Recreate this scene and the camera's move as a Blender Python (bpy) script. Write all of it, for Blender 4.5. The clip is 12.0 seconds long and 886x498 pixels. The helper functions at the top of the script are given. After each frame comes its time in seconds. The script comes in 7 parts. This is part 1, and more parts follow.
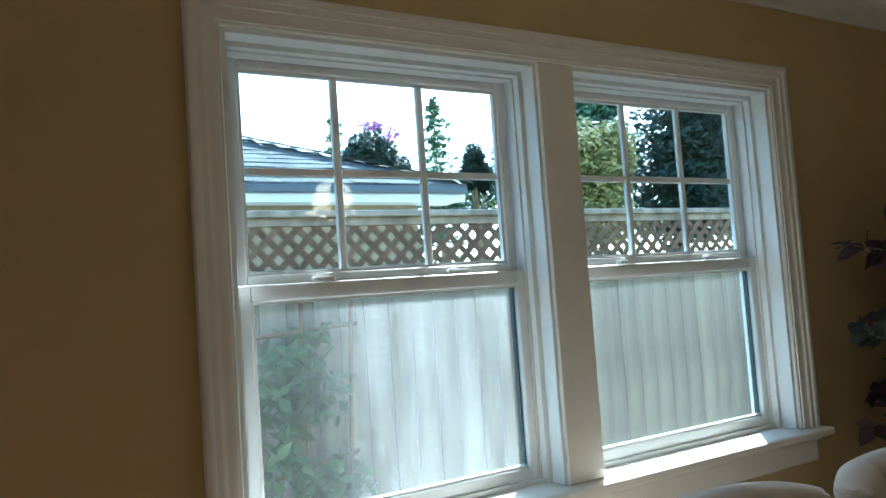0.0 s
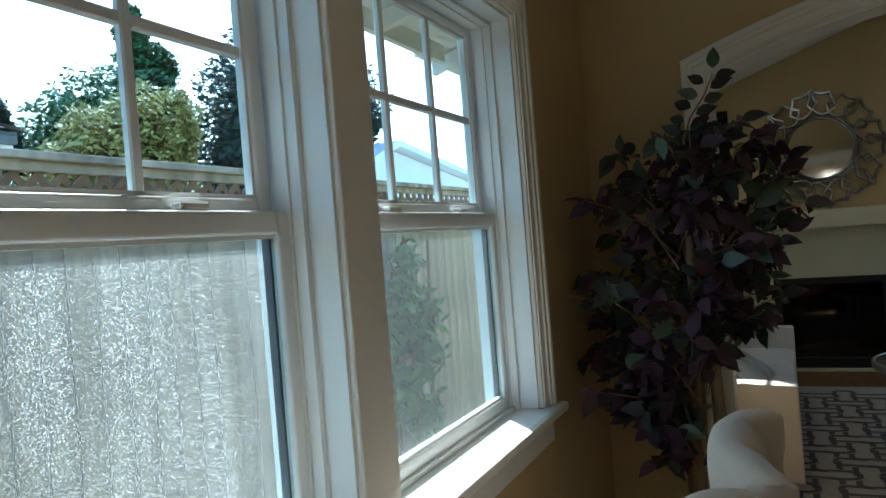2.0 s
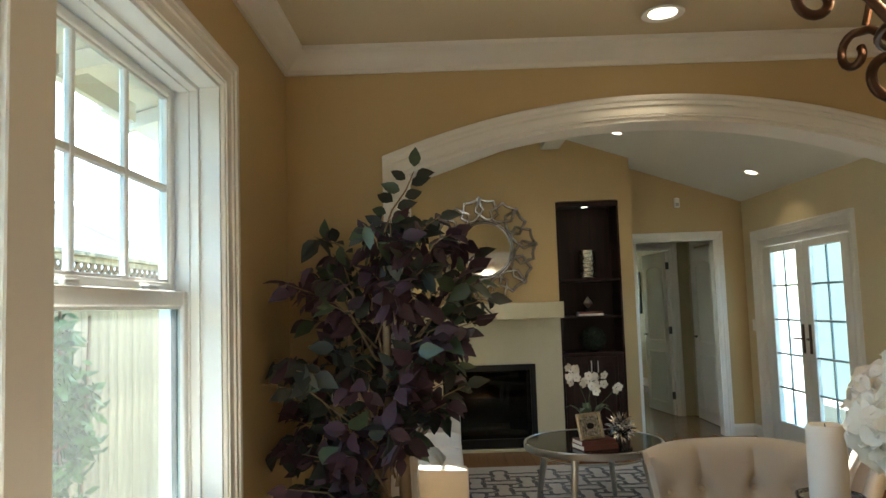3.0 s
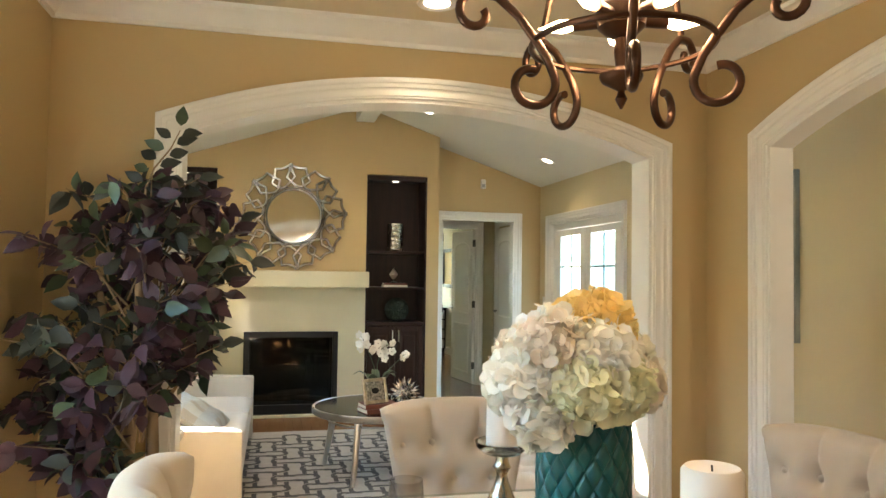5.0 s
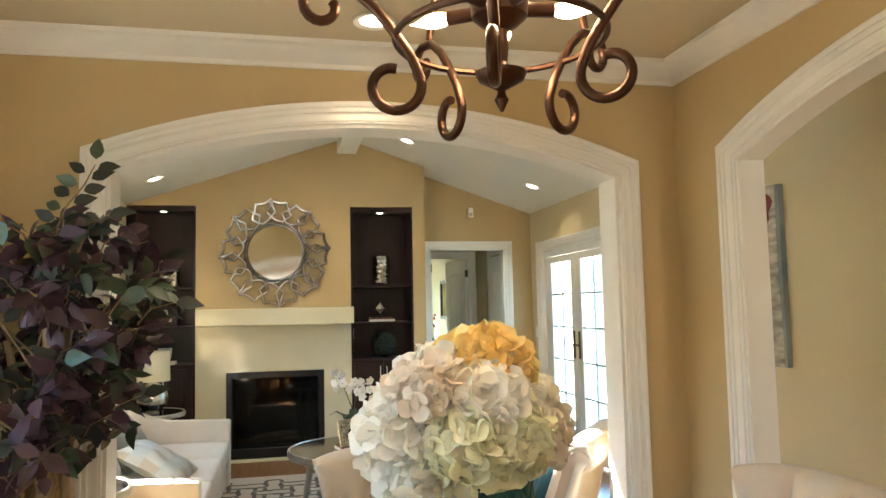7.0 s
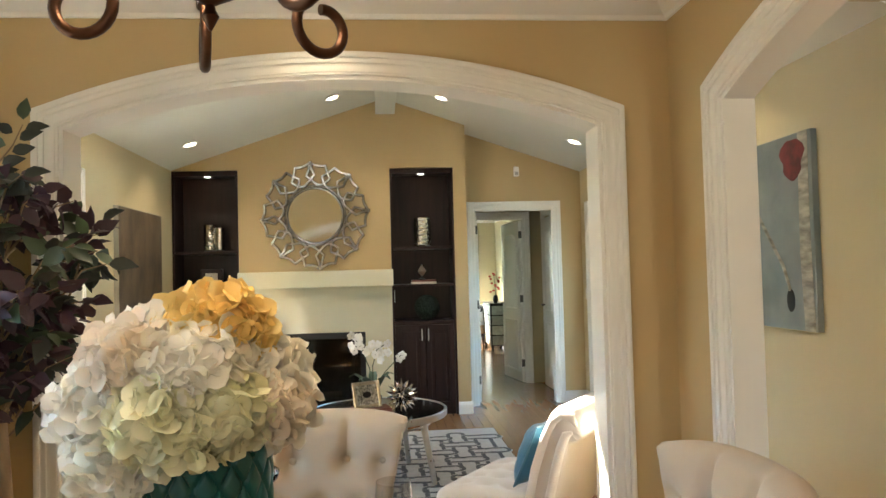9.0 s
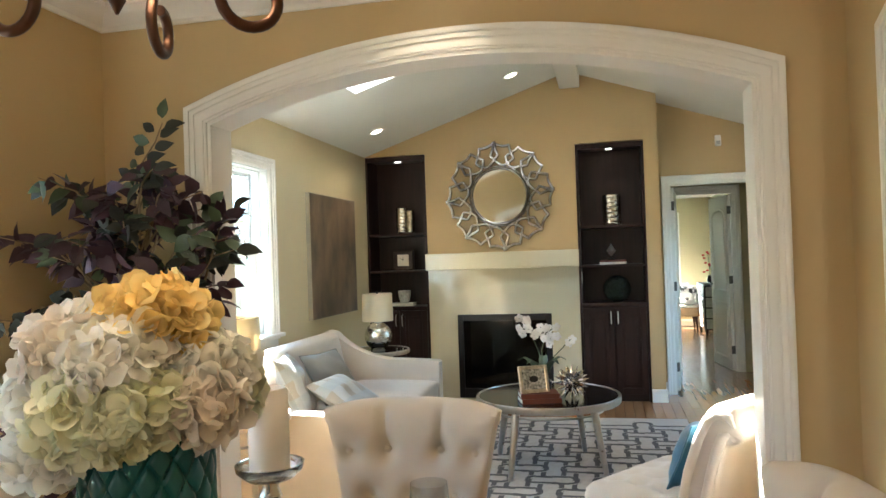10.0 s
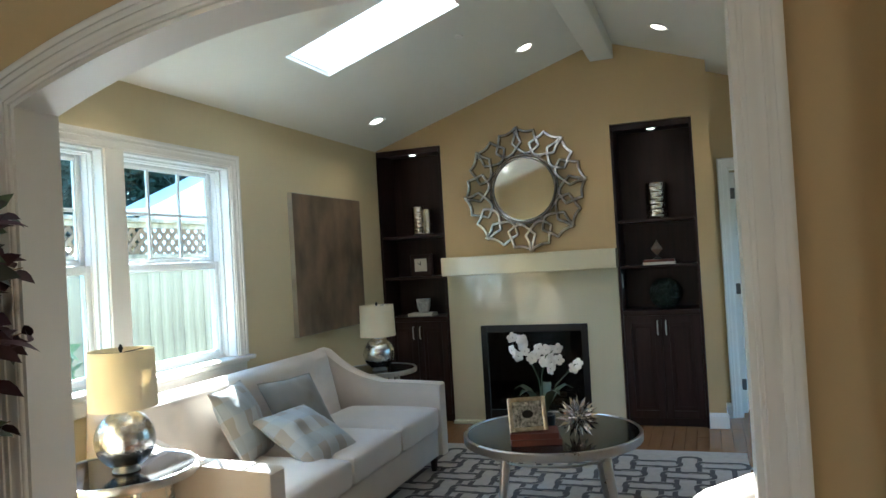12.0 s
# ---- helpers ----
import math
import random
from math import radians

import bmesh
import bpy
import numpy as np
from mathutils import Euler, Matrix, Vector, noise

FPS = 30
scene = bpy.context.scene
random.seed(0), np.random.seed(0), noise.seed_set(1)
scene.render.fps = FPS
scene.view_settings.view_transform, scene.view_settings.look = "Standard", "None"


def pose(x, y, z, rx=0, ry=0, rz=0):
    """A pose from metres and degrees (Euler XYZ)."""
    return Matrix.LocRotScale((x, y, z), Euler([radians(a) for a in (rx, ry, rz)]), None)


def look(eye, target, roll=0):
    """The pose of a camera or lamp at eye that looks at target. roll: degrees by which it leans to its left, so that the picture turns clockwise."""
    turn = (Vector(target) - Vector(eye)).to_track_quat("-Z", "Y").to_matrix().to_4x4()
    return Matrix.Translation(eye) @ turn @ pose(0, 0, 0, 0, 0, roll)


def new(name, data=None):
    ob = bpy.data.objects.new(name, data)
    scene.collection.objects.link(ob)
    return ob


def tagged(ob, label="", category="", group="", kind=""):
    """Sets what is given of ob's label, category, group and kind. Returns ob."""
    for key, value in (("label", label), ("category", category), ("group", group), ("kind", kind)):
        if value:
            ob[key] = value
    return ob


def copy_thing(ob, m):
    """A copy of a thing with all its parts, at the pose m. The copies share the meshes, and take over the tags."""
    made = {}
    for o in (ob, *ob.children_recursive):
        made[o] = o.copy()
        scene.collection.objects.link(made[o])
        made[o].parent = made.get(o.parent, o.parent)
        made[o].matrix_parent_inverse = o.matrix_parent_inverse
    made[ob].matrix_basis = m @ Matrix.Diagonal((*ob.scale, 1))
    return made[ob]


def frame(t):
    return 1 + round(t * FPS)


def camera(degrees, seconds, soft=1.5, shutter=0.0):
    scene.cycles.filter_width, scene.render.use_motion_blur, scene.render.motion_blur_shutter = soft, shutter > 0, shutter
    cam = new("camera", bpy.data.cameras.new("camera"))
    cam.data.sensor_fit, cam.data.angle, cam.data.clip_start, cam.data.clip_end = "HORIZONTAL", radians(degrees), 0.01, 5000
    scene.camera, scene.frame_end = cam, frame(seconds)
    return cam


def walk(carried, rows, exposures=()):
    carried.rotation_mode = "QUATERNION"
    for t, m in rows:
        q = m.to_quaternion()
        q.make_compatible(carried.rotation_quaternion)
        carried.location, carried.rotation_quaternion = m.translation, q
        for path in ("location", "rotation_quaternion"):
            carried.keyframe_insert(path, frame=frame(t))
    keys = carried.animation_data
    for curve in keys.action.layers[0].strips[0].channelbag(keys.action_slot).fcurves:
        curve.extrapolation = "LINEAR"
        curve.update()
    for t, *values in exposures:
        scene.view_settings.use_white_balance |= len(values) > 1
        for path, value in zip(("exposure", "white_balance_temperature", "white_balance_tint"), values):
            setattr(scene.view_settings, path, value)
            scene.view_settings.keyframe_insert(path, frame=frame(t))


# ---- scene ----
cam = camera(63.0, 12.0)
PATH = [
    (0, (0.351, 0.331, 1.456), (1.333, 2.069, 1.572), -4.0),
    (0.5, (0.352, 0.603, 1.423), (1.463, 2.264, 1.489), -5.0),
    (1, (0.41, 0.831, 1.426), (1.623, 2.421, 1.461), -6.2),
    (1.5, (0.467, 1.059, 1.436), (1.933, 2.417, 1.492), -5.3),
    (2, (0.536, 1.235, 1.423), (2.343, 2.092, 1.405), -4.6),
    (2.5, (0.63, 1.288, 1.432), (2.575, 1.748, 1.508), -3.1),
    (3, (0.607, 1.323, 1.438), (2.601, 1.323, 1.595), -1.9),
    (3.5, (0.575, 1.335, 1.409), (2.55, 1.02, 1.44), -0.5),
    (5.5, (0.453, 0.996, 1.424), (2.395, 0.522, 1.503), 0.4),
    (6, (0.499, 0.948, 1.426), (2.44, 0.474, 1.513), -1.0),
    (6.5, (0.591, 0.919, 1.427), (2.526, 0.432, 1.572), -1.2),
    (8.5, (0.62, 0.395, 1.414), (2.608, 0.199, 1.52), -1.6),
    (9, (0.693, 0.298, 1.402), (2.684, 0.122, 1.466), -1.5),
    (9.5, (0.751, 0.084, 1.416), (2.732, 0.361, 1.448), -1.2),
    (10, (0.849, -0.065, 1.406), (2.801, 0.371, 1.43), -1.9),
    (10.5, (1.08, -0.164, 1.399), (3.028, 0.286, 1.449), -1.7),
    (11, (1.32, -0.297, 1.39), (3.247, 0.233, 1.455), -2.6),
    (11.5, (1.551, -0.441, 1.413), (3.393, 0.337, 1.437), -3.0),
    (12, (1.835, -0.496, 1.428), (3.715, 0.185, 1.458), -3.3),
]
EXPO = [(0.0, 2.56, 5250, 0), (0.6, 2.18, 5250, 0), (1.2, 2.08, 5200, 0), (1.9, 2.02, 5350, 0), (2.5, 2.68, 6000, 2), (3.0, 3.46, 6450, 4), (3.5, 4.2, 6700, 5), (3.7, 4.28, 6750, 5), (5.5, 4.58, 6600, 5), (8.5, 4.55, 6400, 5), (9.5, 4.52, 6150, 5), (10.5, 4.37, 5680, 4), (11.2, 4.0, 5400, 3), (12.0, 3.72, 5250, 2)]
walk(cam, [(t, look(eye, target, roll)) for t, eye, target, roll in PATH], EXPO)

# ---------------------------------------------------------------- light
SUN = Vector((0.555, 0.555, 0.62)).normalized()
world = bpy.data.worlds.new("world")
scene.world = world
world.use_nodes = True
wt = world.node_tree
sky = wt.nodes.new("ShaderNodeTexSky")
sky.sky_type = "NISHITA"
sky.sun_disc = False
sky.sun_elevation = math.asin(SUN.z)
sky.sun_rotation = math.atan2(SUN.x, SUN.y)
wt.links.new(sky.outputs[0], wt.nodes["Background"].inputs[0])
wt.nodes["Background"].inputs[1].default_value = 0.15

lamp = bpy.data.lights.new("sun", "SUN")
lamp.energy, lamp.angle, lamp.color = 4.5, radians(0.5), (1.0, 0.95, 0.87)
sun = new("sun", lamp)
sun.matrix_world = look(SUN * 30, (0, 0, 0))


def area(name, place, target, sx, sy, watts, colour):
    l = bpy.data.lights.new(name, "AREA")
    l.shape, l.size, l.size_y, l.energy, l.color = "RECTANGLE", sx, sy, watts, colour
    o = new(name, l)
    o.matrix_world = look(place, target)
    return o


def bulb_light(name, place, watts, colour, r=0.02, spot=0):
    l = bpy.data.lights.new(name, "SPOT" if spot else "POINT")
    l.energy, l.color, l.shadow_soft_size = watts, colour, r
    if spot:
        l.spot_size, l.spot_blend = radians(spot), 0.6
    o = new(name, l)
    o.location = place
    return o


WARM = (1.0, 0.80, 0.55)
DAY = (0.86, 0.94, 1.0)
# fill lamps added before the closed west walls, out of view
area("entry_fill", (-1.58, -1.45, 1.2), (4, -1.5, 1.2), 0.7, 1.9, 1.55, (1.0, 0.97, 0.9))
area("dining_fill_west", (-1.58, 0.5, 1.5), (2, 0.5, 1.3), 1.8, 1.3, 0.55, (1.0, 0.96, 0.9))
# the two lamps at x 4.6 are added, out of view
for cx, cy, cz in ((7.072, 1.902, 2.574), (7.114, 0.678, 2.987), (7.07, -0.281, 2.968), (7.076, -1.483, 2.573),
                   (4.6, 1.902, 2.574), (4.6, -1.483, 2.573)):
    bulb_light("can_light", (cx, cy, cz - 0.03), 0.65, WARM, 0.04, 120)
bulb_light("can_light", (3.14, 0.504, 2.455), 1.5, WARM, 0.04, 120)
# this one is added behind the view
bulb_light("can_light", (0.3, 0.504, 2.455), 0.8, WARM, 0.04, 120)
bulb_light("chandelier_light", (1.62, 0.504, 1.93), 0.85, WARM, 0.10)
for ny in (-0.135, 1.964):
    bulb_light("puck_light", (7.95, ny, 2.40), 0.1, (1, 0.9, 0.75), 0.02, 110)

# ---------------------------------------------------------------- materials
def mat(name, colour, rough=0.6, metal=0.0, var=0.08, scale=8.0, bump=0.15, bscale=60.0, colour2=None, spec=0.5, coat=0.0, sheen=0.0, stretch=(1, 1, 1), island=0.0, trans=0.0, rvar=0.08):
    m = bpy.data.materials.new(name)
    m.use_nodes = True
    nt = m.node_tree
    b = nt.nodes["Principled BSDF"]
    n = nt.nodes.new
    tc = n("ShaderNodeTexCoord")
    mp = n("ShaderNodeMapping")
    mp.inputs["Scale"].default_value = stretch
    nt.links.new(tc.outputs["Object"], mp.inputs[0])
    big = n("ShaderNodeTexNoise")
    big.inputs["Scale"].default_value, big.inputs["Detail"].default_value = scale, 6
    nt.links.new(mp.outputs[0], big.inputs["Vector"])
    c = Vector(colour)
    c2 = Vector(colour2) if colour2 else c * (1 - 2.2 * var)
    ramp = n("ShaderNodeValToRGB")
    ramp.color_ramp.elements[0].position, ramp.color_ramp.elements[1].position = 0.32, 0.68
    ramp.color_ramp.elements[0].color = (*c2, 1)
    ramp.color_ramp.elements[1].color = (*c, 1)
    nt.links.new(big.outputs["Fac"], ramp.inputs[0])
    out = ramp.outputs[0]
    if island:
        oi = n("ShaderNodeObjectInfo")
        geo = n("ShaderNodeNewGeometry")
        add = n("ShaderNodeMath")
        nt.links.new(oi.outputs["Random"], add.inputs[0])
        nt.links.new(geo.outputs["Random Per Island"], add.inputs[1])
        mr = n("ShaderNodeMapRange")
        mr.inputs[1].default_value, mr.inputs[2].default_value = 0, 2
        mr.inputs[3].default_value, mr.inputs[4].default_value = 1 - island, 1 + island
        nt.links.new(add.outputs[0], mr.inputs[0])
        hsv = n("ShaderNodeHueSaturation")
        nt.links.new(mr.outputs[0], hsv.inputs["Value"])
        nt.links.new(out, hsv.inputs["Color"])
        out = hsv.outputs[0]
    nt.links.new(out, b.inputs["Base Color"])
    b.inputs["Metallic"].default_value = metal
    b.inputs["Specular IOR Level"].default_value = spec
    b.inputs["Coat Weight"].default_value = coat
    b.inputs["Sheen Weight"].default_value = sheen
    b.inputs["Transmission Weight"].default_value = trans
    fine = n("ShaderNodeTexNoise")
    fine.inputs["Scale"].default_value, fine.inputs["Detail"].default_value = bscale, 4
    nt.links.new(mp.outputs[0], fine.inputs["Vector"])
    rr = n("ShaderNodeMapRange")
    rr.inputs[3].default_value, rr.inputs[4].default_value = max(0.02, rough - rvar), min(1, rough + rvar)
    nt.links.new(big.outputs["Fac"], rr.inputs[0])
    nt.links.new(rr.outputs[0], b.inputs["Roughness"])
    if bump:
        bp = n("ShaderNodeBump")
        bp.inputs["Strength"].default_value, bp.inputs["Distance"].default_value = bump, 0.004
        nt.links.new(fine.outputs["Fac"], bp.inputs["Height"])
        nt.links.new(bp.outputs[0], b.inputs["Normal"])
    return m


def plaid(name, a, b, c):
    """Silky cloth with broad crossing stripes."""
    m = mat(name, a, 0.42, var=0.05, scale=7, bump=0.15, bscale=90, sheen=0.2)
    nt = m.node_tree
    n = nt.nodes.new
    tc = n("ShaderNodeTexCoord")
    last = nt.nodes["Principled BSDF"].inputs["Base Color"].links[0].from_socket
    for axis, col, sc in (("X", b, 2.3), ("Z", c, 1.7)):
        w = n("ShaderNodeTexWave")
        w.wave_type, w.bands_direction = "BANDS", axis
        w.inputs["Scale"].default_value, w.inputs["Distortion"].default_value = sc, 0.6
        r = n("ShaderNodeValToRGB")
        r.color_ramp.elements[0].position, r.color_ramp.elements[1].position = 0.52, 0.60
        mx = n("ShaderNodeMixRGB")
        mx.inputs["Color2"].default_value = (*col, 1)
        ml = n("ShaderNodeMath")
        ml.operation, ml.inputs[1].default_value = "MULTIPLY", 0.75
        nt.links.new(tc.outputs["Object"], w.inputs[0])
        nt.links.new(w.outputs["Fac"], r.inputs[0])
        nt.links.new(r.outputs[0], ml.inputs[0])
        nt.links.new(ml.outputs[0], mx.inputs["Fac"])
        nt.links.new(last, mx.inputs["Color1"])
        last = mx.outputs[0]
    nt.links.new(last, nt.nodes["Principled BSDF"].inputs["Base Color"])
    return m


def glow(name, colour, strength):
    m = bpy.data.materials.new(name)
    m.use_nodes = True
    b = m.node_tree.nodes["Principled BSDF"]
    b.inputs["Base Color"].default_value = (*colour, 1)
    b.inputs["Emission Color"].default_value = (*colour, 1)
    b.inputs["Emission Strength"].default_value = strength
    return m


def clear_glass(name, tint=(1, 1, 1), rough=0.0, milk=0.0):
    """A thin pane: clear with a reflection that grows at grazing angles; milk: the share of dust or screen."""
    m = bpy.data.materials.new(name)
    m.use_nodes = True
    nt = m.node_tree
    nt.nodes.clear()
    n = nt.nodes.new
    out, tr, gl, mix, fr = n("ShaderNodeOutputMaterial"), n("ShaderNodeBsdfTransparent"), n("ShaderNodeBsdfGlossy"), n("ShaderNodeMixShader"), n("ShaderNodeLayerWeight")
    tr.inputs[0].default_value = (*tint, 1)
    gl.inputs["Roughness"].default_value = rough
    pw, ad = n("ShaderNodeMath"), n("ShaderNodeMath")
    pw.operation, pw.inputs[1].default_value = "POWER", 5.0
    ad.operation, ad.inputs[1].default_value, ad.inputs[2].default_value = "MULTIPLY_ADD", 0.8, 0.035
    nt.links.new(fr.outputs["Facing"], pw.inputs[0])
    nt.links.new(pw.outputs[0], ad.inputs[0])
    nt.links.new(ad.outputs[0], mix.inputs[0])
    nt.links.new(tr.outputs[0], mix.inputs[1])
    nt.links.new(gl.outputs[0], mix.inputs[2])
    last = mix
    if milk:
        df, tl, m2, m3 = n("ShaderNodeBsdfDiffuse"), n("ShaderNodeBsdfTranslucent"), n("ShaderNodeMixShader"), n("ShaderNodeMixShader")
        df.inputs[0].default_value = (0.6, 0.62, 0.62, 1)
        tl.inputs[0].default_value = (0.75, 0.78, 0.78, 1)
        m3.inputs[0].default_value = 0.6
        nt.links.new(df.outputs[0], m3.inputs[1])
        nt.links.new(tl.outputs[0], m3.inputs[2])
        noi = n("ShaderNodeTexNoise")
        noi.inputs["Scale"].default_value, noi.inputs["Detail"].default_value = 14, 12
        mr = n("ShaderNodeMapRange")
        mr.inputs[3].default_value, mr.inputs[4].default_value = milk * 0.3, milk * 1.7
        nt.links.new(noi.outputs["Fac"], mr.inputs[0])
        nt.links.new(mr.outputs[0], m2.inputs[0])
        nt.links.new(mix.outputs[0], m2.inputs[1])
        nt.links.new(m3.outputs[0], m2.inputs[2])
        last = m2
    nt.links.new(last.outputs[0], out.inputs[0])
    return m


def let_light_through(m, share, colour):
    """Thin petals and leaves pass part of the light."""
    nt = m.node_tree
    t, x = nt.nodes.new("ShaderNodeBsdfTranslucent"), nt.nodes.new("ShaderNodeMixShader")
    t.inputs[0].default_value = (*colour, 1)
    x.inputs[0].default_value = share
    nt.links.new(nt.nodes["Principled BSDF"].outputs[0], x.inputs[1])
    nt.links.new(t.outputs[0], x.inputs[2])
    nt.links.new(x.outputs[0], nt.nodes["Material Output"].inputs[0])


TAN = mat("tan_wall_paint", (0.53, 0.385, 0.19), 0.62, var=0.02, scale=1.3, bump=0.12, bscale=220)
# lighter than TAN; living room north and south walls, entry
CREAM = mat("cream_wall", (0.66, 0.55, 0.33), 0.62, var=0.02, scale=1.3, bump=0.12, bscale=220)
WHITE = mat("white_trim_paint", (0.80, 0.77, 0.71), 0.38, var=0.02, scale=3, bump=0.04, bscale=90)
VINYL = mat("white_vinyl", (0.82, 0.84, 0.83), 0.35, var=0.02, scale=4, bump=0.02, bscale=60)
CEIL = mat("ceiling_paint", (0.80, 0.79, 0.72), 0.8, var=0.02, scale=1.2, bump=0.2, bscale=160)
# darker and yellower than CEIL; dining and entry ceilings
DCEIL = mat("beige_dining_ceiling", (0.62, 0.53, 0.36), 0.8, var=0.02, scale=1.2, bump=0.2, bscale=160)
OAK = mat("oak_floor", (0.33, 0.165, 0.072), 0.24, var=0.05, scale=4, bump=0.0, bscale=30, stretch=(0.6, 6, 1), island=0.05, coat=0.15, rvar=0.02)
ESPRESSO = mat("espresso_wood", (0.027, 0.0092, 0.0072), 0.42, var=0.25, scale=5, bump=0.08, bscale=50, stretch=(5, 5, 0.4), spec=0.35)
MANTEL = mat("cream_polished_stone", (0.70, 0.63, 0.43), 0.13, var=0.03, scale=2.5, bump=0.02, bscale=30, coat=0.4)
BLACK = mat("black_metal", (0.012, 0.012, 0.013), 0.35, 0.3, var=0.1, scale=9, bump=0.05)
BRONZE = mat("oil_rubbed_bronze", (0.10, 0.050, 0.031), 0.33, 0.85, var=0.18, scale=14, bump=0.12, bscale=70)
SILVER = mat("antique_silver", (0.36, 0.345, 0.32), 0.24, 0.95, var=0.28, scale=16, bump=0.12, bscale=60)
NICKEL = mat("brushed_nickel", (0.60, 0.58, 0.54), 0.30, 1.0, var=0.05, scale=20, bump=0.05)
CHROME = mat("mercury_chrome", (0.95, 0.94, 0.91), 0.13, 1.0, var=0.18, scale=38, bump=0.8, bscale=60)
LINEN = mat("beige_linen", (0.60, 0.50, 0.39), 0.85, var=0.05, scale=6, bump=0.35, bscale=420, sheen=0.3)
SOFA = mat("offwhite_upholstery", (0.63, 0.545, 0.455), 0.85, var=0.04, scale=5, bump=0.35, bscale=380, sheen=0.3)
MIRROR = mat("mirror_glass", (0.86, 0.86, 0.84), 0.03, 1.0, var=0.0, bump=0)
PANE = clear_glass("window_glass", (0.86, 0.965, 0.975))
SCREEN = clear_glass("screened_glass", (0.80, 0.90, 0.90), 0.3, 0.036)
GRIMY_GLARE = clear_glass("grimy_glare_screened_glass", (0.80, 0.90, 0.90), 0.3, 0.02)


def add_grime_glare(m):
    """Fine water spots that throw the sun's light on towards the room, thick in broad upright smears. A ramp along x
    paints in the sun's glare.
    """
    nt = m.node_tree
    n = nt.nodes.new
    out = nt.nodes["Material Output"]
    clean = out.inputs[0].links[0].from_socket
    tc, mp = n("ShaderNodeTexCoord"), n("ShaderNodeMapping")
    mp.inputs["Scale"].default_value = (9, 1, 1.2)
    smear, speck = n("ShaderNodeTexNoise"), n("ShaderNodeTexNoise")
    smear.inputs["Scale"].default_value, smear.inputs["Detail"].default_value = 1.0, 5
    speck.inputs["Scale"].default_value, speck.inputs["Detail"].default_value = 430, 1
    nt.links.new(tc.outputs["Object"], mp.inputs[0])
    nt.links.new(mp.outputs[0], smear.inputs["Vector"])
    nt.links.new(tc.outputs["Object"], speck.inputs["Vector"])
    a, b, c = n("ShaderNodeMapRange"), n("ShaderNodeMapRange"), n("ShaderNodeMath")
    a.inputs[1].default_value, a.inputs[2].default_value, a.inputs[3].default_value, a.inputs[4].default_value = 0.35, 0.65, 0.35, 1.0
    b.inputs[1].default_value, b.inputs[2].default_value, b.inputs[3].default_value, b.inputs[4].default_value = 0.50, 0.70, 0.015, 0.36
    c.operation = "MULTIPLY"
    nt.links.new(smear.outputs["Fac"], a.inputs[0])
    nt.links.new(speck.outputs["Fac"], b.inputs[0])
    nt.links.new(a.outputs[0], c.inputs[0])
    nt.links.new(b.outputs[0], c.inputs[1])
    rf, mx = n("ShaderNodeBsdfTranslucent"), n("ShaderNodeMixShader")
    rf.inputs["Color"].default_value = (0.88, 0.92, 0.93, 1)
    # ramp along x: sun glare painted into the spots, stronger towards the right
    sp, e, f = n("ShaderNodeSeparateXYZ"), n("ShaderNodeMapRange"), n("ShaderNodeMath")
    e.interpolation_type = "SMOOTHSTEP"
    e.inputs[1].default_value, e.inputs[2].default_value, e.inputs[3].default_value, e.inputs[4].default_value = 0.16, 0.52, 0.03, 1.0
    f.operation = "MULTIPLY"
    nt.links.new(tc.outputs["Object"], sp.inputs[0])
    nt.links.new(sp.outputs["X"], e.inputs[0])
    nt.links.new(c.outputs[0], f.inputs[0])
    nt.links.new(e.outputs[0], f.inputs[1])
    nt.links.new(f.outputs[0], mx.inputs[0])
    nt.links.new(clean, mx.inputs[1])
    nt.links.new(rf.outputs[0], mx.inputs[2])
    nt.links.new(mx.outputs[0], out.inputs[0])


add_grime_glare(GRIMY_GLARE)
CLEARER = clear_glass("lightly_screened_glass", (0.80, 0.92, 0.93), 0.2, 0.012)
GASKET_SHADE = mat("dark_gasket_and_reveal_shade", (0.03, 0.035, 0.035), 0.6, var=0.1, scale=9, bump=0)
TABLEGLASS = clear_glass("table_glass", (0.86, 0.93, 0.90))
DARKGLASS = mat("dark_smoked_glass", (0.010, 0.009, 0.010), 0.06, var=0.1, scale=3, bump=0, spec=0.3)
TEAL = mat("teal_glazed_ceramic", (0.012, 0.150, 0.150), 0.34, var=0.22, scale=10, bump=0.05, coat=0.2)
WAX = mat("ivory_wax", (0.82, 0.74, 0.64), 0.5, var=0.02, bump=0.05)
BULB = glow("lit_bulb", (1.0, 0.66, 0.38), 2.2)
CANGLOW = glow("lit_lens", (1.0, 0.90, 0.74), 0.5)


# ---------------------------------------------------------------- building helpers
def part(name, bm, material, parent=None, label="", smooth=False):
    bmesh.ops.recalc_face_normals(bm, faces=bm.faces)
    me = bpy.data.meshes.new(name)
    if smooth:
        for f in bm.faces:
            f.smooth = True
        for e in bm.edges:
            if len(e.link_faces) == 2 and e.calc_face_angle(0) > 0.7:
                e.smooth = False
    bm.to_mesh(me)
    bm.free()
    me.materials.append(material)
    ob = new(name, me)
    ob.parent = parent
    if label:
        ob["label"] = label
    return ob


def thing(name, place, label, category, group="", kind="", rz=0.0):
    ob = new(name)
    ob.empty_display_size = 0.1
    ob.matrix_world = pose(*place, 0, 0, rz)
    return tagged(ob, label, category, group, kind)


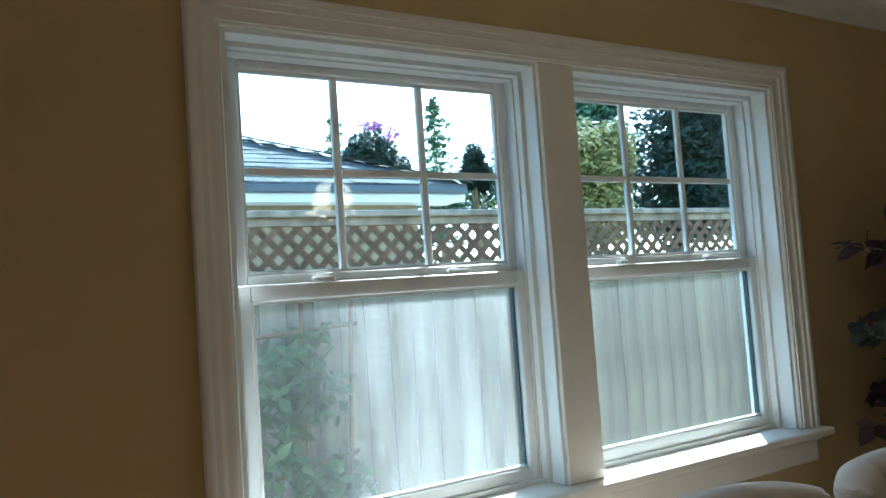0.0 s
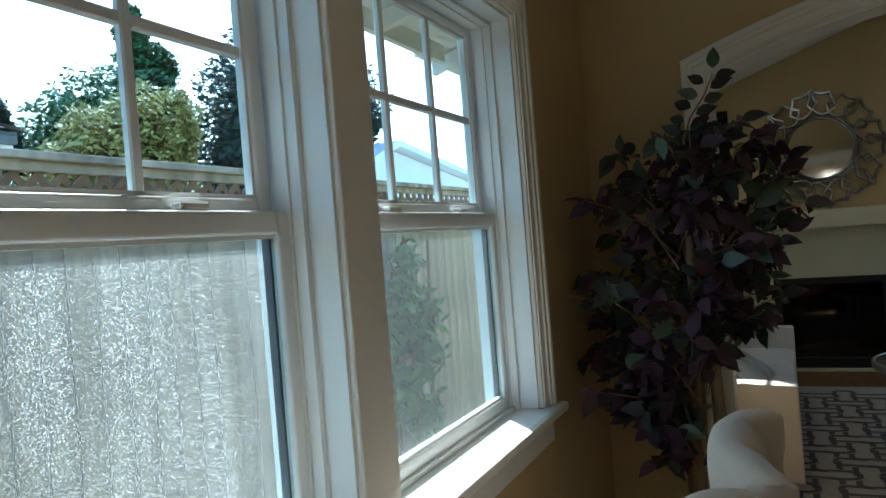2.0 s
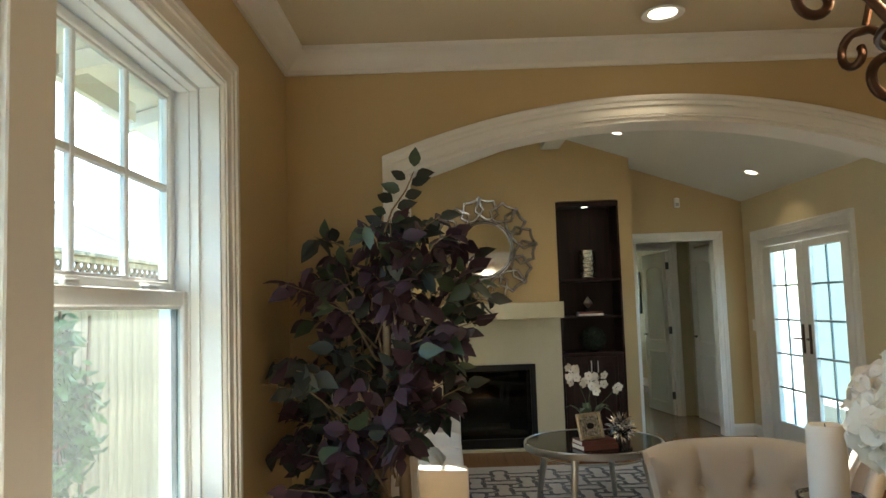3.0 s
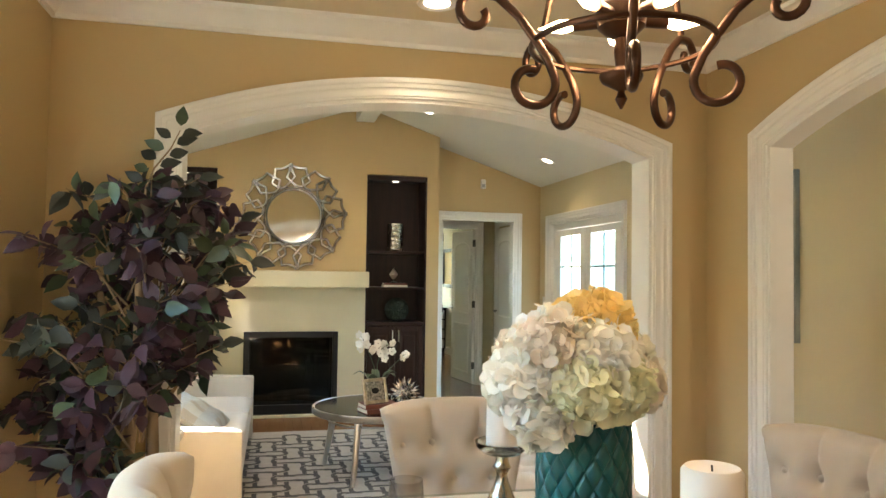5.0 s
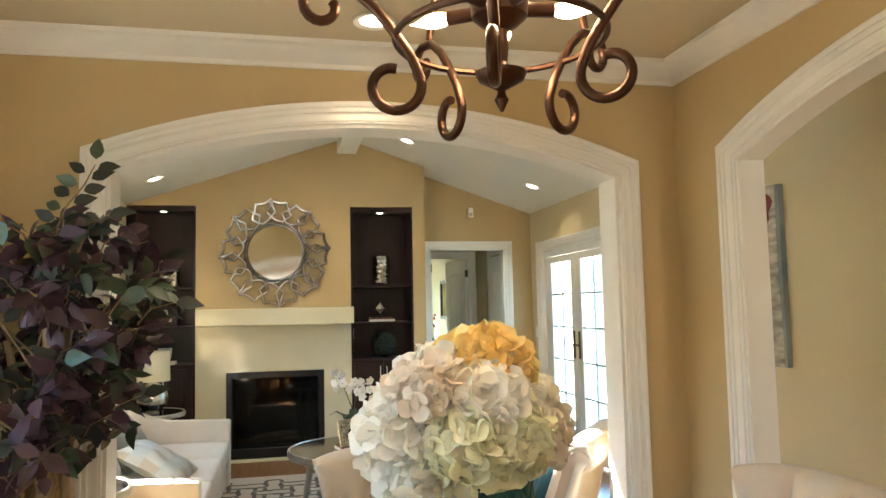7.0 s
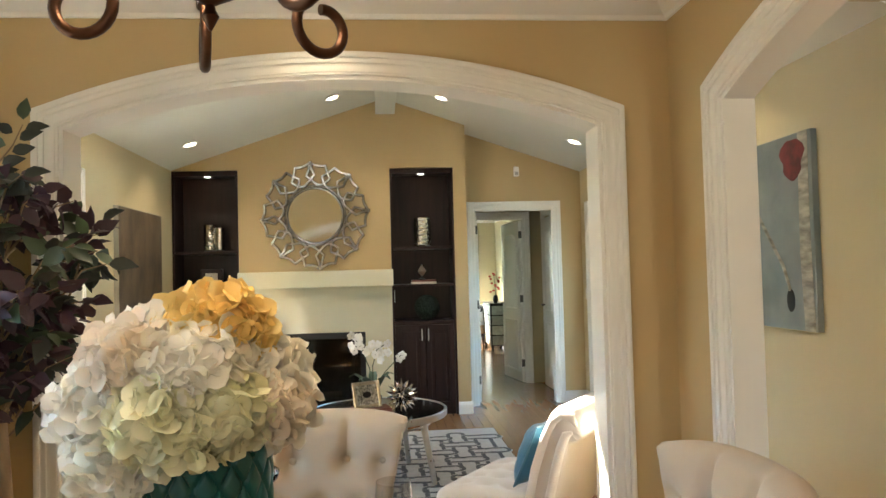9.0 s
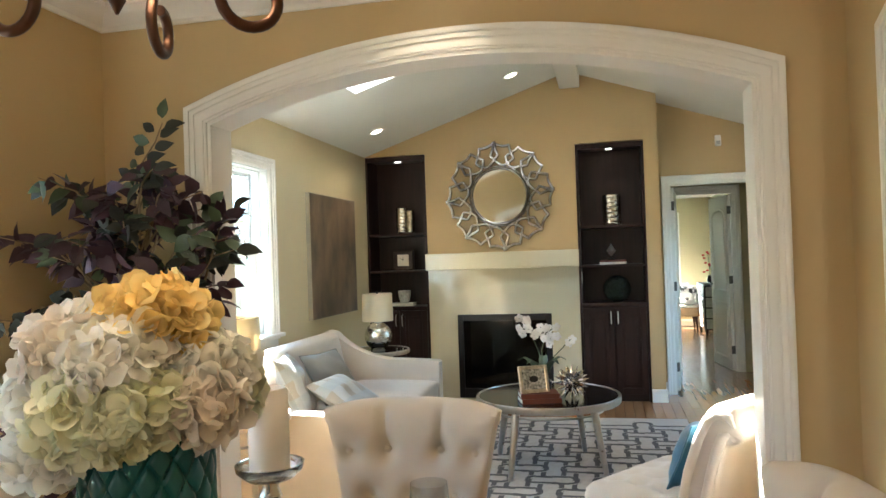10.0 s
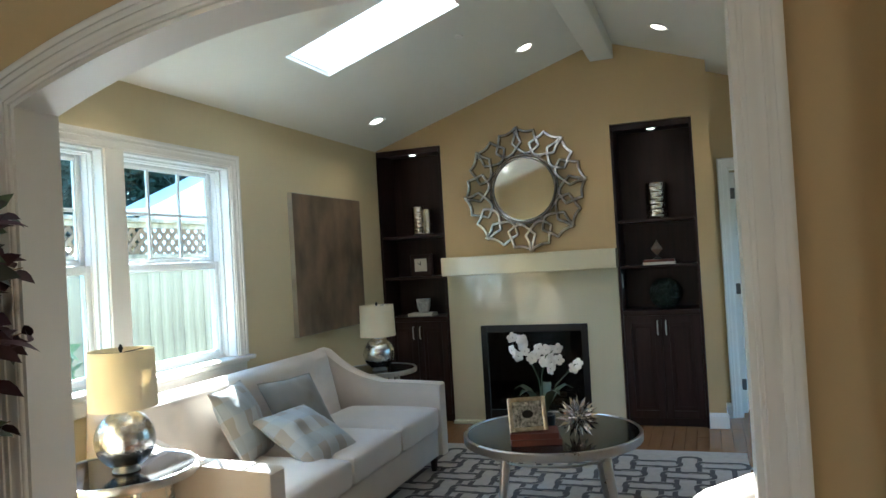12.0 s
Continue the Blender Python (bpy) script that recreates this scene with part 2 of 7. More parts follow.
def bx(bm, x0, x1, y0, y1, z0, z1, bevel=0.0, seg=1):
    m = Matrix.Translation(((x0 + x1) / 2, (y0 + y1) / 2, (z0 + z1) / 2)) @ Matrix.Diagonal((x1 - x0, y1 - y0, z1 - z0, 1))
    r = bmesh.ops.create_cube(bm, size=1, matrix=m)
    if bevel:
        es = list({e for v in r["verts"] for e in v.link_edges})
        bmesh.ops.bevel(bm, geom=es, offset=bevel, segments=seg, profile=0.5, affect="EDGES", clamp_overlap=True)
    return bm


def box(x0, x1, y0, y1, z0, z1, bevel=0.0, seg=1):
    return bx(bmesh.new(), x0, x1, y0, y1, z0, z1, bevel, seg)


def lathe(bm, prof, seg=32, at=(0, 0, 0), ring=False):
    """Turns a profile of (radius, height) round the z axis."""
    rings = []
    for r, z in prof:
        rings.append([bm.verts.new((at[0] + r * math.cos(2 * math.pi * k / seg), at[1] + r * math.sin(2 * math.pi * k / seg), at[2] + z)) for k in range(seg)])
    for a, b in zip(rings, rings[1:]):
        for k in range(seg):
            bm.faces.new((a[k], a[(k + 1) % seg], b[(k + 1) % seg], b[k]))
    if ring:
        for k in range(seg):
            bm.faces.new((rings[-1][k], rings[-1][(k + 1) % seg], rings[0][(k + 1) % seg], rings[0][k]))
    else:
        bm.faces.new(rings[0][::-1])
        bm.faces.new(rings[-1])
    return bm


def tube(bm, pts, r, seg=8, taper=None):
    """A round bar along points."""
    pts = [Vector(p) for p in pts]
    rings, side = [], None
    for i, p in enumerate(pts):
        d = (pts[min(i + 1, len(pts) - 1)] - pts[max(i - 1, 0)]).normalized()
        if side is None:
            side = d.orthogonal().normalized()
        side = (side - d * side.dot(d)).normalized()
        up = d.cross(side)
        rad = r if taper is None else r * taper[i]
        rings.append([bm.verts.new(p + rad * (math.cos(2 * math.pi * k / seg) * side + math.sin(2 * math.pi * k / seg) * up)) for k in range(seg)])
    for a, b in zip(rings, rings[1:]):
        for k in range(seg):
            bm.faces.new((a[k], a[(k + 1) % seg], b[(k + 1) % seg], b[k]))
    bm.faces.new(rings[0][::-1])
    bm.faces.new(rings[-1])
    return bm


def prism(bm, poly, to3, a, b):
    """A flat outline made solid between a and b; to3(u, v, w) lays it into the room."""
    lo = [bm.verts.new(to3(u, v, a)) for u, v in poly]
    hi = [bm.verts.new(to3(u, v, b)) for u, v in poly]
    bm.faces.new(lo[::-1])
    bm.faces.new(hi)
    for k in range(len(poly)):
        bm.faces.new((lo[k], lo[(k + 1) % len(poly)], hi[(k + 1) % len(poly)], hi[k]))
    return bm


def sweep(bm, path, prof, to3, closed=False):
    """Runs a moulding profile of (out, proud) along a flat path, mitred at the corners; out is to the path's left."""
    n = len(path)
    P = [Vector(p) for p in path]
    rings = []
    for i in range(n):
        a = P[i] - P[i - 1] if (i or closed) else P[1] - P[0]
        b = P[(i + 1) % n] - P[i] if (i < n - 1 or closed) else P[i] - P[i - 1]
        a, b = a.normalized(), b.normalized()
        na, nb = Vector((-a.y, a.x)), Vector((-b.y, b.x))
        m = (na + nb).normalized()
        m /= max(0.3, m.dot(na))
        rings.append([bm.verts.new(to3(P[i].x + m.x * u, P[i].y + m.y * u, v)) for u, v in prof])
    pairs = list(zip(rings, rings[1:])) + ([(rings[-1], rings[0])] if closed else [])
    k = len(prof)
    for a, b in pairs:
        for j in range(k):
            bm.faces.new((a[j], a[(j + 1) % k], b[(j + 1) % k], b[j]))
    if not closed:
        bm.faces.new(rings[0][::-1])
        bm.faces.new(rings[-1])
    return bm


CASING = [(0, 0), (0, 0.009), (0.003, 0.012), (0.009, 0.012), (0.0095, 0.0165), (0.014, 0.018), (0.026, 0.0165), (0.038, 0.0175), (0.040, 0.019), (0.0405, 0.0245), (0.047, 0.026), (0.053, 0.0235), (0.0575, 0.0245), (0.058, 0.0305), (0.064, 0.0325), (0.073, 0.0325), (0.078, 0.029), (0.078, 0.0)]
CROWN = [(0, 0), (0.012, 0), (0.014, 0.018), (0.03, 0.028), (0.05, 0.05), (0.066, 0.072), (0.082, 0.078), (0.085, 0.095), (0, 0.095)]
BASE = [(0, 0), (0.016, 0), (0.016, 0.09), (0.011, 0.105), (0.005, 0.118), (0, 0.12)]


def arc(c, half, spring, rise, n=28):
    """Points of a flat arch from the high side to the low side of its span."""
    R = (half * half + rise * rise) / (2 * rise)
    top = math.asin(half / R)
    return [(c + R * math.sin(a), spring + rise - R + R * math.cos(a)) for a in (top - 2 * top * i / n for i in range(n + 1))]


# ---------------------------------------------------------------- the shell
def structure(name, bm, material, label, category, smooth=False):
    return tagged(part(name, bm, material, None, "", smooth), label, category, "", "structure")


DZ = 2.475          # dining ceiling
RIDGE_Y, RIDGE_Z, SLOPE = 0.225, 3.137, 0.337


def roof_z(y):
    return RIDGE_Z - SLOPE * abs(y - RIDGE_Y)


# window openings: (first jamb, wall face)
ZS, ZH = 0.905, 2.08


def wall_with_pair(name, x_from, x_to, face, back, top, x0, material, label):
    bm = bmesh.new()
    a, b = x0, x0 + 1.876
    bx(bm, x_from, a, face, back, 0, top)
    bx(bm, b, x_to, face, back, 0, top)
    bx(bm, a, b, face, back, 0, ZS - 0.03)
    bx(bm, a, b, face, back, ZH, top)
    bx(bm, x0 + 0.875, x0 + 0.996, face + 0.004, back, ZS - 0.03, ZH)
    return structure(name, bm, material, label, "wall")


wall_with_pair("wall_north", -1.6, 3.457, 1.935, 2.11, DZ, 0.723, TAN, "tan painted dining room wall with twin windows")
wall_with_pair("wall_living_north", 3.62, 8.4, 2.28, 2.45, 2.447, 3.76, CREAM, "lighter cream living room wall with twin windows")
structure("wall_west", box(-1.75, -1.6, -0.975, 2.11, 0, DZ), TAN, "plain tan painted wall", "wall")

# arch wall between the rooms
A1C, A1H, A1S, A1R = 0.441, 1.024, 1.975, 0.188
yz = lambda u, v, w: (w, u, v)
bm = bmesh.new()
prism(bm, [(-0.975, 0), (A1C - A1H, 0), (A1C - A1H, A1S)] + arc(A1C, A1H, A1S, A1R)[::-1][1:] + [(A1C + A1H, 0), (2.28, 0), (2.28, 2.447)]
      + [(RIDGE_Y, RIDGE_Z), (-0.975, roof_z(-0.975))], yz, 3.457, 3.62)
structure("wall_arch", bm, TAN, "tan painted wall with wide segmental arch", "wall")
CASE_ARCH = [(u * 1.12, v) for u, v in CASING]
for name, w0, sgn in (("arch_trim", 3.457, -1), ("arch_trim", 3.62, 1)):
    bm = bmesh.new()
    path = [(A1C + A1H, 0)] + arc(A1C, A1H, A1S, A1R) + [(A1C - A1H, 0)]
    sweep(bm, path[::-1], CASE_ARCH, lambda u, v, w: (w0 + sgn * w, u, v))
    structure(name, bm, WHITE, "white moulded casing round the wide arch", "trim", True)
bm = bmesh.new()
inner = [(A1C + A1H, 0)] + arc(A1C, A1H, A1S, A1R) + [(A1C - A1H, 0)]
sweep(bm, inner[::-1], [(0.0, 0), (-0.014, 0), (-0.014, 0.163), (0, 0.163)], lambda u, v, w: (3.457 + w, u, v))
structure("arch_lining", bm, WHITE, "white painted lining inside the wide arch", "trim")

# south wall of the dining room with its own arch
A2C, A2H, A2S, A2R = 2.044, 0.986, 1.970, 0.19
xz = lambda u, v, w: (u, w, v)
bm = bmesh.new()
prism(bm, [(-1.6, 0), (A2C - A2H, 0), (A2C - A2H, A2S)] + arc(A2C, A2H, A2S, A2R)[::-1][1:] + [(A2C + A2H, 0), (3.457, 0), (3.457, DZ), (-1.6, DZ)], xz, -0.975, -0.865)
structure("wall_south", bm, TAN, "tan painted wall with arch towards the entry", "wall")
for w0, sgn in ((-0.865, 1), (-0.975, -1)):
    bm = bmesh.new()
    path = [(A2C - A2H, 0)] + arc(A2C, A2H, A2S, A2R)[::-1] + [(A2C + A2H, 0)]
    sweep(bm, path, CASE_ARCH, lambda u, v, w: (u, w0 + sgn * w, v))
    structure("arch_trim", bm, WHITE, "white moulded casing round the entry arch", "trim", True)
bm = bmesh.new()
sweep(bm, path, [(0, 0), (-0.014, 0), (-0.014, 0.11), (0, 0.11)], lambda u, v, w: (u, -0.975 + w, v))
structure("arch_lining", bm, WHITE, "white painted lining inside the entry arch", "trim")

# living room: south wall with the french doors, east wall with the doorway, chimney breast
FD0, FD1, FDZ = 6.215, 7.905, 2.01
bm = bmesh.new()
bx(bm, -1.6, FD0, -2.0, -1.85, 0, 2.45)
bx(bm, FD1, 8.4, -2.0, -1.85, 0, 2.45)
bx(bm, FD0, FD1, -2.0, -1.85, FDZ, 2.45)
structure("wall_living_south", bm, CREAM, "lighter cream wall with french doors", "wall")
DY0, DY1, DOZ = -1.545, -0.70, 2.05
bm = bmesh.new()
for y0, y1, z0 in ((-1.85, DY0, 0), (DY1, -0.578, 0), (DY0, DY1, DOZ)):
    prism(bm, [(y0, z0), (y1, z0), (y1, roof_z(y1) + 0.02), (y0, roof_z(y0) + 0.02)], yz, 8.22, 8.34)
structure("wall_east", bm, TAN, "tan painted wall with cased doorway", "wall")
N1, N2, NZ = (1.65, 2.278), (-0.451, 0.181), 2.447
bm = bmesh.new()
prism(bm, [(-0.578, 0), (N2[0], 0), (N2[0], NZ), (N2[1], NZ), (N2[1], 0), (0.40, 0), (0.40, 0.86), (1.41, 0.86), (1.41, 0), (N1[0], 0), (N1[0], NZ - 0.004), (2.276, NZ - 0.004)]
      + [(2.276, NZ + 0.02), (RIDGE_Y, RIDGE_Z + 0.02), (-0.578, roof_z(-0.578) + 0.02)], yz, 7.83, 8.20)
structure("chimney_breast", bm, TAN, "tan painted chimney breast with two deep niches", "wall")
structure("wall_behind_breast", box(8.20, 8.3, -0.578, 2.28, 0, 3.2), TAN, "plain wall closing the niches", "wall")
# ceilings
bm = bmesh.new()
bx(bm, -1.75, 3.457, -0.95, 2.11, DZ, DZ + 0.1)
structure("ceiling_dining", bm, DCEIL, "beige flat ceiling", "ceiling")
structure("ceiling_entry", box(-1.75, 3.457, -2.0, -0.951, DZ - 0.01, DZ + 0.1), DCEIL, "beige flat entry ceiling", "ceiling")
structure("wall_entry_west", box(-1.75, -1.6, -2.0, -0.975, 0, DZ), CREAM, "plain cream wall", "wall")
SKX, SKY = (5.43, 5.94), (0.80, 1.70)
bm = bmesh.new()
T = 0.16
for x0, x1, y0, y1 in ((3.45, 8.4, SKY[1], 2.45), (3.45, 8.4, RIDGE_Y, SKY[0]), (3.45, SKX[0], SKY[0], SKY[1]), (SKX[1], 8.4, SKY[0], SKY[1]), (3.45, 8.4, RIDGE_Y, -2.0)):
    prism(bm, [(y0, roof_z(y0)), (y1, roof_z(y1)), (y1, roof_z(y1) + T), (y0, roof_z(y0) + T)], yz, x0, x1)
structure("ceiling_living", bm, CEIL, "pale painted vaulted ceiling with skylight opening", "ceiling")
structure("ridge_beam", box(3.62, 7.83, 0.115, 0.305, 2.98, 3.2, 0.006), CEIL, "painted boxed ridge beam", "beam")
bm = bmesh.new()
for x0, x1, y0, y1 in ((SKX[0] - .03, SKX[0] + .006, SKY[0] - .03, SKY[1] + .03), (SKX[1] - .006, SKX[1] + .03, SKY[0] - .03, SKY[1] + .03)):
    prism(bm, [(y0, roof_z(y0) + .02), (y1, roof_z(y1) + .02), (y1, roof_z(y1) + .34), (y0, roof_z(y0) + .34)], yz, x0, x1)
for y in (SKY[0] - .024, SKY[1] - .006):
    prism(bm, [(y, roof_z(y) + .02), (y + .03, roof_z(y) + .02), (y + .03, roof_z(y) + .34), (y, roof_z(y) + .34)], yz, SKX[0] + .006, SKX[1] - .006)
structure("skylight_well", bm, WHITE, "white painted skylight shaft", "skylight")
# floor
structure("floor_base", box(-1.75, 14.9, -3.6, 2.45, -0.12, -0.012), OAK, "subfloor below the oak boards", "floor")
# crown and base mouldings
bm = bmesh.new()
sweep(bm, [(3.457, -0.865), (3.457, 1.935), (-1.6, 1.935), (-1.6, -0.865)], [(u, DZ - 0.095 + v) for u, v in CROWN], lambda u, v, w: (u, v, w), True)
structure("crown_moulding", bm, WHITE, "white crown moulding round the dining ceiling", "trim", True)
for i, pth in enumerate(([(A2C + A2H + .078, -0.865), (3.457, -0.865), (3.457, A1C - A1H - .078)], [(3.457, A1C + A1H + .078), (3.457, 1.935), (-1.6, 1.935), (-1.6, -0.865), (A2C - A2H - .078, -0.865)],
            [(3.62, A1C - A1H - .078), (3.62, -0.975)], [(-1.6, -1.85), (FD0 - .078, -1.85)], [(FD1 + .078, -1.85), (8.22, -1.85), (8.22, DY0 - .078)], [(8.22, DY1 + .078), (8.22, -0.578), (7.83, -0.578), (7.83, N2[0])],
            [(7.83, 2.28), (3.62, 2.28), (3.62, A1C + A1H + .078)])):
    bm = bmesh.new()
    sweep(bm, pth, BASE, lambda u, v, w: (u, v, w))
    structure("baseboard", bm, WHITE, "white painted baseboard", "baseboard")
# door casings
bm = bmesh.new()
sweep(bm, [(DY0, 0), (DY0, DOZ), (DY1, DOZ), (DY1, 0)], CASING, lambda u, v, w: (8.22 - w, u, v))
structure("door_trim", bm, WHITE, "white moulded doorway casing", "trim", True)
bm = bmesh.new()
sweep(bm, [(DY0, 0), (DY0, DOZ), (DY1, DOZ), (DY1, 0)], [(0, 0), (-0.014, 0), (-0.014, 0.12), (0, 0.12)], lambda u, v, w: (8.22 + w, u, v))
structure("door_lining", bm, WHITE, "white painted doorway lining", "trim")
bm = bmesh.new()
sweep(bm, [(FD0, 0), (FD0, FDZ), (FD1, FDZ), (FD1, 0)], CASING, lambda u, v, w: (u, -1.85 + w, v))
structure("door_trim", bm, WHITE, "white moulded french door casing", "trim", True)


# ---------------------------------------------------------------- windows
def sash_window(name, xa, xb, face, label, low_glass, sealed):
    """A double-hung vinyl window between jambs xa, xb in a wall whose face is at y = face."""
    w = thing(name, (xa, face, ZS), label, "window", "double-hung windows", "structure")
    W, H = xb - xa, ZH - ZS
    bm = bmesh.new()        # outer frame with stepped tracks
    for d0, d1, t in ((0.0, 0.055, 0.012), (0.055, 0.078, 0.026), (0.078, 0.108, 0.032), (0.108, 0.165, 0.022)):
        bx(bm, 0, t, d0, d1, 0, H)
        bx(bm, W - t, W, d0, d1, 0, H)
        bx(bm, t, W - t, d0, d1, H - t * 0.9, H)
    bx(bm, 0.02, W - 0.02, 0.07, 0.165, 0.0, 0.012)
    part("window_frame", bm, VINYL, w)

    def sash(nm, z0, z1, y0, y1, st, top, bot, seal):
        bm = bmesh.new()
        x0, x1 = 0.030, W - 0.030
        ym = (y0 + y1) / 2
        for a, b, c, d in ((x0, x0 + st, z0, z1), (x1 - st, x1, z0, z1), (x0 + st, x1 - st, z0, z0 + bot), (x0 + st, x1 - st, z1 - top, z1)):
            bx(bm, a, b, y0, y1, c, d, 0.006, 3)
        g = 0.007           # glazing bead
        for a, b, c, d in ((x0 + st, x0 + st + g, z0 + bot, z1 - top), (x0 + st + g, x1 - st - g, z0 + bot, z0 + bot + g), (x0 + st + g, x1 - st - g, z1 - top - g, z1 - top)):
            bx(bm, a, b, ym - 0.008, ym + 0.008, c, d)
        s = part(nm, bm, VINYL, w, "", True)
        if seal:                # dark seal at right and top, painting in the reveal's shade too
            bm = bmesh.new()
            bx(bm, x1 - st - 0.006, x1 - st, ym + 0.0035, y1 + 0.004, z0 + bot, z1 - top)
            bx(bm, x0 + st + g, x1 - st - g, ym + 0.0085, y1 + 0.004, z1 - top - 0.006, z1 - top)
            part("gasket_shade", bm, GASKET_SHADE, s, "dark glazing seal with the reveal's shade in its colour")
        else:
            bm = bmesh.new()
            bx(bm, x1 - st - g, x1 - st, ym - 0.008, ym + 0.008, z0 + bot, z1 - top)
            part("glazing_bead", bm, VINYL, s)
        return s, (x0 + st, x1 - st, z0 + bot, z1 - top, ym)

    lo, (a, b, c, d, ym) = sash("lower_sash", 0.004, 1.500 - ZS, 0.082, 0.112, 0.032, 0.040, 0.040, sealed)
    p = part("pane", box(a, b, ym - 0.003, ym + 0.003, c, d), low_glass, lo, "dusty glass with insect screen")
    p.visible_shadow = False
    for k in (0.28, 0.72):
        part("sash_lock", box(W * k - 0.03, W * k + 0.03, 0.085, 0.108, 1.500 - ZS, 1.514 - ZS, 0.004), VINYL, lo)
    up, (a, b, c, d, ym) = sash("upper_sash", 1.488 - ZS, H - 0.028, 0.116, 0.146, 0.034, 0.024, 0.036, False)
    p = part("pane", box(a, b, ym - 0.003, ym + 0.003, c, d), PANE, up)
    p.visible_shadow = False
    for k in (1, 2):
        x = a + (b - a) * k / 3
        part("muntin", box(x - 0.010, x + 0.010, ym - 0.008, ym + 0.008, c, d, 0.003), VINYL, up)
    zm = (c + d) / 2
    for k in range(3):
        x0, x1 = a + (b - a) * k / 3 + 0.010, a + (b - a) * (k + 1) / 3 - 0.010
        part("muntin", box(x0, x1, ym - 0.008, ym + 0.008, zm - 0.010, zm + 0.010, 0.003), VINYL, up)
    return w


def window_pair(n, x0, face, room, first_glass, second_glass):
    sash_window("window_%d" % n, x0, x0 + 0.875, face, "white vinyl double-hung window with grid upper sash", first_glass, room[0] == "d")
    sash_window("window_%d" % (n + 1), x0 + 0.996, x0 + 1.876, face, "white vinyl double-hung window with grid upper sash", second_glass, room[0] == "d")
    bm = bmesh.new()
    sweep(bm, [(x0, ZS), (x0, ZH), (x0 + 1.876, ZH), (x0 + 1.876, ZS)], CASING, lambda u, v, w: (u, face - w, v))
    structure("window_trim", bm, WHITE, "white moulded window casing, %s" % room, "trim", True)
    structure("mullion_post", box(x0 + 0.872, x0 + 0.999, face - 0.012, face + 0.003, ZS, ZH, 0.003), WHITE, "flat white mullion post between windows", "trim")
    bm = bmesh.new()
    bx(bm, x0, x0 + 1.876, face - 0.05, face + 0.10, ZS - 0.028, ZS - 0.001, 0.006, 2)
    bx(bm, x0 - 0.115, x0 + 1.876 + 0.115, face - 0.058, face - 0.002, ZS - 0.030, ZS - 0.003, 0.008, 2)
    bx(bm, x0 - 0.08, x0 + 1.876 + 0.08, face - 0.028, face - 0.002, ZS - 0.045, ZS - 0.030)
    bx(bm, x0 - 0.07, x0 + 1.876 + 0.07, face - 0.018, face - 0.002, ZS - 0.115, ZS - 0.045, 0.004)
    structure("window_sill", bm, WHITE, "white painted window stool and apron", "window sill")


window_pair(1, 0.723, 1.935, "dining room", GRIMY_GLARE, SCREEN)
window_pair(3, 3.76, 2.28, "living room", CLEARER, CLEARER)

# ---------------------------------------------------------------- more materials
RUGC = mat("ivory_wool", (0.52, 0.46, 0.39), 0.95, var=0.06, scale=20, bump=0.5, bscale=260)
RUGD = mat("charcoal_wool", (0.105, 0.094, 0.088), 0.95, var=0.1, scale=20, bump=0.5, bscale=260)
SHADE = mat("cream_linen_shade", (0.80, 0.72, 0.52), 0.8, var=0.03, scale=6, bump=0.25, bscale=300)
let_light_through(SHADE, 0.24, (0.90, 0.76, 0.50))
SILKB = plaid("blue_grey_plaid_silk", (0.42, 0.41, 0.37), (0.27, 0.22, 0.15), (0.32, 0.34, 0.33))
SILKG = mat("grey_green_silk", (0.20, 0.18, 0.145), 0.5, var=0.06, scale=6, bump=0.15, bscale=90, sheen=0.2)
TEALC = mat("teal_velvet", (0.008, 0.105, 0.18), 0.7, var=0.12, scale=8, bump=0.2, bscale=200, sheen=0.4)
CANVAS = mat("smoky_brown_canvas", (0.26, 0.18, 0.115), 0.4, var=0.3, scale=3.0, bump=0.2, bscale=160, colour2=(0.058, 0.042, 0.030), stretch=(1.6, 1, 0.9))
CANVAS2 = mat("grey_blue_canvas", (0.30, 0.32, 0.30), 0.55, var=0.1, scale=3, bump=0.3, bscale=120, colour2=(0.16, 0.19, 0.19))
BIRCH = mat("birch_paint", (0.55, 0.50, 0.40), 0.6, var=0.3, scale=9, bump=0.3, bscale=60, stretch=(1, 1, 3))
POPPY = mat("red_poppy_paint", (0.24, 0.03, 0.025), 0.55, var=0.3, scale=12, bump=0.3)
BOOKR = mat("russet_book_cover", (0.16, 0.045, 0.028), 0.5, var=0.1, scale=9)
PAPER = mat("book_pages", (0.74, 0.70, 0.60), 0.8, var=0.06, scale=30, stretch=(1, 1, 14))
PETALW = mat("white_orchid_petal", (0.84, 0.83, 0.80), 0.55, var=0.04, scale=30, bump=0.1)
HYDW = mat("white_hydrangea", (0.96, 0.94, 0.90), 0.55, var=0.04, scale=14, bump=0.12, colour2=(0.92, 0.89, 0.78), island=0.05)
HYDG = mat("lime_white_hydrangea", (0.92, 0.90, 0.74), 0.55, var=0.06, scale=12, bump=0.12, colour2=(0.82, 0.83, 0.56), island=0.08)
HYDP = mat("blush_hydrangea", (0.92, 0.83, 0.74), 0.55, var=0.06, scale=14, bump=0.15, colour2=(0.88, 0.82, 0.70), island=0.07)
HYDY = mat("amber_hydrangea", (0.95, 0.70, 0.24), 0.55, var=0.06, scale=14, bump=0.12, colour2=(0.95, 0.80, 0.42), island=0.08)
for _m, _c in ((HYDW, (0.92, 0.90, 0.82)), (HYDG, (0.90, 0.89, 0.68)), (HYDP, (0.92, 0.82, 0.70)), (HYDY, (0.95, 0.70, 0.26))):
    let_light_through(_m, 0.30, _c)
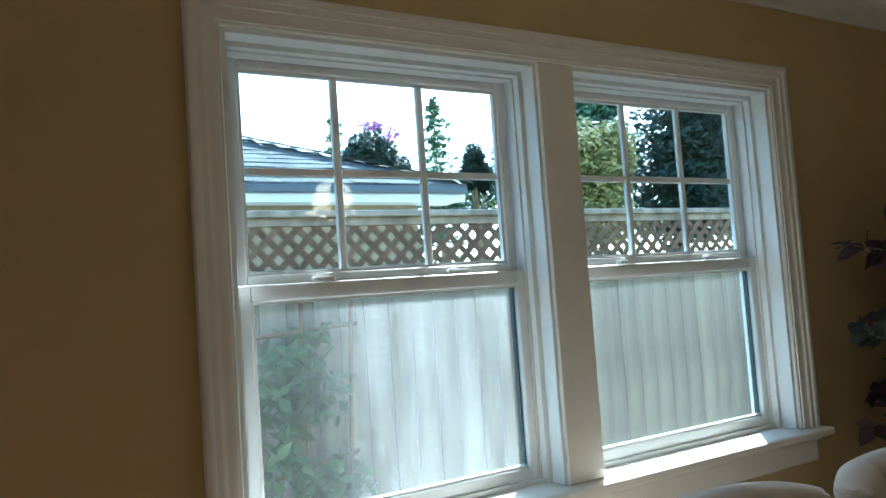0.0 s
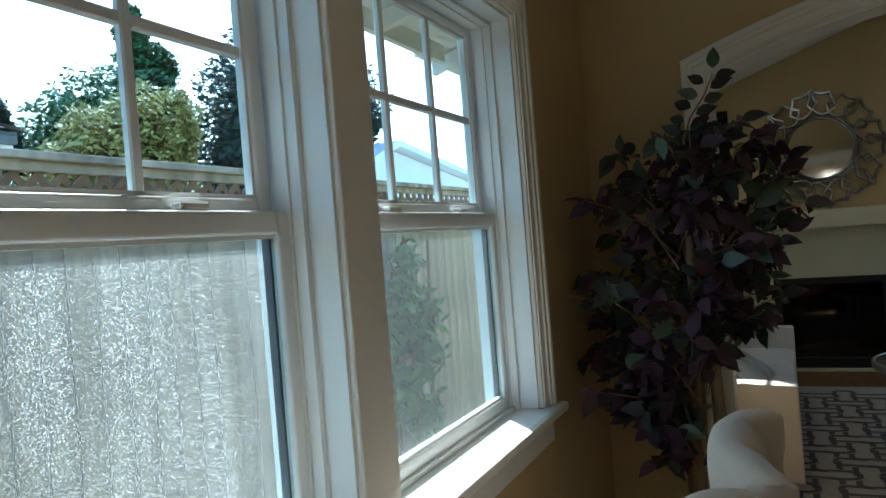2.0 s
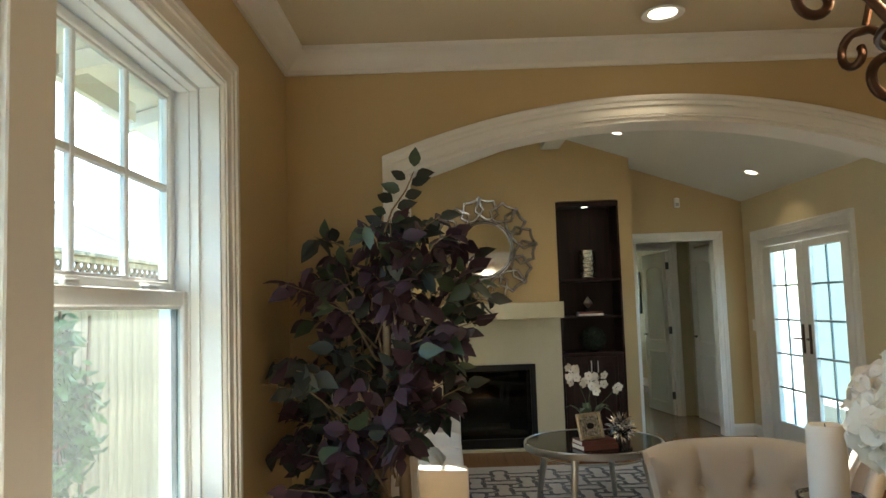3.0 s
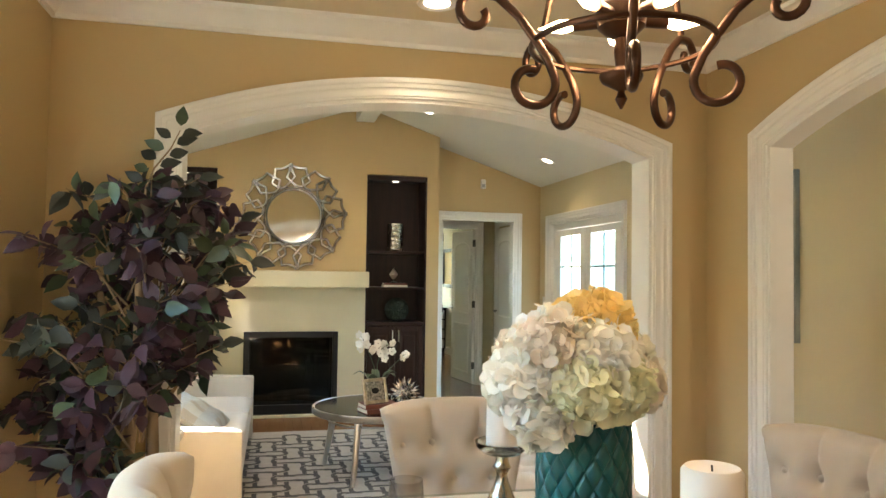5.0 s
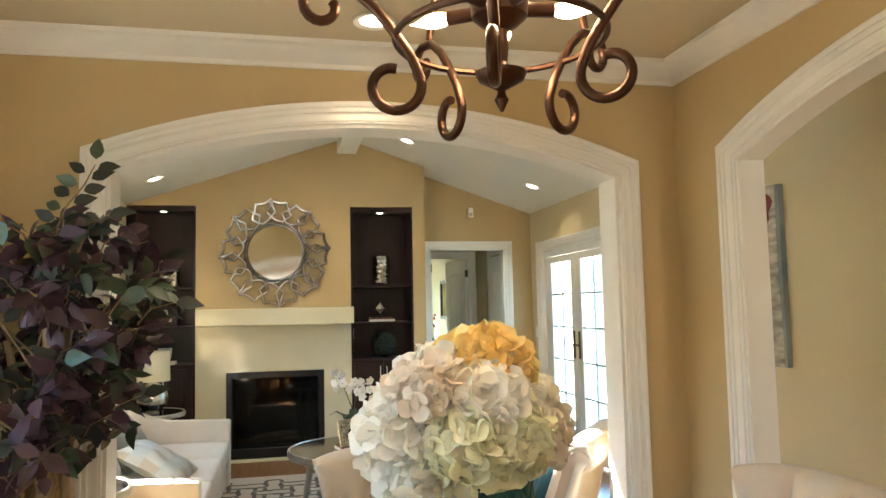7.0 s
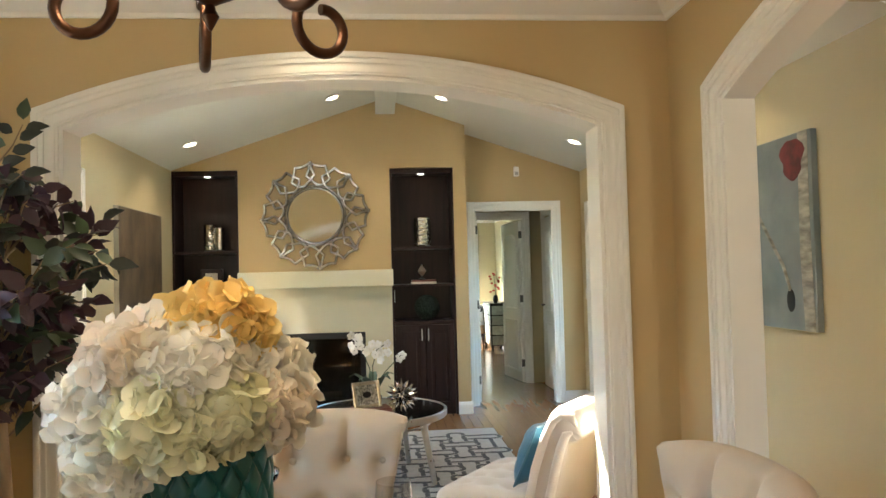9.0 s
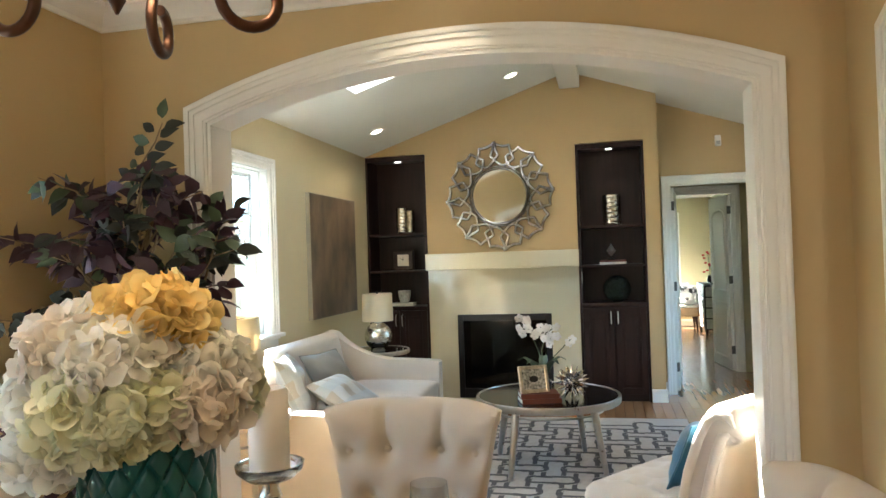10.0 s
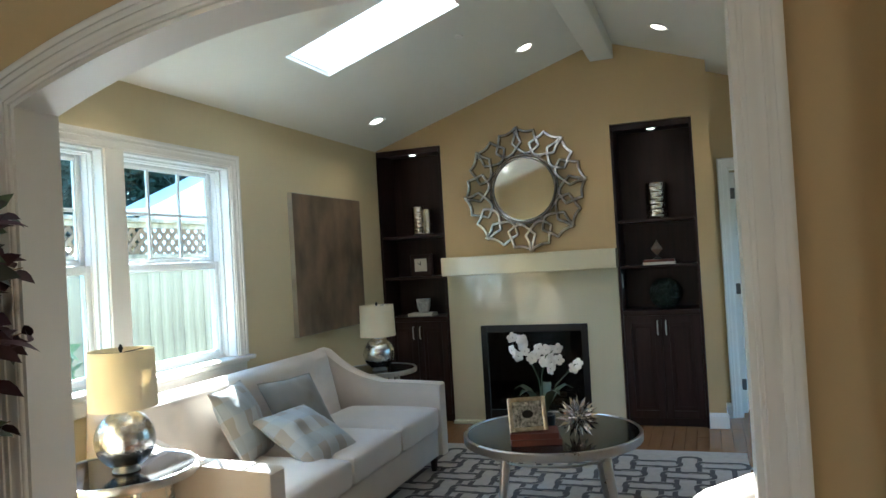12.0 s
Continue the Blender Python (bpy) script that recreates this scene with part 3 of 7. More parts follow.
LEAFD = mat("dark_ficus_leaf", (0.040, 0.046, 0.034), 0.58, var=0.2, scale=14, bump=0.15, island=0.45)
LEAFP = mat("purple_ficus_leaf", (0.066, 0.027, 0.041), 0.58, var=0.2, scale=14, bump=0.15, island=0.45)
LEAFG = mat("green_ficus_leaf", (0.065, 0.10, 0.05), 0.42, var=0.2, scale=14, bump=0.15, island=0.35)
BARK = mat("pale_ficus_bark", (0.36, 0.25, 0.14), 0.8, var=0.2, scale=18, bump=0.5, bscale=60, stretch=(1, 1, 0.3))
MOSS = mat("dark_moss", (0.011, 0.021, 0.012), 0.9, var=0.3, scale=30, bump=0.8, bscale=120)
HAMMER = mat("hammered_silver", (0.66, 0.62, 0.54), 0.2, 1.0, var=0.15, scale=22, bump=0.9, bscale=55)
GLASSW = bpy.data.materials.new("drinking_glass")
GLASSW.use_nodes = True
_b = GLASSW.node_tree.nodes["Principled BSDF"]
_b.inputs["Transmission Weight"].default_value, _b.inputs["Roughness"].default_value, _b.inputs["IOR"].default_value = 1.0, 0.02, 1.45


# ---------------------------------------------------------------- shapes
def cushion(bm, w, z0, z1, thick, dimples, seams, nx=26, nz=20, lean=0.0, puff=0.02):
    """An upholstered slab standing in x-z, face towards -y; w(t) is its half width at height t; dimples: (s, t) of buttons; seams: s of pulled lines."""
    def pt(i, k, side):
        s, t = 2 * i / nx - 1, k / nz
        x, z = s * w(t), z0 + (z1 - z0) * t
        edge = max(0.0, 1 - max(abs(s) ** 6, abs(2 * t - 1) ** 8)) ** 0.45
        y = thick / 2 * (0.25 + 0.75 * edge)
        if side < 0:
            y += puff * edge
            for ds, dt in dimples:
                d2 = ((s - ds) * w(t)) ** 2 + ((t - dt) * (z1 - z0)) ** 2
                y -= 0.036 * math.exp(-d2 / 0.0009) * edge
            for q, ta, tb in seams:
                if ta <= t <= tb:
                    y -= 0.020 * math.exp(-(((s - q) * w(t)) / 0.016) ** 2) * edge
        return Vector((x, side * y + lean * t, z))
    F = [[bm.verts.new(pt(i, k, -1)) for i in range(nx + 1)] for k in range(nz + 1)]
    B = [[bm.verts.new(pt(i, k, 1)) for i in range(nx + 1)] for k in range(nz + 1)]
    for k in range(nz):
        for i in range(nx):
            bm.faces.new((F[k][i], F[k][i + 1], F[k + 1][i + 1], F[k + 1][i]))
            bm.faces.new((B[k][i], B[k + 1][i], B[k + 1][i + 1], B[k][i + 1]))
        bm.faces.new((F[k][0], F[k + 1][0], B[k + 1][0], B[k][0]))
        bm.faces.new((F[k][nx], B[k][nx], B[k + 1][nx], F[k + 1][nx]))
    for i in range(nx):
        bm.faces.new((F[nz][i], F[nz][i + 1], B[nz][i + 1], B[nz][i]))
        bm.faces.new((F[0][i], B[0][i], B[0][i + 1], F[0][i + 1]))
    return bm


def pad(x0, x1, y0, y1, z0, z1, r=0.03, crown=0.02, n=10):
    """A soft seat cushion with rounded edges and a crowned top."""
    bm = bmesh.new()
    bx(bm, x0, x1, y0, y1, z0, z1)
    bmesh.ops.subdivide_edges(bm, edges=bm.edges[:], cuts=n, use_grid_fill=True)
    cx, cy, cz = (x0 + x1) / 2, (y0 + y1) / 2, (z0 + z1) / 2
    hx, hy, hz = (x1 - x0) / 2, (y1 - y0) / 2, (z1 - z0) / 2
    for v in bm.verts:
        d = Vector((v.co.x - cx, v.co.y - cy, v.co.z - cz))
        q = Vector((max(-hx + r, min(hx - r, d.x)), max(-hy + r, min(hy - r, d.y)), max(-hz + r, min(hz - r, d.z))))
        o = d - q
        if o.length > 1e-6:
            d = q + o.normalized() * min(r, o.length)
        e = (1 - (d.x / hx) ** 2) * (1 - (d.y / hy) ** 2)
        d.z += crown * e * (1 if d.z > 0 else -0.3)
        v.co = Vector((cx, cy, cz)) + d
    return bm


def throw_pillow(name, place, size, material, label, rx, rz, ry=0.0):
    t = thing(name, place, label, "pillow", "throw pillows")
    t.matrix_world = pose(*place, rx, ry, rz)
    bm = bmesh.new()
    n = 16
    rows = {}
    for side in (1, -1):
        for i in range(n + 1):
            for k in range(n + 1):
                u, v = 2 * i / n - 1, 2 * k / n - 1
                h = 0.075 * (max(0, 1 - abs(u) ** 2.4) * max(0, 1 - abs(v) ** 2.4)) ** 0.55
                h *= 1 + 0.22 * noise.noise((u * 2 + place[0] * 9, v * 2, side)) + 0.13 * noise.noise((u * 5.5 + place[0] * 5, v * 3, side * 3))
                pin = 1 - 0.07 * (1 - abs(u * v))
                p = (size / 2 * u * pin, side * h, size / 2 * v * pin)
                if side == -1 and h == 0:
                    rows[side, i, k] = rows[1, i, k]
                else:
                    rows[side, i, k] = bm.verts.new(p)
        for i in range(n):
            for k in range(n):
                q = [rows[side, i, k], rows[side, i + 1, k], rows[side, i + 1, k + 1], rows[side, i, k + 1]]
                bm.faces.new(q if side < 0 else q[::-1])
    part("cover", bm, material, t, "", True)
    bm = bmesh.new()
    ring = [Vector((size / 2 * u * (1 - 0.07 * (1 - abs(u * v))), 0, size / 2 * v * (1 - 0.07 * (1 - abs(u * v))))) for u, v in
            [(-1 + 0.1 * i, -1) for i in range(20)] + [(1, -1 + 0.1 * i) for i in range(20)] + [(1 - 0.1 * i, 1) for i in range(20)] + [(-1, 1 - 0.1 * i) for i in range(21)]]
    tube(bm, ring, 0.004, 5)
    part("piping", bm, material, t)
    return t


# ---------------------------------------------------------------- chimney breast
m = thing("mantel_shelf", (7.815, 0.90, 1.285), "thick polished cream stone mantel shelf", "mantel")
part("slab", box(-0.18, 0.012, -0.731, 0.732, 0, 0.159, 0.005, 2), MANTEL, m)
s = thing("fireplace_surround", (7.83, 0.91, 0), "polished cream stone fireplace surround", "fireplace surround")
bm = bmesh.new()
prism(bm, [(-0.728, 0.029), (-0.461, 0.029), (-0.461, 0.842), (0.457, 0.842), (0.457, 0.029), (0.735, 0.029), (0.735, 1.283), (-0.728, 1.283)], lambda u, v, w: (w, u, v), -0.016, -0.001)
part("facing", bm, MANTEL, s)
part("hearth", box(-0.06, 0.10, -0.728, 0.735, 0.001, 0.028, 0.004), MANTEL, s)
fp = thing("gas_fireplace", (7.83, 0.908, 0.03), "black gas fireplace insert with glass front and logs", "fireplace")
bm = bmesh.new()
for a in ((-0.458, -0.405, 0, 0.81), (0.405, 0.458, 0, 0.81), (-0.405, 0.405, 0.75, 0.81), (-0.405, 0.405, 0, 0.09)):
    bx(bm, -0.022, 0.02, a[0], a[1], a[2], a[3], 0.004)
part("frame", bm, BLACK, fp)
bm = bmesh.new()
for a in ((0.02, 0.36, -0.456, -0.40, 0, 0.80), (0.02, 0.36, 0.40, 0.456, 0, 0.80), (0.34, 0.362, -0.40, 0.40, 0, 0.80), (0.02, 0.34, -0.40, 0.40, 0.76, 0.80), (0.02, 0.34, -0.40, 0.40, 0.0, 0.07)):
    bx(bm, *a)
part("firebox", bm, BLACK, fp)
g = part("glass_front", box(0.0, 0.005, -0.404, 0.404, 0.091, 0.749), clear_glass("firebox_glass", (0.45, 0.45, 0.45)), fp)
for k in range(6):
    bm = bmesh.new()
    a = random.uniform(-0.5, 0.5)
    c = Vector((0.16 + 0.05 * (k % 3), -0.22 + 0.09 * k, 0.12 + 0.05 * (k // 2 % 2)))
    tube(bm, [c + Vector((0.03 * math.sin(a), 0.16 * q, 0.05 * a * q)) for q in (-1, -0.4, 0.2, 1)], 0.032, 7, (0.8, 1, 1, 0.7))
    part("log", bm, BARK, fp)
for k in range(5):
    bm = bmesh.new()
    tube(bm, [(0.025, -0.36 + 0.18 * k, 0.04), (0.03, -0.28 + 0.18 * k, 0.04)], 0.006, 5)
    part("vent_bar", bm, BLACK, fp)

# sunburst mirror of interlaced bars
mi = thing("sunburst_mirror", (7.83, 0.910, 1.985), "round wall mirror in interlaced antique silver sunburst frame", "mirror")
bm = bmesh.new()
lathe(bm, [(0.0001, 0), (0.262, 0), (0.262, 0.012), (0.0001, 0.012)], 56)
bmesh.ops.transform(bm, matrix=pose(-0.022, 0, 0, 0, -90, 0), verts=bm.verts)
part("mirror_glass", bm, MIRROR, mi, "", True)
for r0, r in ((0.270, 0.013), (0.292, 0.007)):
    bm = bmesh.new()
    tube(bm, [(-0.036, r0 * math.cos(a), r0 * math.sin(a)) for a in (2 * math.pi * k / 64 for k in range(65))], r, 8)
    part("ring", bm, SILVER, mi, "", True)


def bar_loop(bm, pts, wide, deep):
    n = len(pts)
    rings = []
    for i in range(n):
        a, b = Vector(pts[i - 1]), Vector(pts[(i + 1) % n])
        d = (b - a).normalized()
        nrm = Vector((-d.y, d.x))
        p = Vector(pts[i])
        x = -0.03 - 0.010 * math.sin(2 * math.pi * i / n)
        rings.append([bm.verts.new((x + o[1], p.x + nrm.x * o[0], p.y + nrm.y * o[0])) for o in ((-wide, 0.006), (-wide * .6, -deep), (wide * .6, -deep), (wide, 0.006))])
    for i in range(n):
        a, b = rings[i], rings[(i + 1) % n]
        for k in range(4):
            bm.faces.new((a[k], a[(k + 1) % 4], b[(k + 1) % 4], b[k]))


NL = 16
for k in range(NL):
    bm = bmesh.new()
    a0 = 2 * math.pi * k / NL + 0.1
    odd = k % 2
    tilt = 0.12 if odd else -0.06
    quad = [(0.385, -0.295), (0.395, 0.295), (0.525, 0.165), (0.505, -0.15)] if odd else [(0.395, -0.295), (0.385, 0.295), (0.500, 0.15), (0.525, -0.165)]
    pts = []
    for q in range(4):
        (ra, ta), (rb, tb) = quad[q], quad[(q + 1) % 4]
        for j in range(8):
            t = j / 8
            r, th = ra + (rb - ra) * t, ta + (tb - ta) * t
            bow = math.sin(math.pi * t)
            r += (-0.026 * bow if q == 2 else -0.088 * bow ** 0.8 if q == 0 else 0)
            th += (-0.03 * bow if q == 1 else 0.03 * bow if q == 3 else 0)
            th += tilt * (r - 0.40) / 0.2
            pts.append((r * math.cos(a0 + th), r * math.sin(a0 + th)))
    bar_loop(bm, pts, 0.0150, 0.020 + 0.006 * odd)
    part("loop", bm, SILVER, mi)


# built-in bookcases in the niches
def bookcase(y0, y1, label):
    b = thing("bookcase", (7.83, (y0 + y1) / 2, 0), label, "bookcase", "built-in bookcases")
    h = (y1 - y0) / 2 - 0.002
    top = 2.438
    part("back_panel", box(0.335, 0.355, -h, h, 0.0, top), ESPRESSO, b)
    for sgn in (-1, 1):
        part("side_panel", box(-0.004, 0.335, min(sgn * h, sgn * (h - 0.02)), max(sgn * h, sgn * (h - 0.02)), 0.0, top, 0.002), ESPRESSO, b)
    part("top_panel", box(0.0, 0.335, -h + 0.02, h - 0.02, top - 0.03, top), ESPRESSO, b)
    part("head_rail", box(-0.006, 0.012, -h + 0.02, h - 0.02, top - 0.05, top - 0.03), ESPRESSO, b)
    for z in (1.290, 1.662):
        part("shelf", box(0.012, 0.335, -h + 0.021, h - 0.021, z - 0.024, z, 0.003), ESPRESSO, b)
    part("counter", box(-0.008, 0.335, -h + 0.021, h - 0.021, 0.90, 0.93, 0.003), ESPRESSO, b)
    part("base_body", box(0.02, 0.335, -h + 0.021, h - 0.021, 0.08, 0.899), ESPRESSO, b)
    part("toe_kick", box(0.04, 0.335, -h + 0.021, h - 0.021, 0.0, 0.079), ESPRESSO, b)
    for sgn in (-1, 1):
        ya, yb = (0.0025, h - 0.024)
        bm = bmesh.new()
        lo, hi = 0.07, 0.888
        for a in ((ya, ya + 0.055, lo, hi), (yb - 0.055, yb, lo, hi), (ya + 0.055, yb - 0.055, lo, lo + 0.06), (ya + 0.055, yb - 0.055, hi - 0.06, hi)):
            bx(bm, -0.004, 0.018, min(sgn * a[0], sgn * a[1]), max(sgn * a[0], sgn * a[1]), a[2], a[3], 0.003)
        c = sorted((sgn * (ya + 0.05), sgn * (yb - 0.05)))
        bx(bm, 0.008, 0.018, c[0], c[1], lo + 0.05, hi - 0.05)
        c = sorted((sgn * (ya + 0.085), sgn * (yb - 0.085)))
        bx(bm, 0.002, 0.010, c[0], c[1], lo + 0.09, hi - 0.09, 0.006)
        d = part("door", bm, ESPRESSO, b)
        bm = bmesh.new()
        yy = sgn * 0.032
        tube(bm, [(-0.004, yy, 0.735), (-0.026, yy, 0.74), (-0.028, yy, 0.79), (-0.026, yy, 0.84), (-0.004, yy, 0.845)], 0.0055, 7)
        part("handle", bm, NICKEL, d, "brushed nickel bow handle", True)
    pk = thing("puck_lamp", (7.95, (y0 + y1) / 2, top - 0.042), "small round lit puck lamp under bookcase top", "lamp", "puck lamps")
    part("housing", lathe(bmesh.new(), [(0.03, 0), (0.038, 0.0), (0.038, 0.012), (0.03, 0.012)], 20), NICKEL, pk)
    part("lens", lathe(bmesh.new(), [(0.029, -0.002), (0.029, 0.001)], 20), CANGLOW, pk)
    return b


bookcase(*N2, "dark espresso built-in bookcase with two panel doors")
bookcase(N1[0], 2.276, "dark espresso built-in bookcase with two panel doors")


ob = thing("wall_outlet", (7.915, 0.1588, 1.115), "small white outlet plate inside the bookcase", "outlet")
part("plate", box(-0.035, 0.035, -0.006, -0.0002, 0, 0.115, 0.002), WHITE, ob)
for z in (0.03, 0.07):
    part("socket", box(-0.015, 0.015, -0.008, -0.0061, z, z + 0.025, 0.001), WHITE, ob)


def turned(name, place, prof, material, label, category, pname="body", seg=32):
    t = thing(name, place, label, category)
    part(pname, lathe(bmesh.new(), prof, seg), material, t, "", True)
    return t


def hammered_vase(place, r, h, label):
    t = thing("silver_vase", place, label, "vase", "silver vases")
    bm = bmesh.new()
    prof = [(0.93 * r, 0), (r, 0.006)] + [(r * (1 + 0.05 * (k % 2)), 0.01 + (h - 0.02) * k / 26) for k in range(27)] + [(r, h), (0.88 * r, h), (0.86 * r, h - 0.05)]
    lathe(bm, prof, 48)
    for v in bm.verts:
        a = math.atan2(v.co.y, v.co.x)
        k = 1 + 0.035 * math.sin(a * 10 + v.co.z * 110) * math.sin(a * 7 - v.co.z * 70)
        v.co.x *= k
        v.co.y *= k
    part("body", bm, HAMMER, t, "", True)
    part("neck_ring", lathe(bmesh.new(), [(0.97 * r, h), (1.0 * r, h + 0.003), (1.0 * r, h + 0.008), (0.88 * r, h + 0.008)], 30), HAMMER, t, "", True)


def book(place, lx, ly, h, cover, rz, label):
    t = thing("book", place, label, "book", "stacked books", rz=rz)
    part("cover", box(-lx / 2, lx / 2, -ly / 2, ly / 2, 0, 0.003), cover, t)
    part("cover", box(-lx / 2, lx / 2, -ly / 2, ly / 2, h - 0.003, h), cover, t)
    part("spine", box(-lx / 2, -lx / 2 + 0.003, -ly / 2, ly / 2, 0.003, h - 0.003), cover, t)
    part("pages", box(-lx / 2 + 0.003, lx / 2 - 0.004, -ly / 2 + 0.004, ly / 2 - 0.004, 0.003, h - 0.003), PAPER, t)


hammered_vase((7.99, -0.145, 1.662), 0.082, 0.285, "hammered silver cylinder vase on bookcase shelf")
hammered_vase((8.00, 1.955, 1.662), 0.060, 0.255, "tall ribbed silver vase on bookcase shelf")
hammered_vase((7.98, 1.862, 1.662), 0.045, 0.225, "slim ribbed silver vase on bookcase shelf")
for k, (w, h, c) in enumerate(((0.25, 0.022, PAPER), (0.24, 0.02, BOOKR))):
    book((7.97, -0.14, 1.290 + 0.022 * k), 0.17, w, h, c, 0, "closed hardback book lying on shelf")


DARKCHROME = mat("dark_polished_chrome", (0.64, 0.63, 0.63), 0.10, 1.0, var=0.1, scale=30, bump=0.05)


def spiky_ball(place, r, base, label, n=56):
    t = thing("spiky_ornament", place, label, "ornament", "spiky ornaments")
    bm = bmesh.new()
    bmesh.ops.create_icosphere(bm, subdivisions=2, radius=r * 0.45, matrix=Matrix.Translation((0, 0, base)))
    part("core", bm, DARKCHROME, t, "", True)
    for k in range(n):
        z = 1 - 2 * (k + 0.5) / n
        a = k * 2.39996
        d = Vector((math.sqrt(1 - z * z) * math.cos(a), math.sqrt(1 - z * z) * math.sin(a), z))
        bm = bmesh.new()
        side = d.orthogonal().normalized()
        up = d.cross(side)
        c = Vector((0, 0, base))
        ring = [bm.verts.new(c + d * r * 0.62 + 0.10 * r * (math.cos(q) * side + math.sin(q) * up)) for q in (0, math.pi / 2, math.pi, 1.5 * math.pi)]
        ring0 = [bm.verts.new(c + d * r * 0.35 + 0.12 * r * (math.cos(q) * side + math.sin(q) * up)) for q in (0, math.pi / 2, math.pi, 1.5 * math.pi)]
        tip = bm.verts.new(c + d * r)
        for q in range(4):
            bm.faces.new((ring[q], ring[(q + 1) % 4], tip))
            bm.faces.new((ring0[q], ring0[(q + 1) % 4], ring[(q + 1) % 4], ring[q]))
        part("spike", bm, DARKCHROME, t)
    return t


cr = thing("crystal_ornament", (7.95, -0.125, 1.332), "faceted silver crystal on small stand upon books", "ornament")
part("stand", lathe(bmesh.new(), [(0.03, 0), (0.03, 0.012), (0.008, 0.02), (0.008, 0.045)], 12), BLACK, cr)
part("crystal", lathe(bmesh.new(), [(0.002, 0.03), (0.05, 0.085), (0.002, 0.155)], 6), NICKEL, cr)
mb = thing("moss_ball", (7.99, -0.17, 0.93), "dark green moss ball resting on bookcase counter", "ornament")
bm = bmesh.new()
bmesh.ops.create_icosphere(bm, subdivisions=5, radius=0.125, matrix=Matrix.Translation((0, 0, 0.122)))
for v in bm.verts:
    d = v.co - Vector((0, 0, 0.122))
    v.co = Vector((0, 0, 0.122)) + d * (1 + 0.07 * noise.noise(d * 60))
part("moss", bm, MOSS, mb)
ck = thing("shelf_clock", (7.96, 1.935, 1.290), "square dark clock with pale dial on shelf", "clock")
part("case", box(-0.03, 0.03, -0.105, 0.105, 0, 0.20, 0.008), ESPRESSO, ck)
part("dial", box(-0.034, -0.030, -0.058, 0.058, 0.045, 0.16), mat("clock_dial", (0.62, 0.58, 0.5), 0.5), ck, "pale square dial")
part("hour_hand", box(-0.0365, -0.0345, -0.003, 0.003, 0.10, 0.135), BLACK, ck)
bm = bmesh.new()
tube(bm, [(-0.0365, 0, 0.10), (-0.0365, 0.03, 0.125)], 0.002, 4)
part("minute_hand", bm, BLACK, ck)
book((7.97, 1.955, 0.93), 0.17, 0.23, 0.028, PAPER, 0, "pale hardback book lying on bookcase counter")
turned("silver_bowl", (7.96, 1.94, 0.959), [(0.035, 0), (0.05, 0.02), (0.06, 0.06), (0.066, 0.125), (0.058, 0.125), (0.05, 0.06), (0.03, 0.03)], mat("pale_ceramic", (0.55, 0.55, 0.52), 0.3, var=0.2, scale=40), "small pale patterned ceramic bowl on a book", "bowl")


# ---------------------------------------------------------------- ceiling fittings
def can(place, slope, label):
    t = thing("ceiling_downlight", place, label, "ceiling light", "recessed downlights")
    t.matrix_world = Matrix.Translation(place) @ pose(0, 0, 0, slope, 0, 0)
    part("trim_ring", lathe(bmesh.new(), [(0.052, -0.001), (0.075, -0.006), (0.078, -0.001), (0.052, 0.012)], 28, ring=True), WHITE, t)
    part("lens", lathe(bmesh.new(), [(0.051, -0.002), (0.051, 0.004)], 24), CANGLOW, t)


AN = math.degrees(math.atan(SLOPE))
# fittings at x 4.6 and 0.3 go with the added lamps
for cx, cy in ((7.072, 1.902), (7.114, 0.678), (4.6, 1.902), (4.6, 0.678)):
    can((cx, cy, roof_z(cy) - 0.012), -AN, "white recessed downlight, lit, in sloped ceiling")
for cx, cy in ((7.07, -0.281), (7.076, -1.483), (4.6, -1.483)):
    can((cx, cy, roof_z(cy) - 0.012), AN, "white recessed downlight, lit, in sloped ceiling")
for cx in (3.14, 0.3):
    can((cx, 0.504, DZ - 0.012), 0, "white recessed downlight, lit, in flat ceiling")
sd = thing("sprinkler_cap", (6.35, 0.95, roof_z(0.95) - 0.008), "small round white ceiling sprinkler cap", "sprinkler")
part("cap", lathe(bmesh.new(), [(0.03, 0), (0.034, 0.004), (0.034, 0.008)], 16), WHITE, sd)
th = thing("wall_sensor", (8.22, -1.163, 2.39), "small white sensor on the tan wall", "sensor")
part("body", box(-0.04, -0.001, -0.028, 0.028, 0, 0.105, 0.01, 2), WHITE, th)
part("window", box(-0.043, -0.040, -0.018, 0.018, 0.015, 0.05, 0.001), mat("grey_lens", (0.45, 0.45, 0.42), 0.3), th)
sw = thing("light_switch", (8.05, -1.85, 1.08), "white double light switch plate on wall", "switch")
part("plate", box(-0.06, 0.06, 0.001, 0.007, 0, 0.115, 0.002), WHITE, sw)
for k in (-0.025, 0.025):
    part("rocker", box(k - 0.015, k + 0.015, 0.0071, 0.010, 0.025, 0.09, 0.001), WHITE, sw)

# ---------------------------------------------------------------- pictures
pa = thing("canvas_painting", (6.84, 2.28, 0.935), "large smoky brown abstract canvas hanging on wall", "painting")
part("canvas", box(-0.535, 0.53, -0.038, -0.036, 0.004, 1.030), CANVAS, pa, "cloudy brown and grey brushwork")
bm = bmesh.new()
for a in ((-0.54, -0.536, 0, 1.035), (0.531, 0.535, 0, 1.035), (-0.536, 0.531, 0, 0.0035), (-0.536, 0.531, 1.0305, 1.035)):
    bx(bm, a[0], a[1], -0.038, -0.001, a[2], a[3])
part("canvas_edge", bm, mat("pale_canvas_edge", (0.42, 0.38, 0.30), 0.7), pa)
p2 = thing("canvas_painting", (4.76, -1.85, 1.06), "grey canvas of birch trunk and red poppy", "painting")
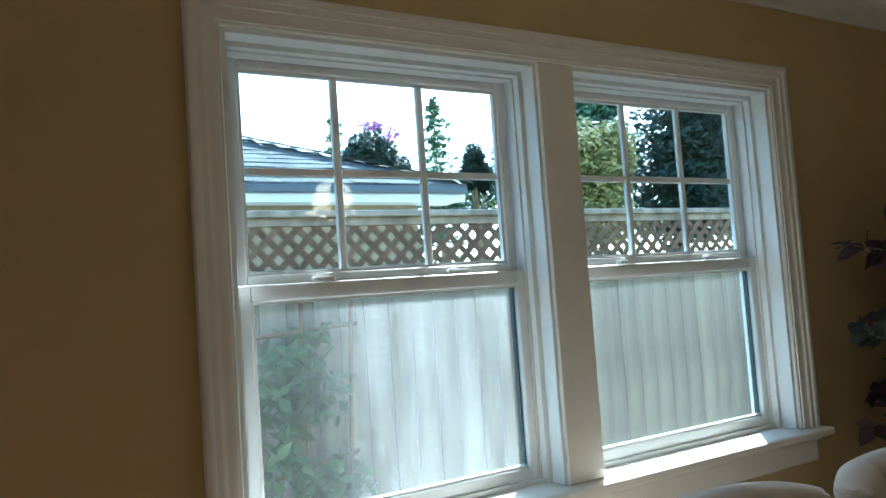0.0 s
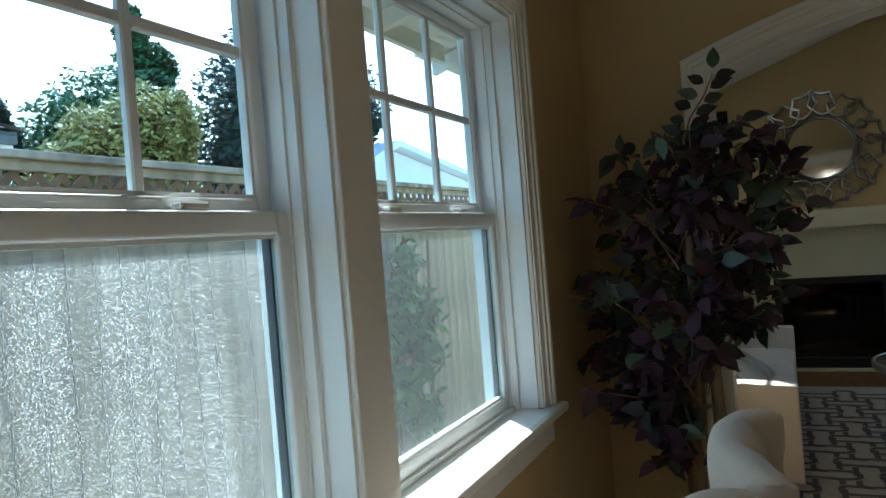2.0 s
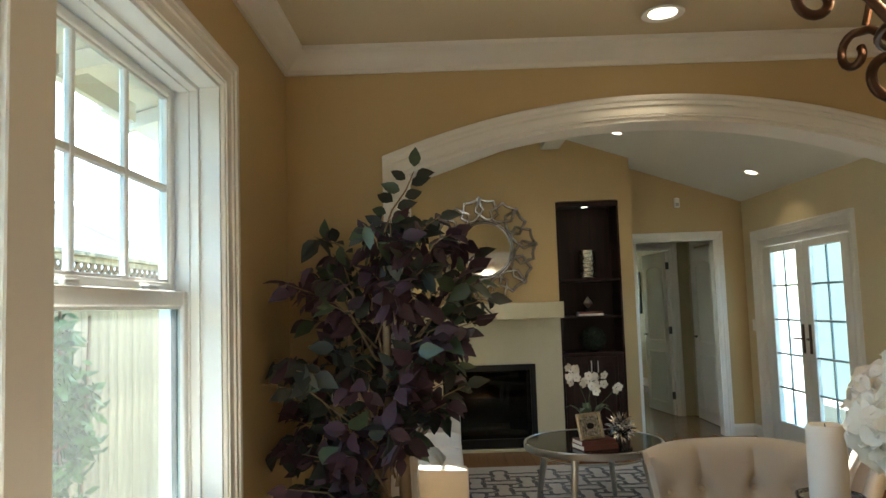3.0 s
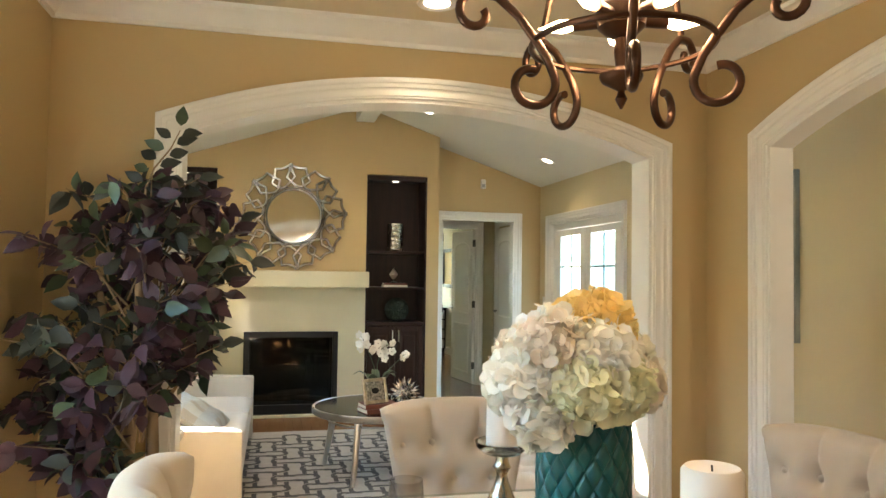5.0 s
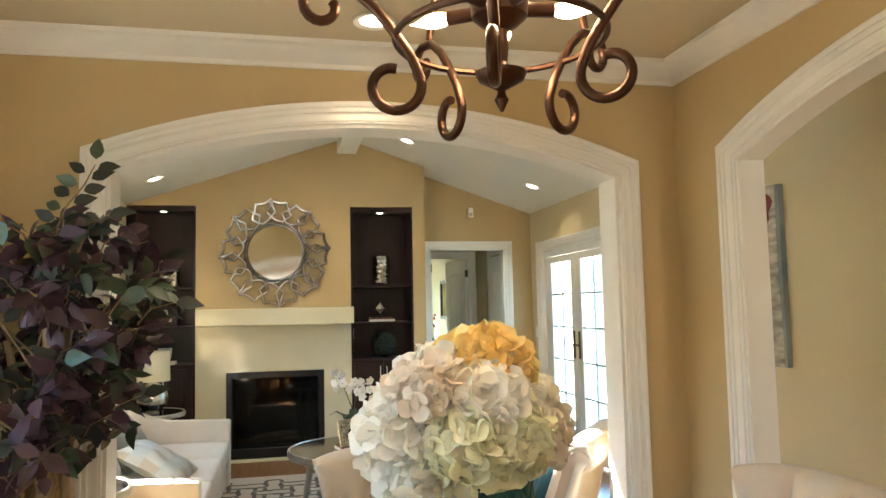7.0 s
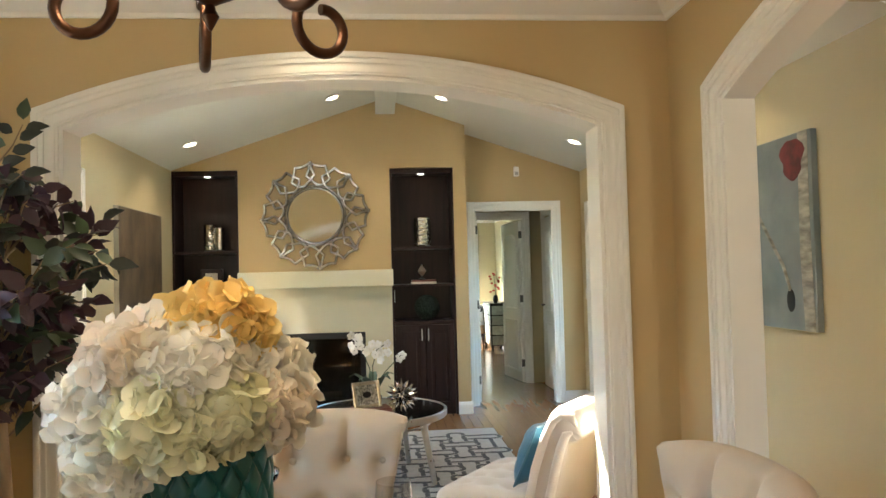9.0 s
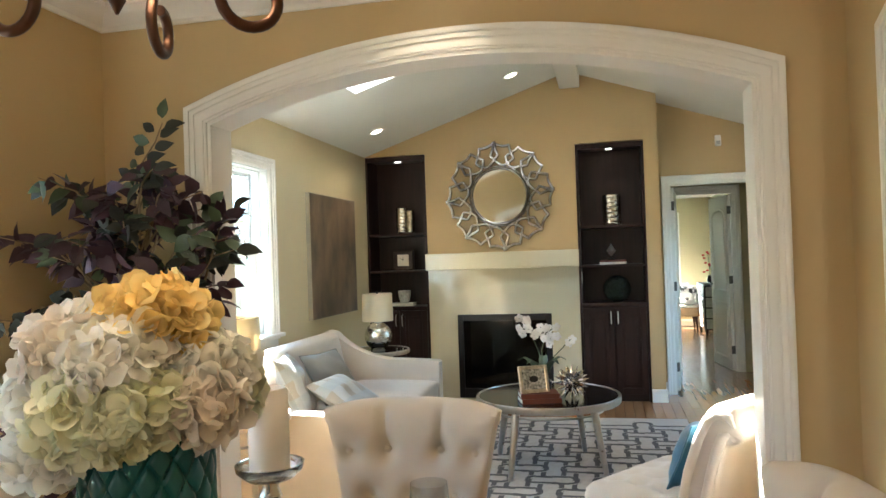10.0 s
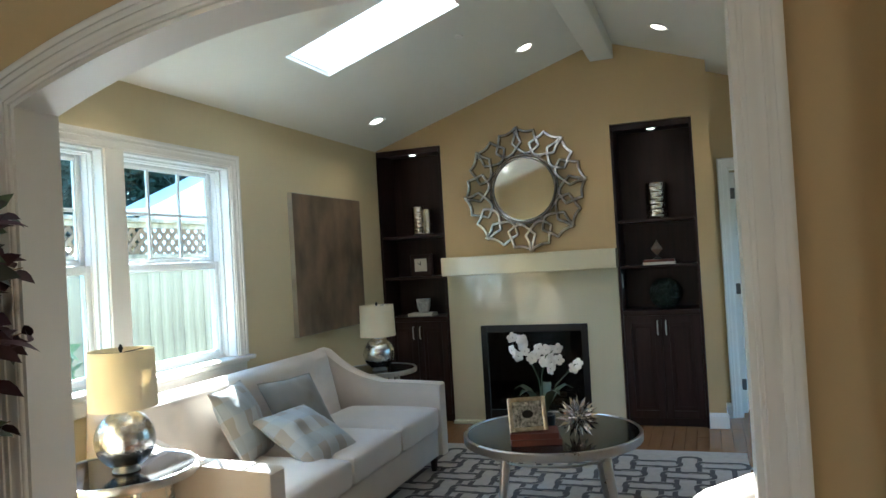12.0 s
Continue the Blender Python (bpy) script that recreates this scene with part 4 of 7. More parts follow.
part("canvas", box(-0.72, 0.74, 0.001, 0.035, 0, 1.0, 0.002), CANVAS2, p2)
bm = bmesh.new()
prism(bm, [(-0.705, 0.0), (-0.62, 0.0), (-0.60, 0.4), (-0.615, 1.0), (-0.695, 1.0), (-0.69, 0.55)], lambda u, v, w: (u, w, v), 0.0355, 0.038)
part("birch_trunk", bm, BIRCH, p2, "pale birch trunk")
bm = bmesh.new()
prism(bm, [(-0.56 + 0.10 * (1 + .2 * math.sin(5 * a)) * math.cos(a), 0.88 + 0.105 * (1 + .15 * math.sin(3 * a)) * math.sin(a)) for a in (2 * math.pi * k / 26 for k in range(26))], lambda u, v, w: (u, w, v), 0.0355, 0.039)
part("poppy", bm, POPPY, p2, "dark red poppy")
bm = bmesh.new()
prism(bm, [(-0.50 + 0.035 * math.cos(a), 0.15 + 0.06 * math.sin(a)) for a in (2 * math.pi * k / 18 for k in range(18))], lambda u, v, w: (u, w, v), 0.0355, 0.038)
part("seed_pod", bm, BLACK, p2)
bm = bmesh.new()
tube(bm, [(-0.50, 0.036, 0.20), (-0.44, 0.036, 0.33), (-0.30, 0.036, 0.50), (-0.22, 0.036, 0.60)], 0.010, 5)
part("stem", bm, BIRCH, p2)


# ---------------------------------------------------------------- sofa, tables and lamps
def sofa():
    s = thing("sofa", (5.43, 1.75, 0), "off-white upholstered sofa with swooping arms", "sofa")
    L, front, back = 1.06, -0.52, 0.43
    bm = bmesh.new()
    bx(bm, -L + 0.11, L - 0.11, front + 0.03, back - 0.02, 0.12, 0.30, 0.01, 2)
    part("base", bm, SOFA, s, "", True)
    # side panels with a swept top line
    prof = [(front, 0.12), (back, 0.12), (back + 0.03, 0.50), (back + 0.02, 0.82), (back - 0.03, 0.845), (back - 0.09, 0.83), (back - 0.16, 0.76), (back - 0.25, 0.685), (back - 0.37, 0.635), (back - 0.52, 0.612), (back - 0.75, 0.605), (front + 0.012, 0.60), (front, 0.588)]
    for sgn in (-1, 1):
        bm = bmesh.new()
        prism(bm, prof, lambda u, v, w: (w, u, v), min(sgn * L, sgn * (L - 0.115)), max(sgn * L, sgn * (L - 0.115)))
        bmesh.ops.bevel(bm, geom=[e for e in bm.edges if abs(e.verts[0].co.x - e.verts[1].co.x) < 1e-5], offset=0.014, segments=2, affect="EDGES", profile=0.5)
        part("arm", bm, SOFA, s, "", True)
    btn = [(-0.75 + 0.3 * i, t) for i in range(6) for t in (0.45, 0.75)]
    bm = bmesh.new()
    cushion(bm, lambda t: L - 0.117, 0.28, 0.84, 0.15, btn, [], 60, 16, 0.13, 0.015)
    bmesh.ops.translate(bm, verts=bm.verts, vec=(0, back - 0.20, 0))
    part("backrest", bm, SOFA, s, "button tufted backrest", True)
    bm = bmesh.new()
    bx(bm, -L + 0.11, L - 0.11, back - 0.10, back + 0.025, 0.12, 0.80, 0.012, 2)
    part("back_frame", bm, SOFA, s)
    w = (2 * (L - 0.117)) / 3
    for k in range(3):
        part("seat_cushion", pad(-L + 0.117 + k * w + 0.003, -L + 0.117 + (k + 1) * w - 0.003, front + 0.005, back - 0.27, 0.30, 0.455, 0.035, 0.02), SOFA, s, "", True)
    for x in (-L + 0.09, L - 0.09):
        for y in (front + 0.08, back - 0.06):
            bm = bmesh.new()
            tube(bm, [(x, y, 0.0), (x, y, 0.121)], 0.028, 8, (0.7, 1))
            part("leg", bm, ESPRESSO, s)
    return s


sofa()
throw_pillow("throw_pillow", (5.05, 1.84, 0.635), 0.42, SILKB, "blue-grey striped silk throw pillow on sofa", -26, 14)
throw_pillow("throw_pillow", (5.50, 1.78, 0.615), 0.40, SILKG, "plain grey-green silk throw pillow on sofa", -34, -16)
throw_pillow("throw_pillow", (5.20, 1.55, 0.545), 0.44, SILKB, "blue-grey striped silk throw pillow slumped forward", -62, -8)


def round_table(name, place, R, H, label, rim, legr):
    t = thing(name, place, label, "table", "round metal tables")
    part("rim", lathe(bmesh.new(), [(R - 0.02, H - rim), (R - 0.004, H - rim), (R, H - rim + 0.006), (R, H - 0.004), (R - 0.004, H), (R - 0.016, H), (R - 0.02, H - 0.008)], 64), NICKEL, t, "", True)
    part("top", lathe(bmesh.new(), [(R - 0.0205, H - 0.016), (R - 0.0205, H - 0.004), (0.001, H - 0.004)], 64), DARKGLASS, t, "black glass top")
    for k in range(4):
        a = math.pi / 4 + k * math.pi / 2 + 0.25
        bm = bmesh.new()
        p0 = Vector(((R - 0.05) * math.cos(a), (R - 0.05) * math.sin(a), 0))
        p1 = Vector(((R - 0.13) * math.cos(a), (R - 0.13) * math.sin(a), H - rim + 0.002))
        tube(bm, [p0, p0.lerp(p1, 0.5), p1], legr, 12, (0.72, 0.9, 1.1))
        part("leg", bm, NICKEL, t, "", True)
    bm = bmesh.new()
    rr = R - 0.115
    tube(bm, [(rr * math.cos(q), rr * math.sin(q), H * 0.80) for q in (2 * math.pi * k / 48 for k in range(49))], 0.007, 7)
    part("ring_stretcher", bm, NICKEL, t, "", True)
    return t


round_table("coffee_table", (5.68, 0.335, 0.012), 0.475, 0.47, "round coffee table, black glass top, silver legs", 0.045, 0.024)
round_table("side_table", (4.17, 1.80, 0.0), 0.30, 0.65, "round side table, black glass top, silver legs", 0.035, 0.017)
round_table("side_table", (6.86, 1.90, 0.0), 0.29, 0.63, "round side table, black glass top, silver legs", 0.035, 0.017)


def table_lamp(place, label):
    t = thing("table_lamp", place, label, "lamp", "table lamps")
    part("foot", lathe(bmesh.new(), [(0.06, 0), (0.062, 0.006), (0.055, 0.014), (0.03, 0.02)], 28), NICKEL, t, "", True)
    prof = [(0.04, 0.016)] + [(0.132 * math.sin(a), 0.142 - 0.132 * math.cos(a)) for a in (0.32 + 2.5 * k / 22 for k in range(23))]
    part("globe", lathe(bmesh.new(), prof, 40), CHROME, t, "mottled mercury glass globe", True)
    part("neck", lathe(bmesh.new(), [(0.035, 0.262), (0.036, 0.272), (0.016, 0.278), (0.014, 0.30), (0.008, 0.31), (0.007, 0.42)], 20), NICKEL, t, "", True)
    part("shade", lathe(bmesh.new(), [(0.150, 0.285), (0.143, 0.545), (0.140, 0.545), (0.147, 0.285)], 44, ring=True), SHADE, t, "cream linen drum shade", True)
    bm = bmesh.new()
    for q in range(3):
        a = q * 2.094
        tube(bm, [(0, 0, 0.53), (0.142 * math.cos(a), 0.142 * math.sin(a), 0.535)], 0.003, 5)
    part("spider", bm, BLACK, t)
    part("finial", lathe(bmesh.new(), [(0.006, 0.42), (0.006, 0.54), (0.012, 0.55), (0.004, 0.57)], 12), BLACK, t, "", True)
    t.scale = (0.89, 0.89, 0.90)


table_lamp((4.15, 1.76, 0.648), "table lamp, mercury glass globe, cream drum shade")
table_lamp((6.77, 1.85, 0.628), "table lamp, mercury glass globe, cream drum shade")

# things on the coffee table
CT = 0.48
book((5.44, 0.37, CT), 0.17, 0.25, 0.03, BOOKR, 18, "russet hardback book lying on coffee table")
book((5.44, 0.375, CT + 0.031), 0.16, 0.24, 0.028, BOOKR, 14, "russet hardback book on another book")
fr = thing("picture_frame", (5.40, 0.39, CT + 0.061), "small silver-gilt photo frame leaning on books", "picture frame", rz=27)
fr.matrix_world = fr.matrix_world @ pose(0, 0, 0, 0, 14, 0)
bm = bmesh.new()
W, H, b = 0.098, 0.17, 0.022
for a in ((-W, -W + b, 0, H), (W - b, W, 0, H), (-W + b, W - b, 0, b), (-W + b, W - b, H - b, H)):
    bx(bm, -0.009, 0.009, a[0], a[1], a[2], a[3], 0.004)
part("frame", bm, mat("champagne_metal", (0.62, 0.54, 0.40), 0.35, 0.8, var=0.2, scale=40), fr)
part("mat", box(-0.002, 0.0, -W + b, W - b, b, H - b), mat("patterned_mat", (0.58, 0.56, 0.50), 0.6, var=0.4, scale=60, bump=0.3), fr)
bm = bmesh.new()
prism(bm, [(0.03 * math.cos(a), 0.085 + 0.02 * math.sin(a)) for a in (2 * math.pi * k / 16 for k in range(16))], lambda u, v, w: (w, u, v), -0.004, -0.0022)
part("motif", bm, BLACK, fr)
bm = bmesh.new()
tube(bm, [(0.008, 0, 0.12), (0.062, 0, 0.003)], 0.006, 4)
part("strut", bm, BLACK, fr)
spiky_ball((5.55, 0.17, CT), 0.115, 0.105, "chrome spiky ball ornament on coffee table")


def orchid(place):
    t = thing("potted_orchid", place, "white orchid spray in small dark pot", "plant")
    part("pot", lathe(bmesh.new(), [(0.045, 0), (0.055, 0.02), (0.06, 0.10), (0.05, 0.10), (0.045, 0.08)], 20), BLACK, t, "", True)
    rnd = random.Random(5)
    for k in range(5):
        a = k * 1.3
        bm = bmesh.new()
        pts = [Vector((0, 0, 0.09)) + Vector((0.17 * q * math.cos(a), 0.17 * q * math.sin(a), 0.16 * math.sin(q * 2.1))) for q in (0, 0.25, 0.5, 0.75, 1)]
        side = Vector((-math.sin(a), math.cos(a), 0))
        wd = (0.012, 0.028, 0.03, 0.022, 0.002)
        vs = [[bm.verts.new(p - side * w), bm.verts.new(p + Vector((0, 0, -0.005))), bm.verts.new(p + side * w)] for p, w in zip(pts, wd)]
        for a0, b0 in zip(vs, vs[1:]):
            for q in (0, 1):
                bm.faces.new((a0[q], a0[q + 1], b0[q + 1], b0[q]))
        part("leaf", bm, LEAFG, t, "", True)
    stems = [[(0, 0, 0.09), (0.02, 0.02, 0.28), (0.0, 0.08, 0.44), (-0.03, 0.12, 0.50)], [(0, 0, 0.09), (0.0, 0.0, 0.30), (-0.01, -0.03, 0.41), (-0.02, -0.09, 0.45)], [(0, 0, 0.09), (-0.02, -0.08, 0.26), (-0.03, -0.19, 0.37)]]
    for st in stems:
        bm = bmesh.new()
        tube(bm, st, 0.0035, 5)
        part("stem", bm, LEAFG, t)
    spots = []
    for st in stems[:2]:
        a, b = Vector(st[-2]), Vector(st[-1])
        for k in range(8):
            q = k / 7
            spots.append(a.lerp(b, q * 1.0) + Vector((rnd.uniform(-0.03, 0.03), rnd.uniform(-0.03, 0.03), rnd.uniform(-0.07, 0.05))))
    spots += [Vector((-0.03, -0.20, 0.37)), Vector((-0.03, -0.18, 0.35)), Vector((-0.02, 0.02, 0.42)), Vector((-0.03, -0.02, 0.38)), Vector((-0.03, 0.04, 0.40)), Vector((-0.03, 0.0, 0.45))]
    for c in spots:
        bm = bmesh.new()
        n = Vector((-1, rnd.uniform(-0.7, 0.7), rnd.uniform(-0.4, 0.3))).normalized()
        s = n.orthogonal().normalized()
        u = n.cross(s)
        r0 = rnd.uniform(0, 6)
        for q in range(5):
            a = r0 + q * 2 * math.pi / 5
            d = s * math.cos(a) + u * math.sin(a)
            e = n.cross(d)
            L = 0.031
            v = [bm.verts.new(c + d * x * L + e * y * L + n * z * L) for x, y, z in ((0.05, 0, 0.1), (0.5, -0.50, 0.12), (0.95, -0.28, -0.05), (1.03, 0.18, -0.08), (0.6, 0.52, 0.12))]
            bm.faces.new(v)
        part("flower", bm, PETALW, t)
    return t


orchid((5.62, 0.36, CT))

# ---------------------------------------------------------------- rug with linked chain pattern
rug = thing("area_rug", (5.45, 0.42, 0.0), "ivory wool rug with charcoal chain-link pattern", "rug")
RX, RY = 1.66, 1.10
part("rug_field", box(-RX, RX, -RY, RY, 0.0005, 0.010, 0.004), RUGC, rug)


def link_outline(cx, cy, hx, hy, r):
    """Points round a rounded rectangle, close together on the straight sides too."""
    out = []
    for qx, qy, a0, ex, ey in ((hx - r, hy - r, 0, -1, 0), (-hx + r, hy - r, 90, 0, -1), (-hx + r, -hy + r, 180, 1, 0), (hx - r, -hy + r, 270, 0, 1)):
        for k in range(6):
            a = radians(a0 + 18 * k)
            out.append((cx + qx + r * math.cos(a), cy + qy + r * math.sin(a)))
        run = 2 * ((hx - r) * abs(ex) + (hy - r) * abs(ey))
        x, y = out[-1]
        out += [(x + ex * run * k / 6, y + ey * run * k / 6) for k in range(1, 6)]
    return out


def link_band(bm, cx, cy, hx, hy, r, w, z0, z1, keep=None):
    """A flat rounded rectangular ring, or those stretches of it that keep names."""
    o, i = link_outline(cx, cy, hx, hy, r), link_outline(cx, cy, hx - w, hy - w, max(0.006, r - w))
    n = len(o)
    for k in range(n):
        j = (k + 1) % n
        if keep and not keep((o[k][0] + o[j][0]) / 2 - cx, (o[k][1] + o[j][1]) / 2 - cy):
            continue
        a, b, c, d = (bm.verts.new((*p, z1)) for p in (o[k], o[j], i[j], i[k]))
        e, f, g, h = (bm.verts.new((*p, z0)) for p in (o[k], o[j], i[j], i[k]))
        for q in ((a, b, c, d), (e, f, b, a), (d, c, g, h)):
            bm.faces.new(q)


PX, PY = 0.235, 0.205
HL, HT = (0.196, 0.080), (0.078, 0.168)      # half sizes of the long and the cross links
BAND = 0.031


# where a cross link lies over its neighbours: every second crossing
OVER = (lambda x, y: x > 0.04 and -0.125 < y < -0.012, lambda x, y: y > 0.11 and x > 0.008,
        lambda x, y: x < -0.04 and 0.012 < y < 0.125, lambda x, y: y < -0.11 and x < -0.008)
nx, ny = int(2 * RX / PX) - 1, int(2 * RY / PY) - 1
for i in range(nx + 1):
    for j in range(ny + 1):
        cx = -RX + 0.16 + i * PX
        cy = -RY + 0.16 + j * PY
        if abs(cx) > RX - 0.13 or abs(cy) > RY - 0.13:
            continue
        bm = bmesh.new()
        if (i + j) % 2:
            link_band(bm, cx, cy, HL[0], HL[1], 0.062, BAND, 0.0095, 0.0122)
            part("chain_link", bm, RUGD, rug)
        else:
            link_band(bm, cx, cy, HT[0], HT[1], 0.060, BAND, 0.0095, 0.0116)
            for over in OVER:
                link_band(bm, cx, cy, HT[0], HT[1], 0.060, BAND, 0.0095, 0.0134, over)
            part("chain_link", bm, RUGD, rug)
            for over in OVER:
                bm = bmesh.new()
                link_band(bm, cx, cy, HT[0] + 0.010, HT[1] + 0.010, 0.070, BAND + 0.020, 0.0095, 0.0128, over)
                part("link_border", bm, RUGC, rug)


# ---------------------------------------------------------------- slipper chair beside the arch
def smooth_loop(pts, per=5):
    """A closed Catmull-Rom curve through the points."""
    out, n = [], len(pts)
    for i in range(n):
        p0, p1, p2, p3 = (Vector((*pts[(i + d) % n], 0)) for d in (-1, 0, 1, 2))
        for k in range(per):
            t = k / per
            q = 0.5 * (2 * p1 + (p2 - p0) * t + (2 * p0 - 5 * p1 + 4 * p2 - p3) * t * t + (3 * p1 - p0 - 3 * p2 + p3) * t ** 3)
            out.append((q.x, q.y))
    return out


def slipper_chair():
    c = thing("slipper_chair", (4.20, -0.34, 0.0), "off-white tufted slipper chair with rolled back", "chair", rz=-37)
    W = 0.31
    seat = smooth_loop([(-0.24, 0.25), (0.0, 0.235), (0.20, 0.235), (0.27, 0.27), (0.285, 0.33), (0.255, 0.385), (0.18, 0.41), (0.05, 0.42), (-0.10, 0.415), (-0.23, 0.40), (-0.25, 0.32)])
    back = smooth_loop([(-0.27, 0.24), (-0.20, 0.25), (-0.19, 0.40), (-0.225, 0.54), (-0.275, 0.68), (-0.315, 0.775), (-0.37, 0.82), (-0.435, 0.815), (-0.475, 0.77), (-0.475, 0.71), (-0.44, 0.675), (-0.40, 0.655), (-0.37, 0.56), (-0.33, 0.40)])
    for nm, prof in (("seat", seat), ("backrest", back)):
        bm = bmesh.new()
        N = 40
        n = len(prof)
        inw = []
        for q in range(n):                   # inward direction of the outline
            a, b = Vector(prof[q - 1]), Vector(prof[(q + 1) % n])
            d = (b - a).normalized()
            inw.append(Vector((-d.y, d.x)))
        area2 = sum(prof[q][0] * prof[(q + 1) % n][1] - prof[(q + 1) % n][0] * prof[q][1] for q in range(n))
        sg = 1 if area2 > 0 else -1
        rings = []
        for k in range(N + 1):
            s = 2 * k / N - 1
            e = max(0.0, (abs(s) - 0.86) / 0.14)
            off = 0.030 * (1 - math.sqrt(max(0.0, 1 - e * e)))
            row = []
            for q, p in enumerate(prof):
                pleat = 0.004 * e * math.sin(q * 2.1)
                o = off + pleat
                row.append(bm.verts.new((s * W, p[0] + sg * inw[q].x * o, p[1] + sg * inw[q].y * o)))
            rings.append(row)
        for a, b in zip(rings, rings[1:]):
            for q in range(n):
                bm.faces.new((a[q], a[(q + 1) % n], b[(q + 1) % n], b[q]))
        bm.faces.new(rings[0])
        bm.faces.new(rings[-1][::-1])
        btn = [Vector((sx, -0.07 + 0.12 * r, 0.42)) for r in range(3) for sx in (-0.2, -0.07, 0.07, 0.2)] if nm == "seat" else [Vector((sx, -0.215 - 0.045 * r, 0.5 + 0.12 * r)) for r in range(3) for sx in (-0.2, -0.07, 0.07, 0.2)]
        for v in bm.verts:
            for q in btn:
                d = (v.co - q).length
                if d < 0.12:
                    v.co += (Vector((0, 0, -0.032)) if nm == "seat" else Vector((0, -0.028, 0))) * math.exp(-(d / 0.035) ** 2)
        part(nm, bm, SOFA, c, "button tufted", True)
        for q in btn:
            bm = bmesh.new()
            bmesh.ops.create_icosphere(bm, subdivisions=2, radius=0.010, matrix=Matrix.Translation(q + (Vector((0, 0, -0.028)) if nm == "seat" else Vector((0, -0.024, 0)))))
            part("button", bm, SOFA, c)
    for sgn in (-1, 1):                     # two padded welts up the side of the back and round its roll
        for line in (((-0.225, 0.27), (-0.215, 0.40), (-0.248, 0.54), (-0.298, 0.68), (-0.338, 0.757), (-0.38, 0.785), (-0.425, 0.775), (-0.445, 0.74)), ((-0.285, 0.27), (-0.305, 0.40), (-0.345, 0.56), (-0.372, 0.65), (-0.395, 0.70), (-0.425, 0.715))):
            bm = bmesh.new()
            tube(bm, [(sgn * (W - 0.002), y, z) for y, z in line], 0.020, 10, (0.7,) + (1,) * (len(line) - 2) + (0.4,))
            part("side_roll", bm, SOFA, c, "", True)
    for x in (-W + 0.06, W - 0.06):
        for y, q in ((0.19, 0.02), (-0.24, -0.05)):
            bm = bmesh.new()
            tube(bm, [(x, y + q, 0.0), (x, y, 0.255)], 0.024, 8, (0.6, 1))
            part("leg", bm, ESPRESSO, c)


slipper_chair()
throw_pillow("throw_pillow", (4.03, -0.42, 0.565), 0.30, TEALC, "teal velvet throw pillow on slipper chair", 24, -37)

# ---------------------------------------------------------------- dining room
TC = (1.70, 0.50)


def dining_table():
    t = thing("dining_table", (TC[0], TC[1], 0), "rectangular clear glass dining table on dark base", "table")
    part("tabletop", box(-0.80, 0.92, -0.47, 0.47, 0.748, 0.760, 0.004, 2), TABLEGLASS, t, "clear glass top")
    for x in (-0.45, 0.45):
        part("pedestal", box(x - 0.06, x + 0.06, -0.22, 0.22, 0.03, 0.735, 0.01, 2), ESPRESSO, t)
        part("foot", box(x - 0.10, x + 0.10, -0.30, 0.30, 0.0, 0.03, 0.006), ESPRESSO, t)
        part("cap", box(x - 0.08, x + 0.08, -0.26, 0.26, 0.735, 0.747, 0.003), ESPRESSO, t)
    part("stretcher", box(-0.39, 0.39, -0.04, 0.04, 0.25, 0.33, 0.008), ESPRESSO, t)


dining_table()


def dining_chair(name, place, rz, label):
    """Faces -y before the turn; the back stands at y = +0.25."""
    c = thing(name, place, label, "chair", "chairs round the table", rz=rz)

    def w(t):
        return 0.200 + 0.058 * max(0.0, (t - 0.48) / 0.52) ** 1.15 + 0.012 * max(0.0, 1 - t / 0.3)
    dim = [(-0.34, 0.77), (0.34, 0.77), (-0.80, 0.77), (0.80, 0.77), (0, 0.57), (-0.58, 0.57), (0.58, 0.57), (-0.30, 0.36), (0.30, 0.36)]
    sm = [(-0.34, 0.77, 1.0), (0.34, 0.77, 1.0), (-0.30, 0.0, 0.36), (0.30, 0.0, 0.36)]
    bm = bmesh.new()
    cushion(bm, w, 0.40, 1.0, 0.10, dim, sm, 60, 48, 0.06, 0.02)
    for v in bm.verts:                       # wings curve forward
        k = abs(v.co.x) / 0.27
        v.co.y += 0.22 - 0.085 * k ** 2.2
        if v.co.z > 0.96:
            v.co.z -= 0.025 * k ** 4
    part("backrest", bm, LINEN, c, "button tufted wing back", True)
    for s, t in dim:
        bm = bmesh.new()
        bmesh.ops.create_icosphere(bm, subdivisions=2, radius=0.011, matrix=Matrix.Translation((s * w(t), 0.22 - 0.085 * abs(s * w(t) / 0.27) ** 2.2 - 0.030 + 0.06 * t, 0.40 + 0.6 * t)))
        part("button", bm, LINEN, c)
    part("seat", pad(-0.25, 0.25, -0.28, 0.20, 0.36, 0.49, 0.04, 0.02), LINEN, c, "", True)
    part("seat_rail", box(-0.235, 0.235, -0.26, 0.19, 0.29, 0.365, 0.01), LINEN, c)
    for x in (-0.2, 0.2):
        for y in (-0.23, 0.17):
            bm = bmesh.new()
            tube(bm, [(x, y + (0.05 if y > 0 else 0), 0), (x, y, 0.30)], 0.022, 8, (0.65, 1))
            part("leg", bm, ESPRESSO, c)
    return c


ch = dining_chair("dining_chair", (2.62, 0.485, 0), -90, "beige linen tufted wing-back dining chair at table")
for px, py, rz in ((2.10, 1.09, 3), (1.54, 1.14, -2), (2.13, -0.20, 184)):
    copy_thing(ch, pose(px, py, 0, 0, 0, rz))

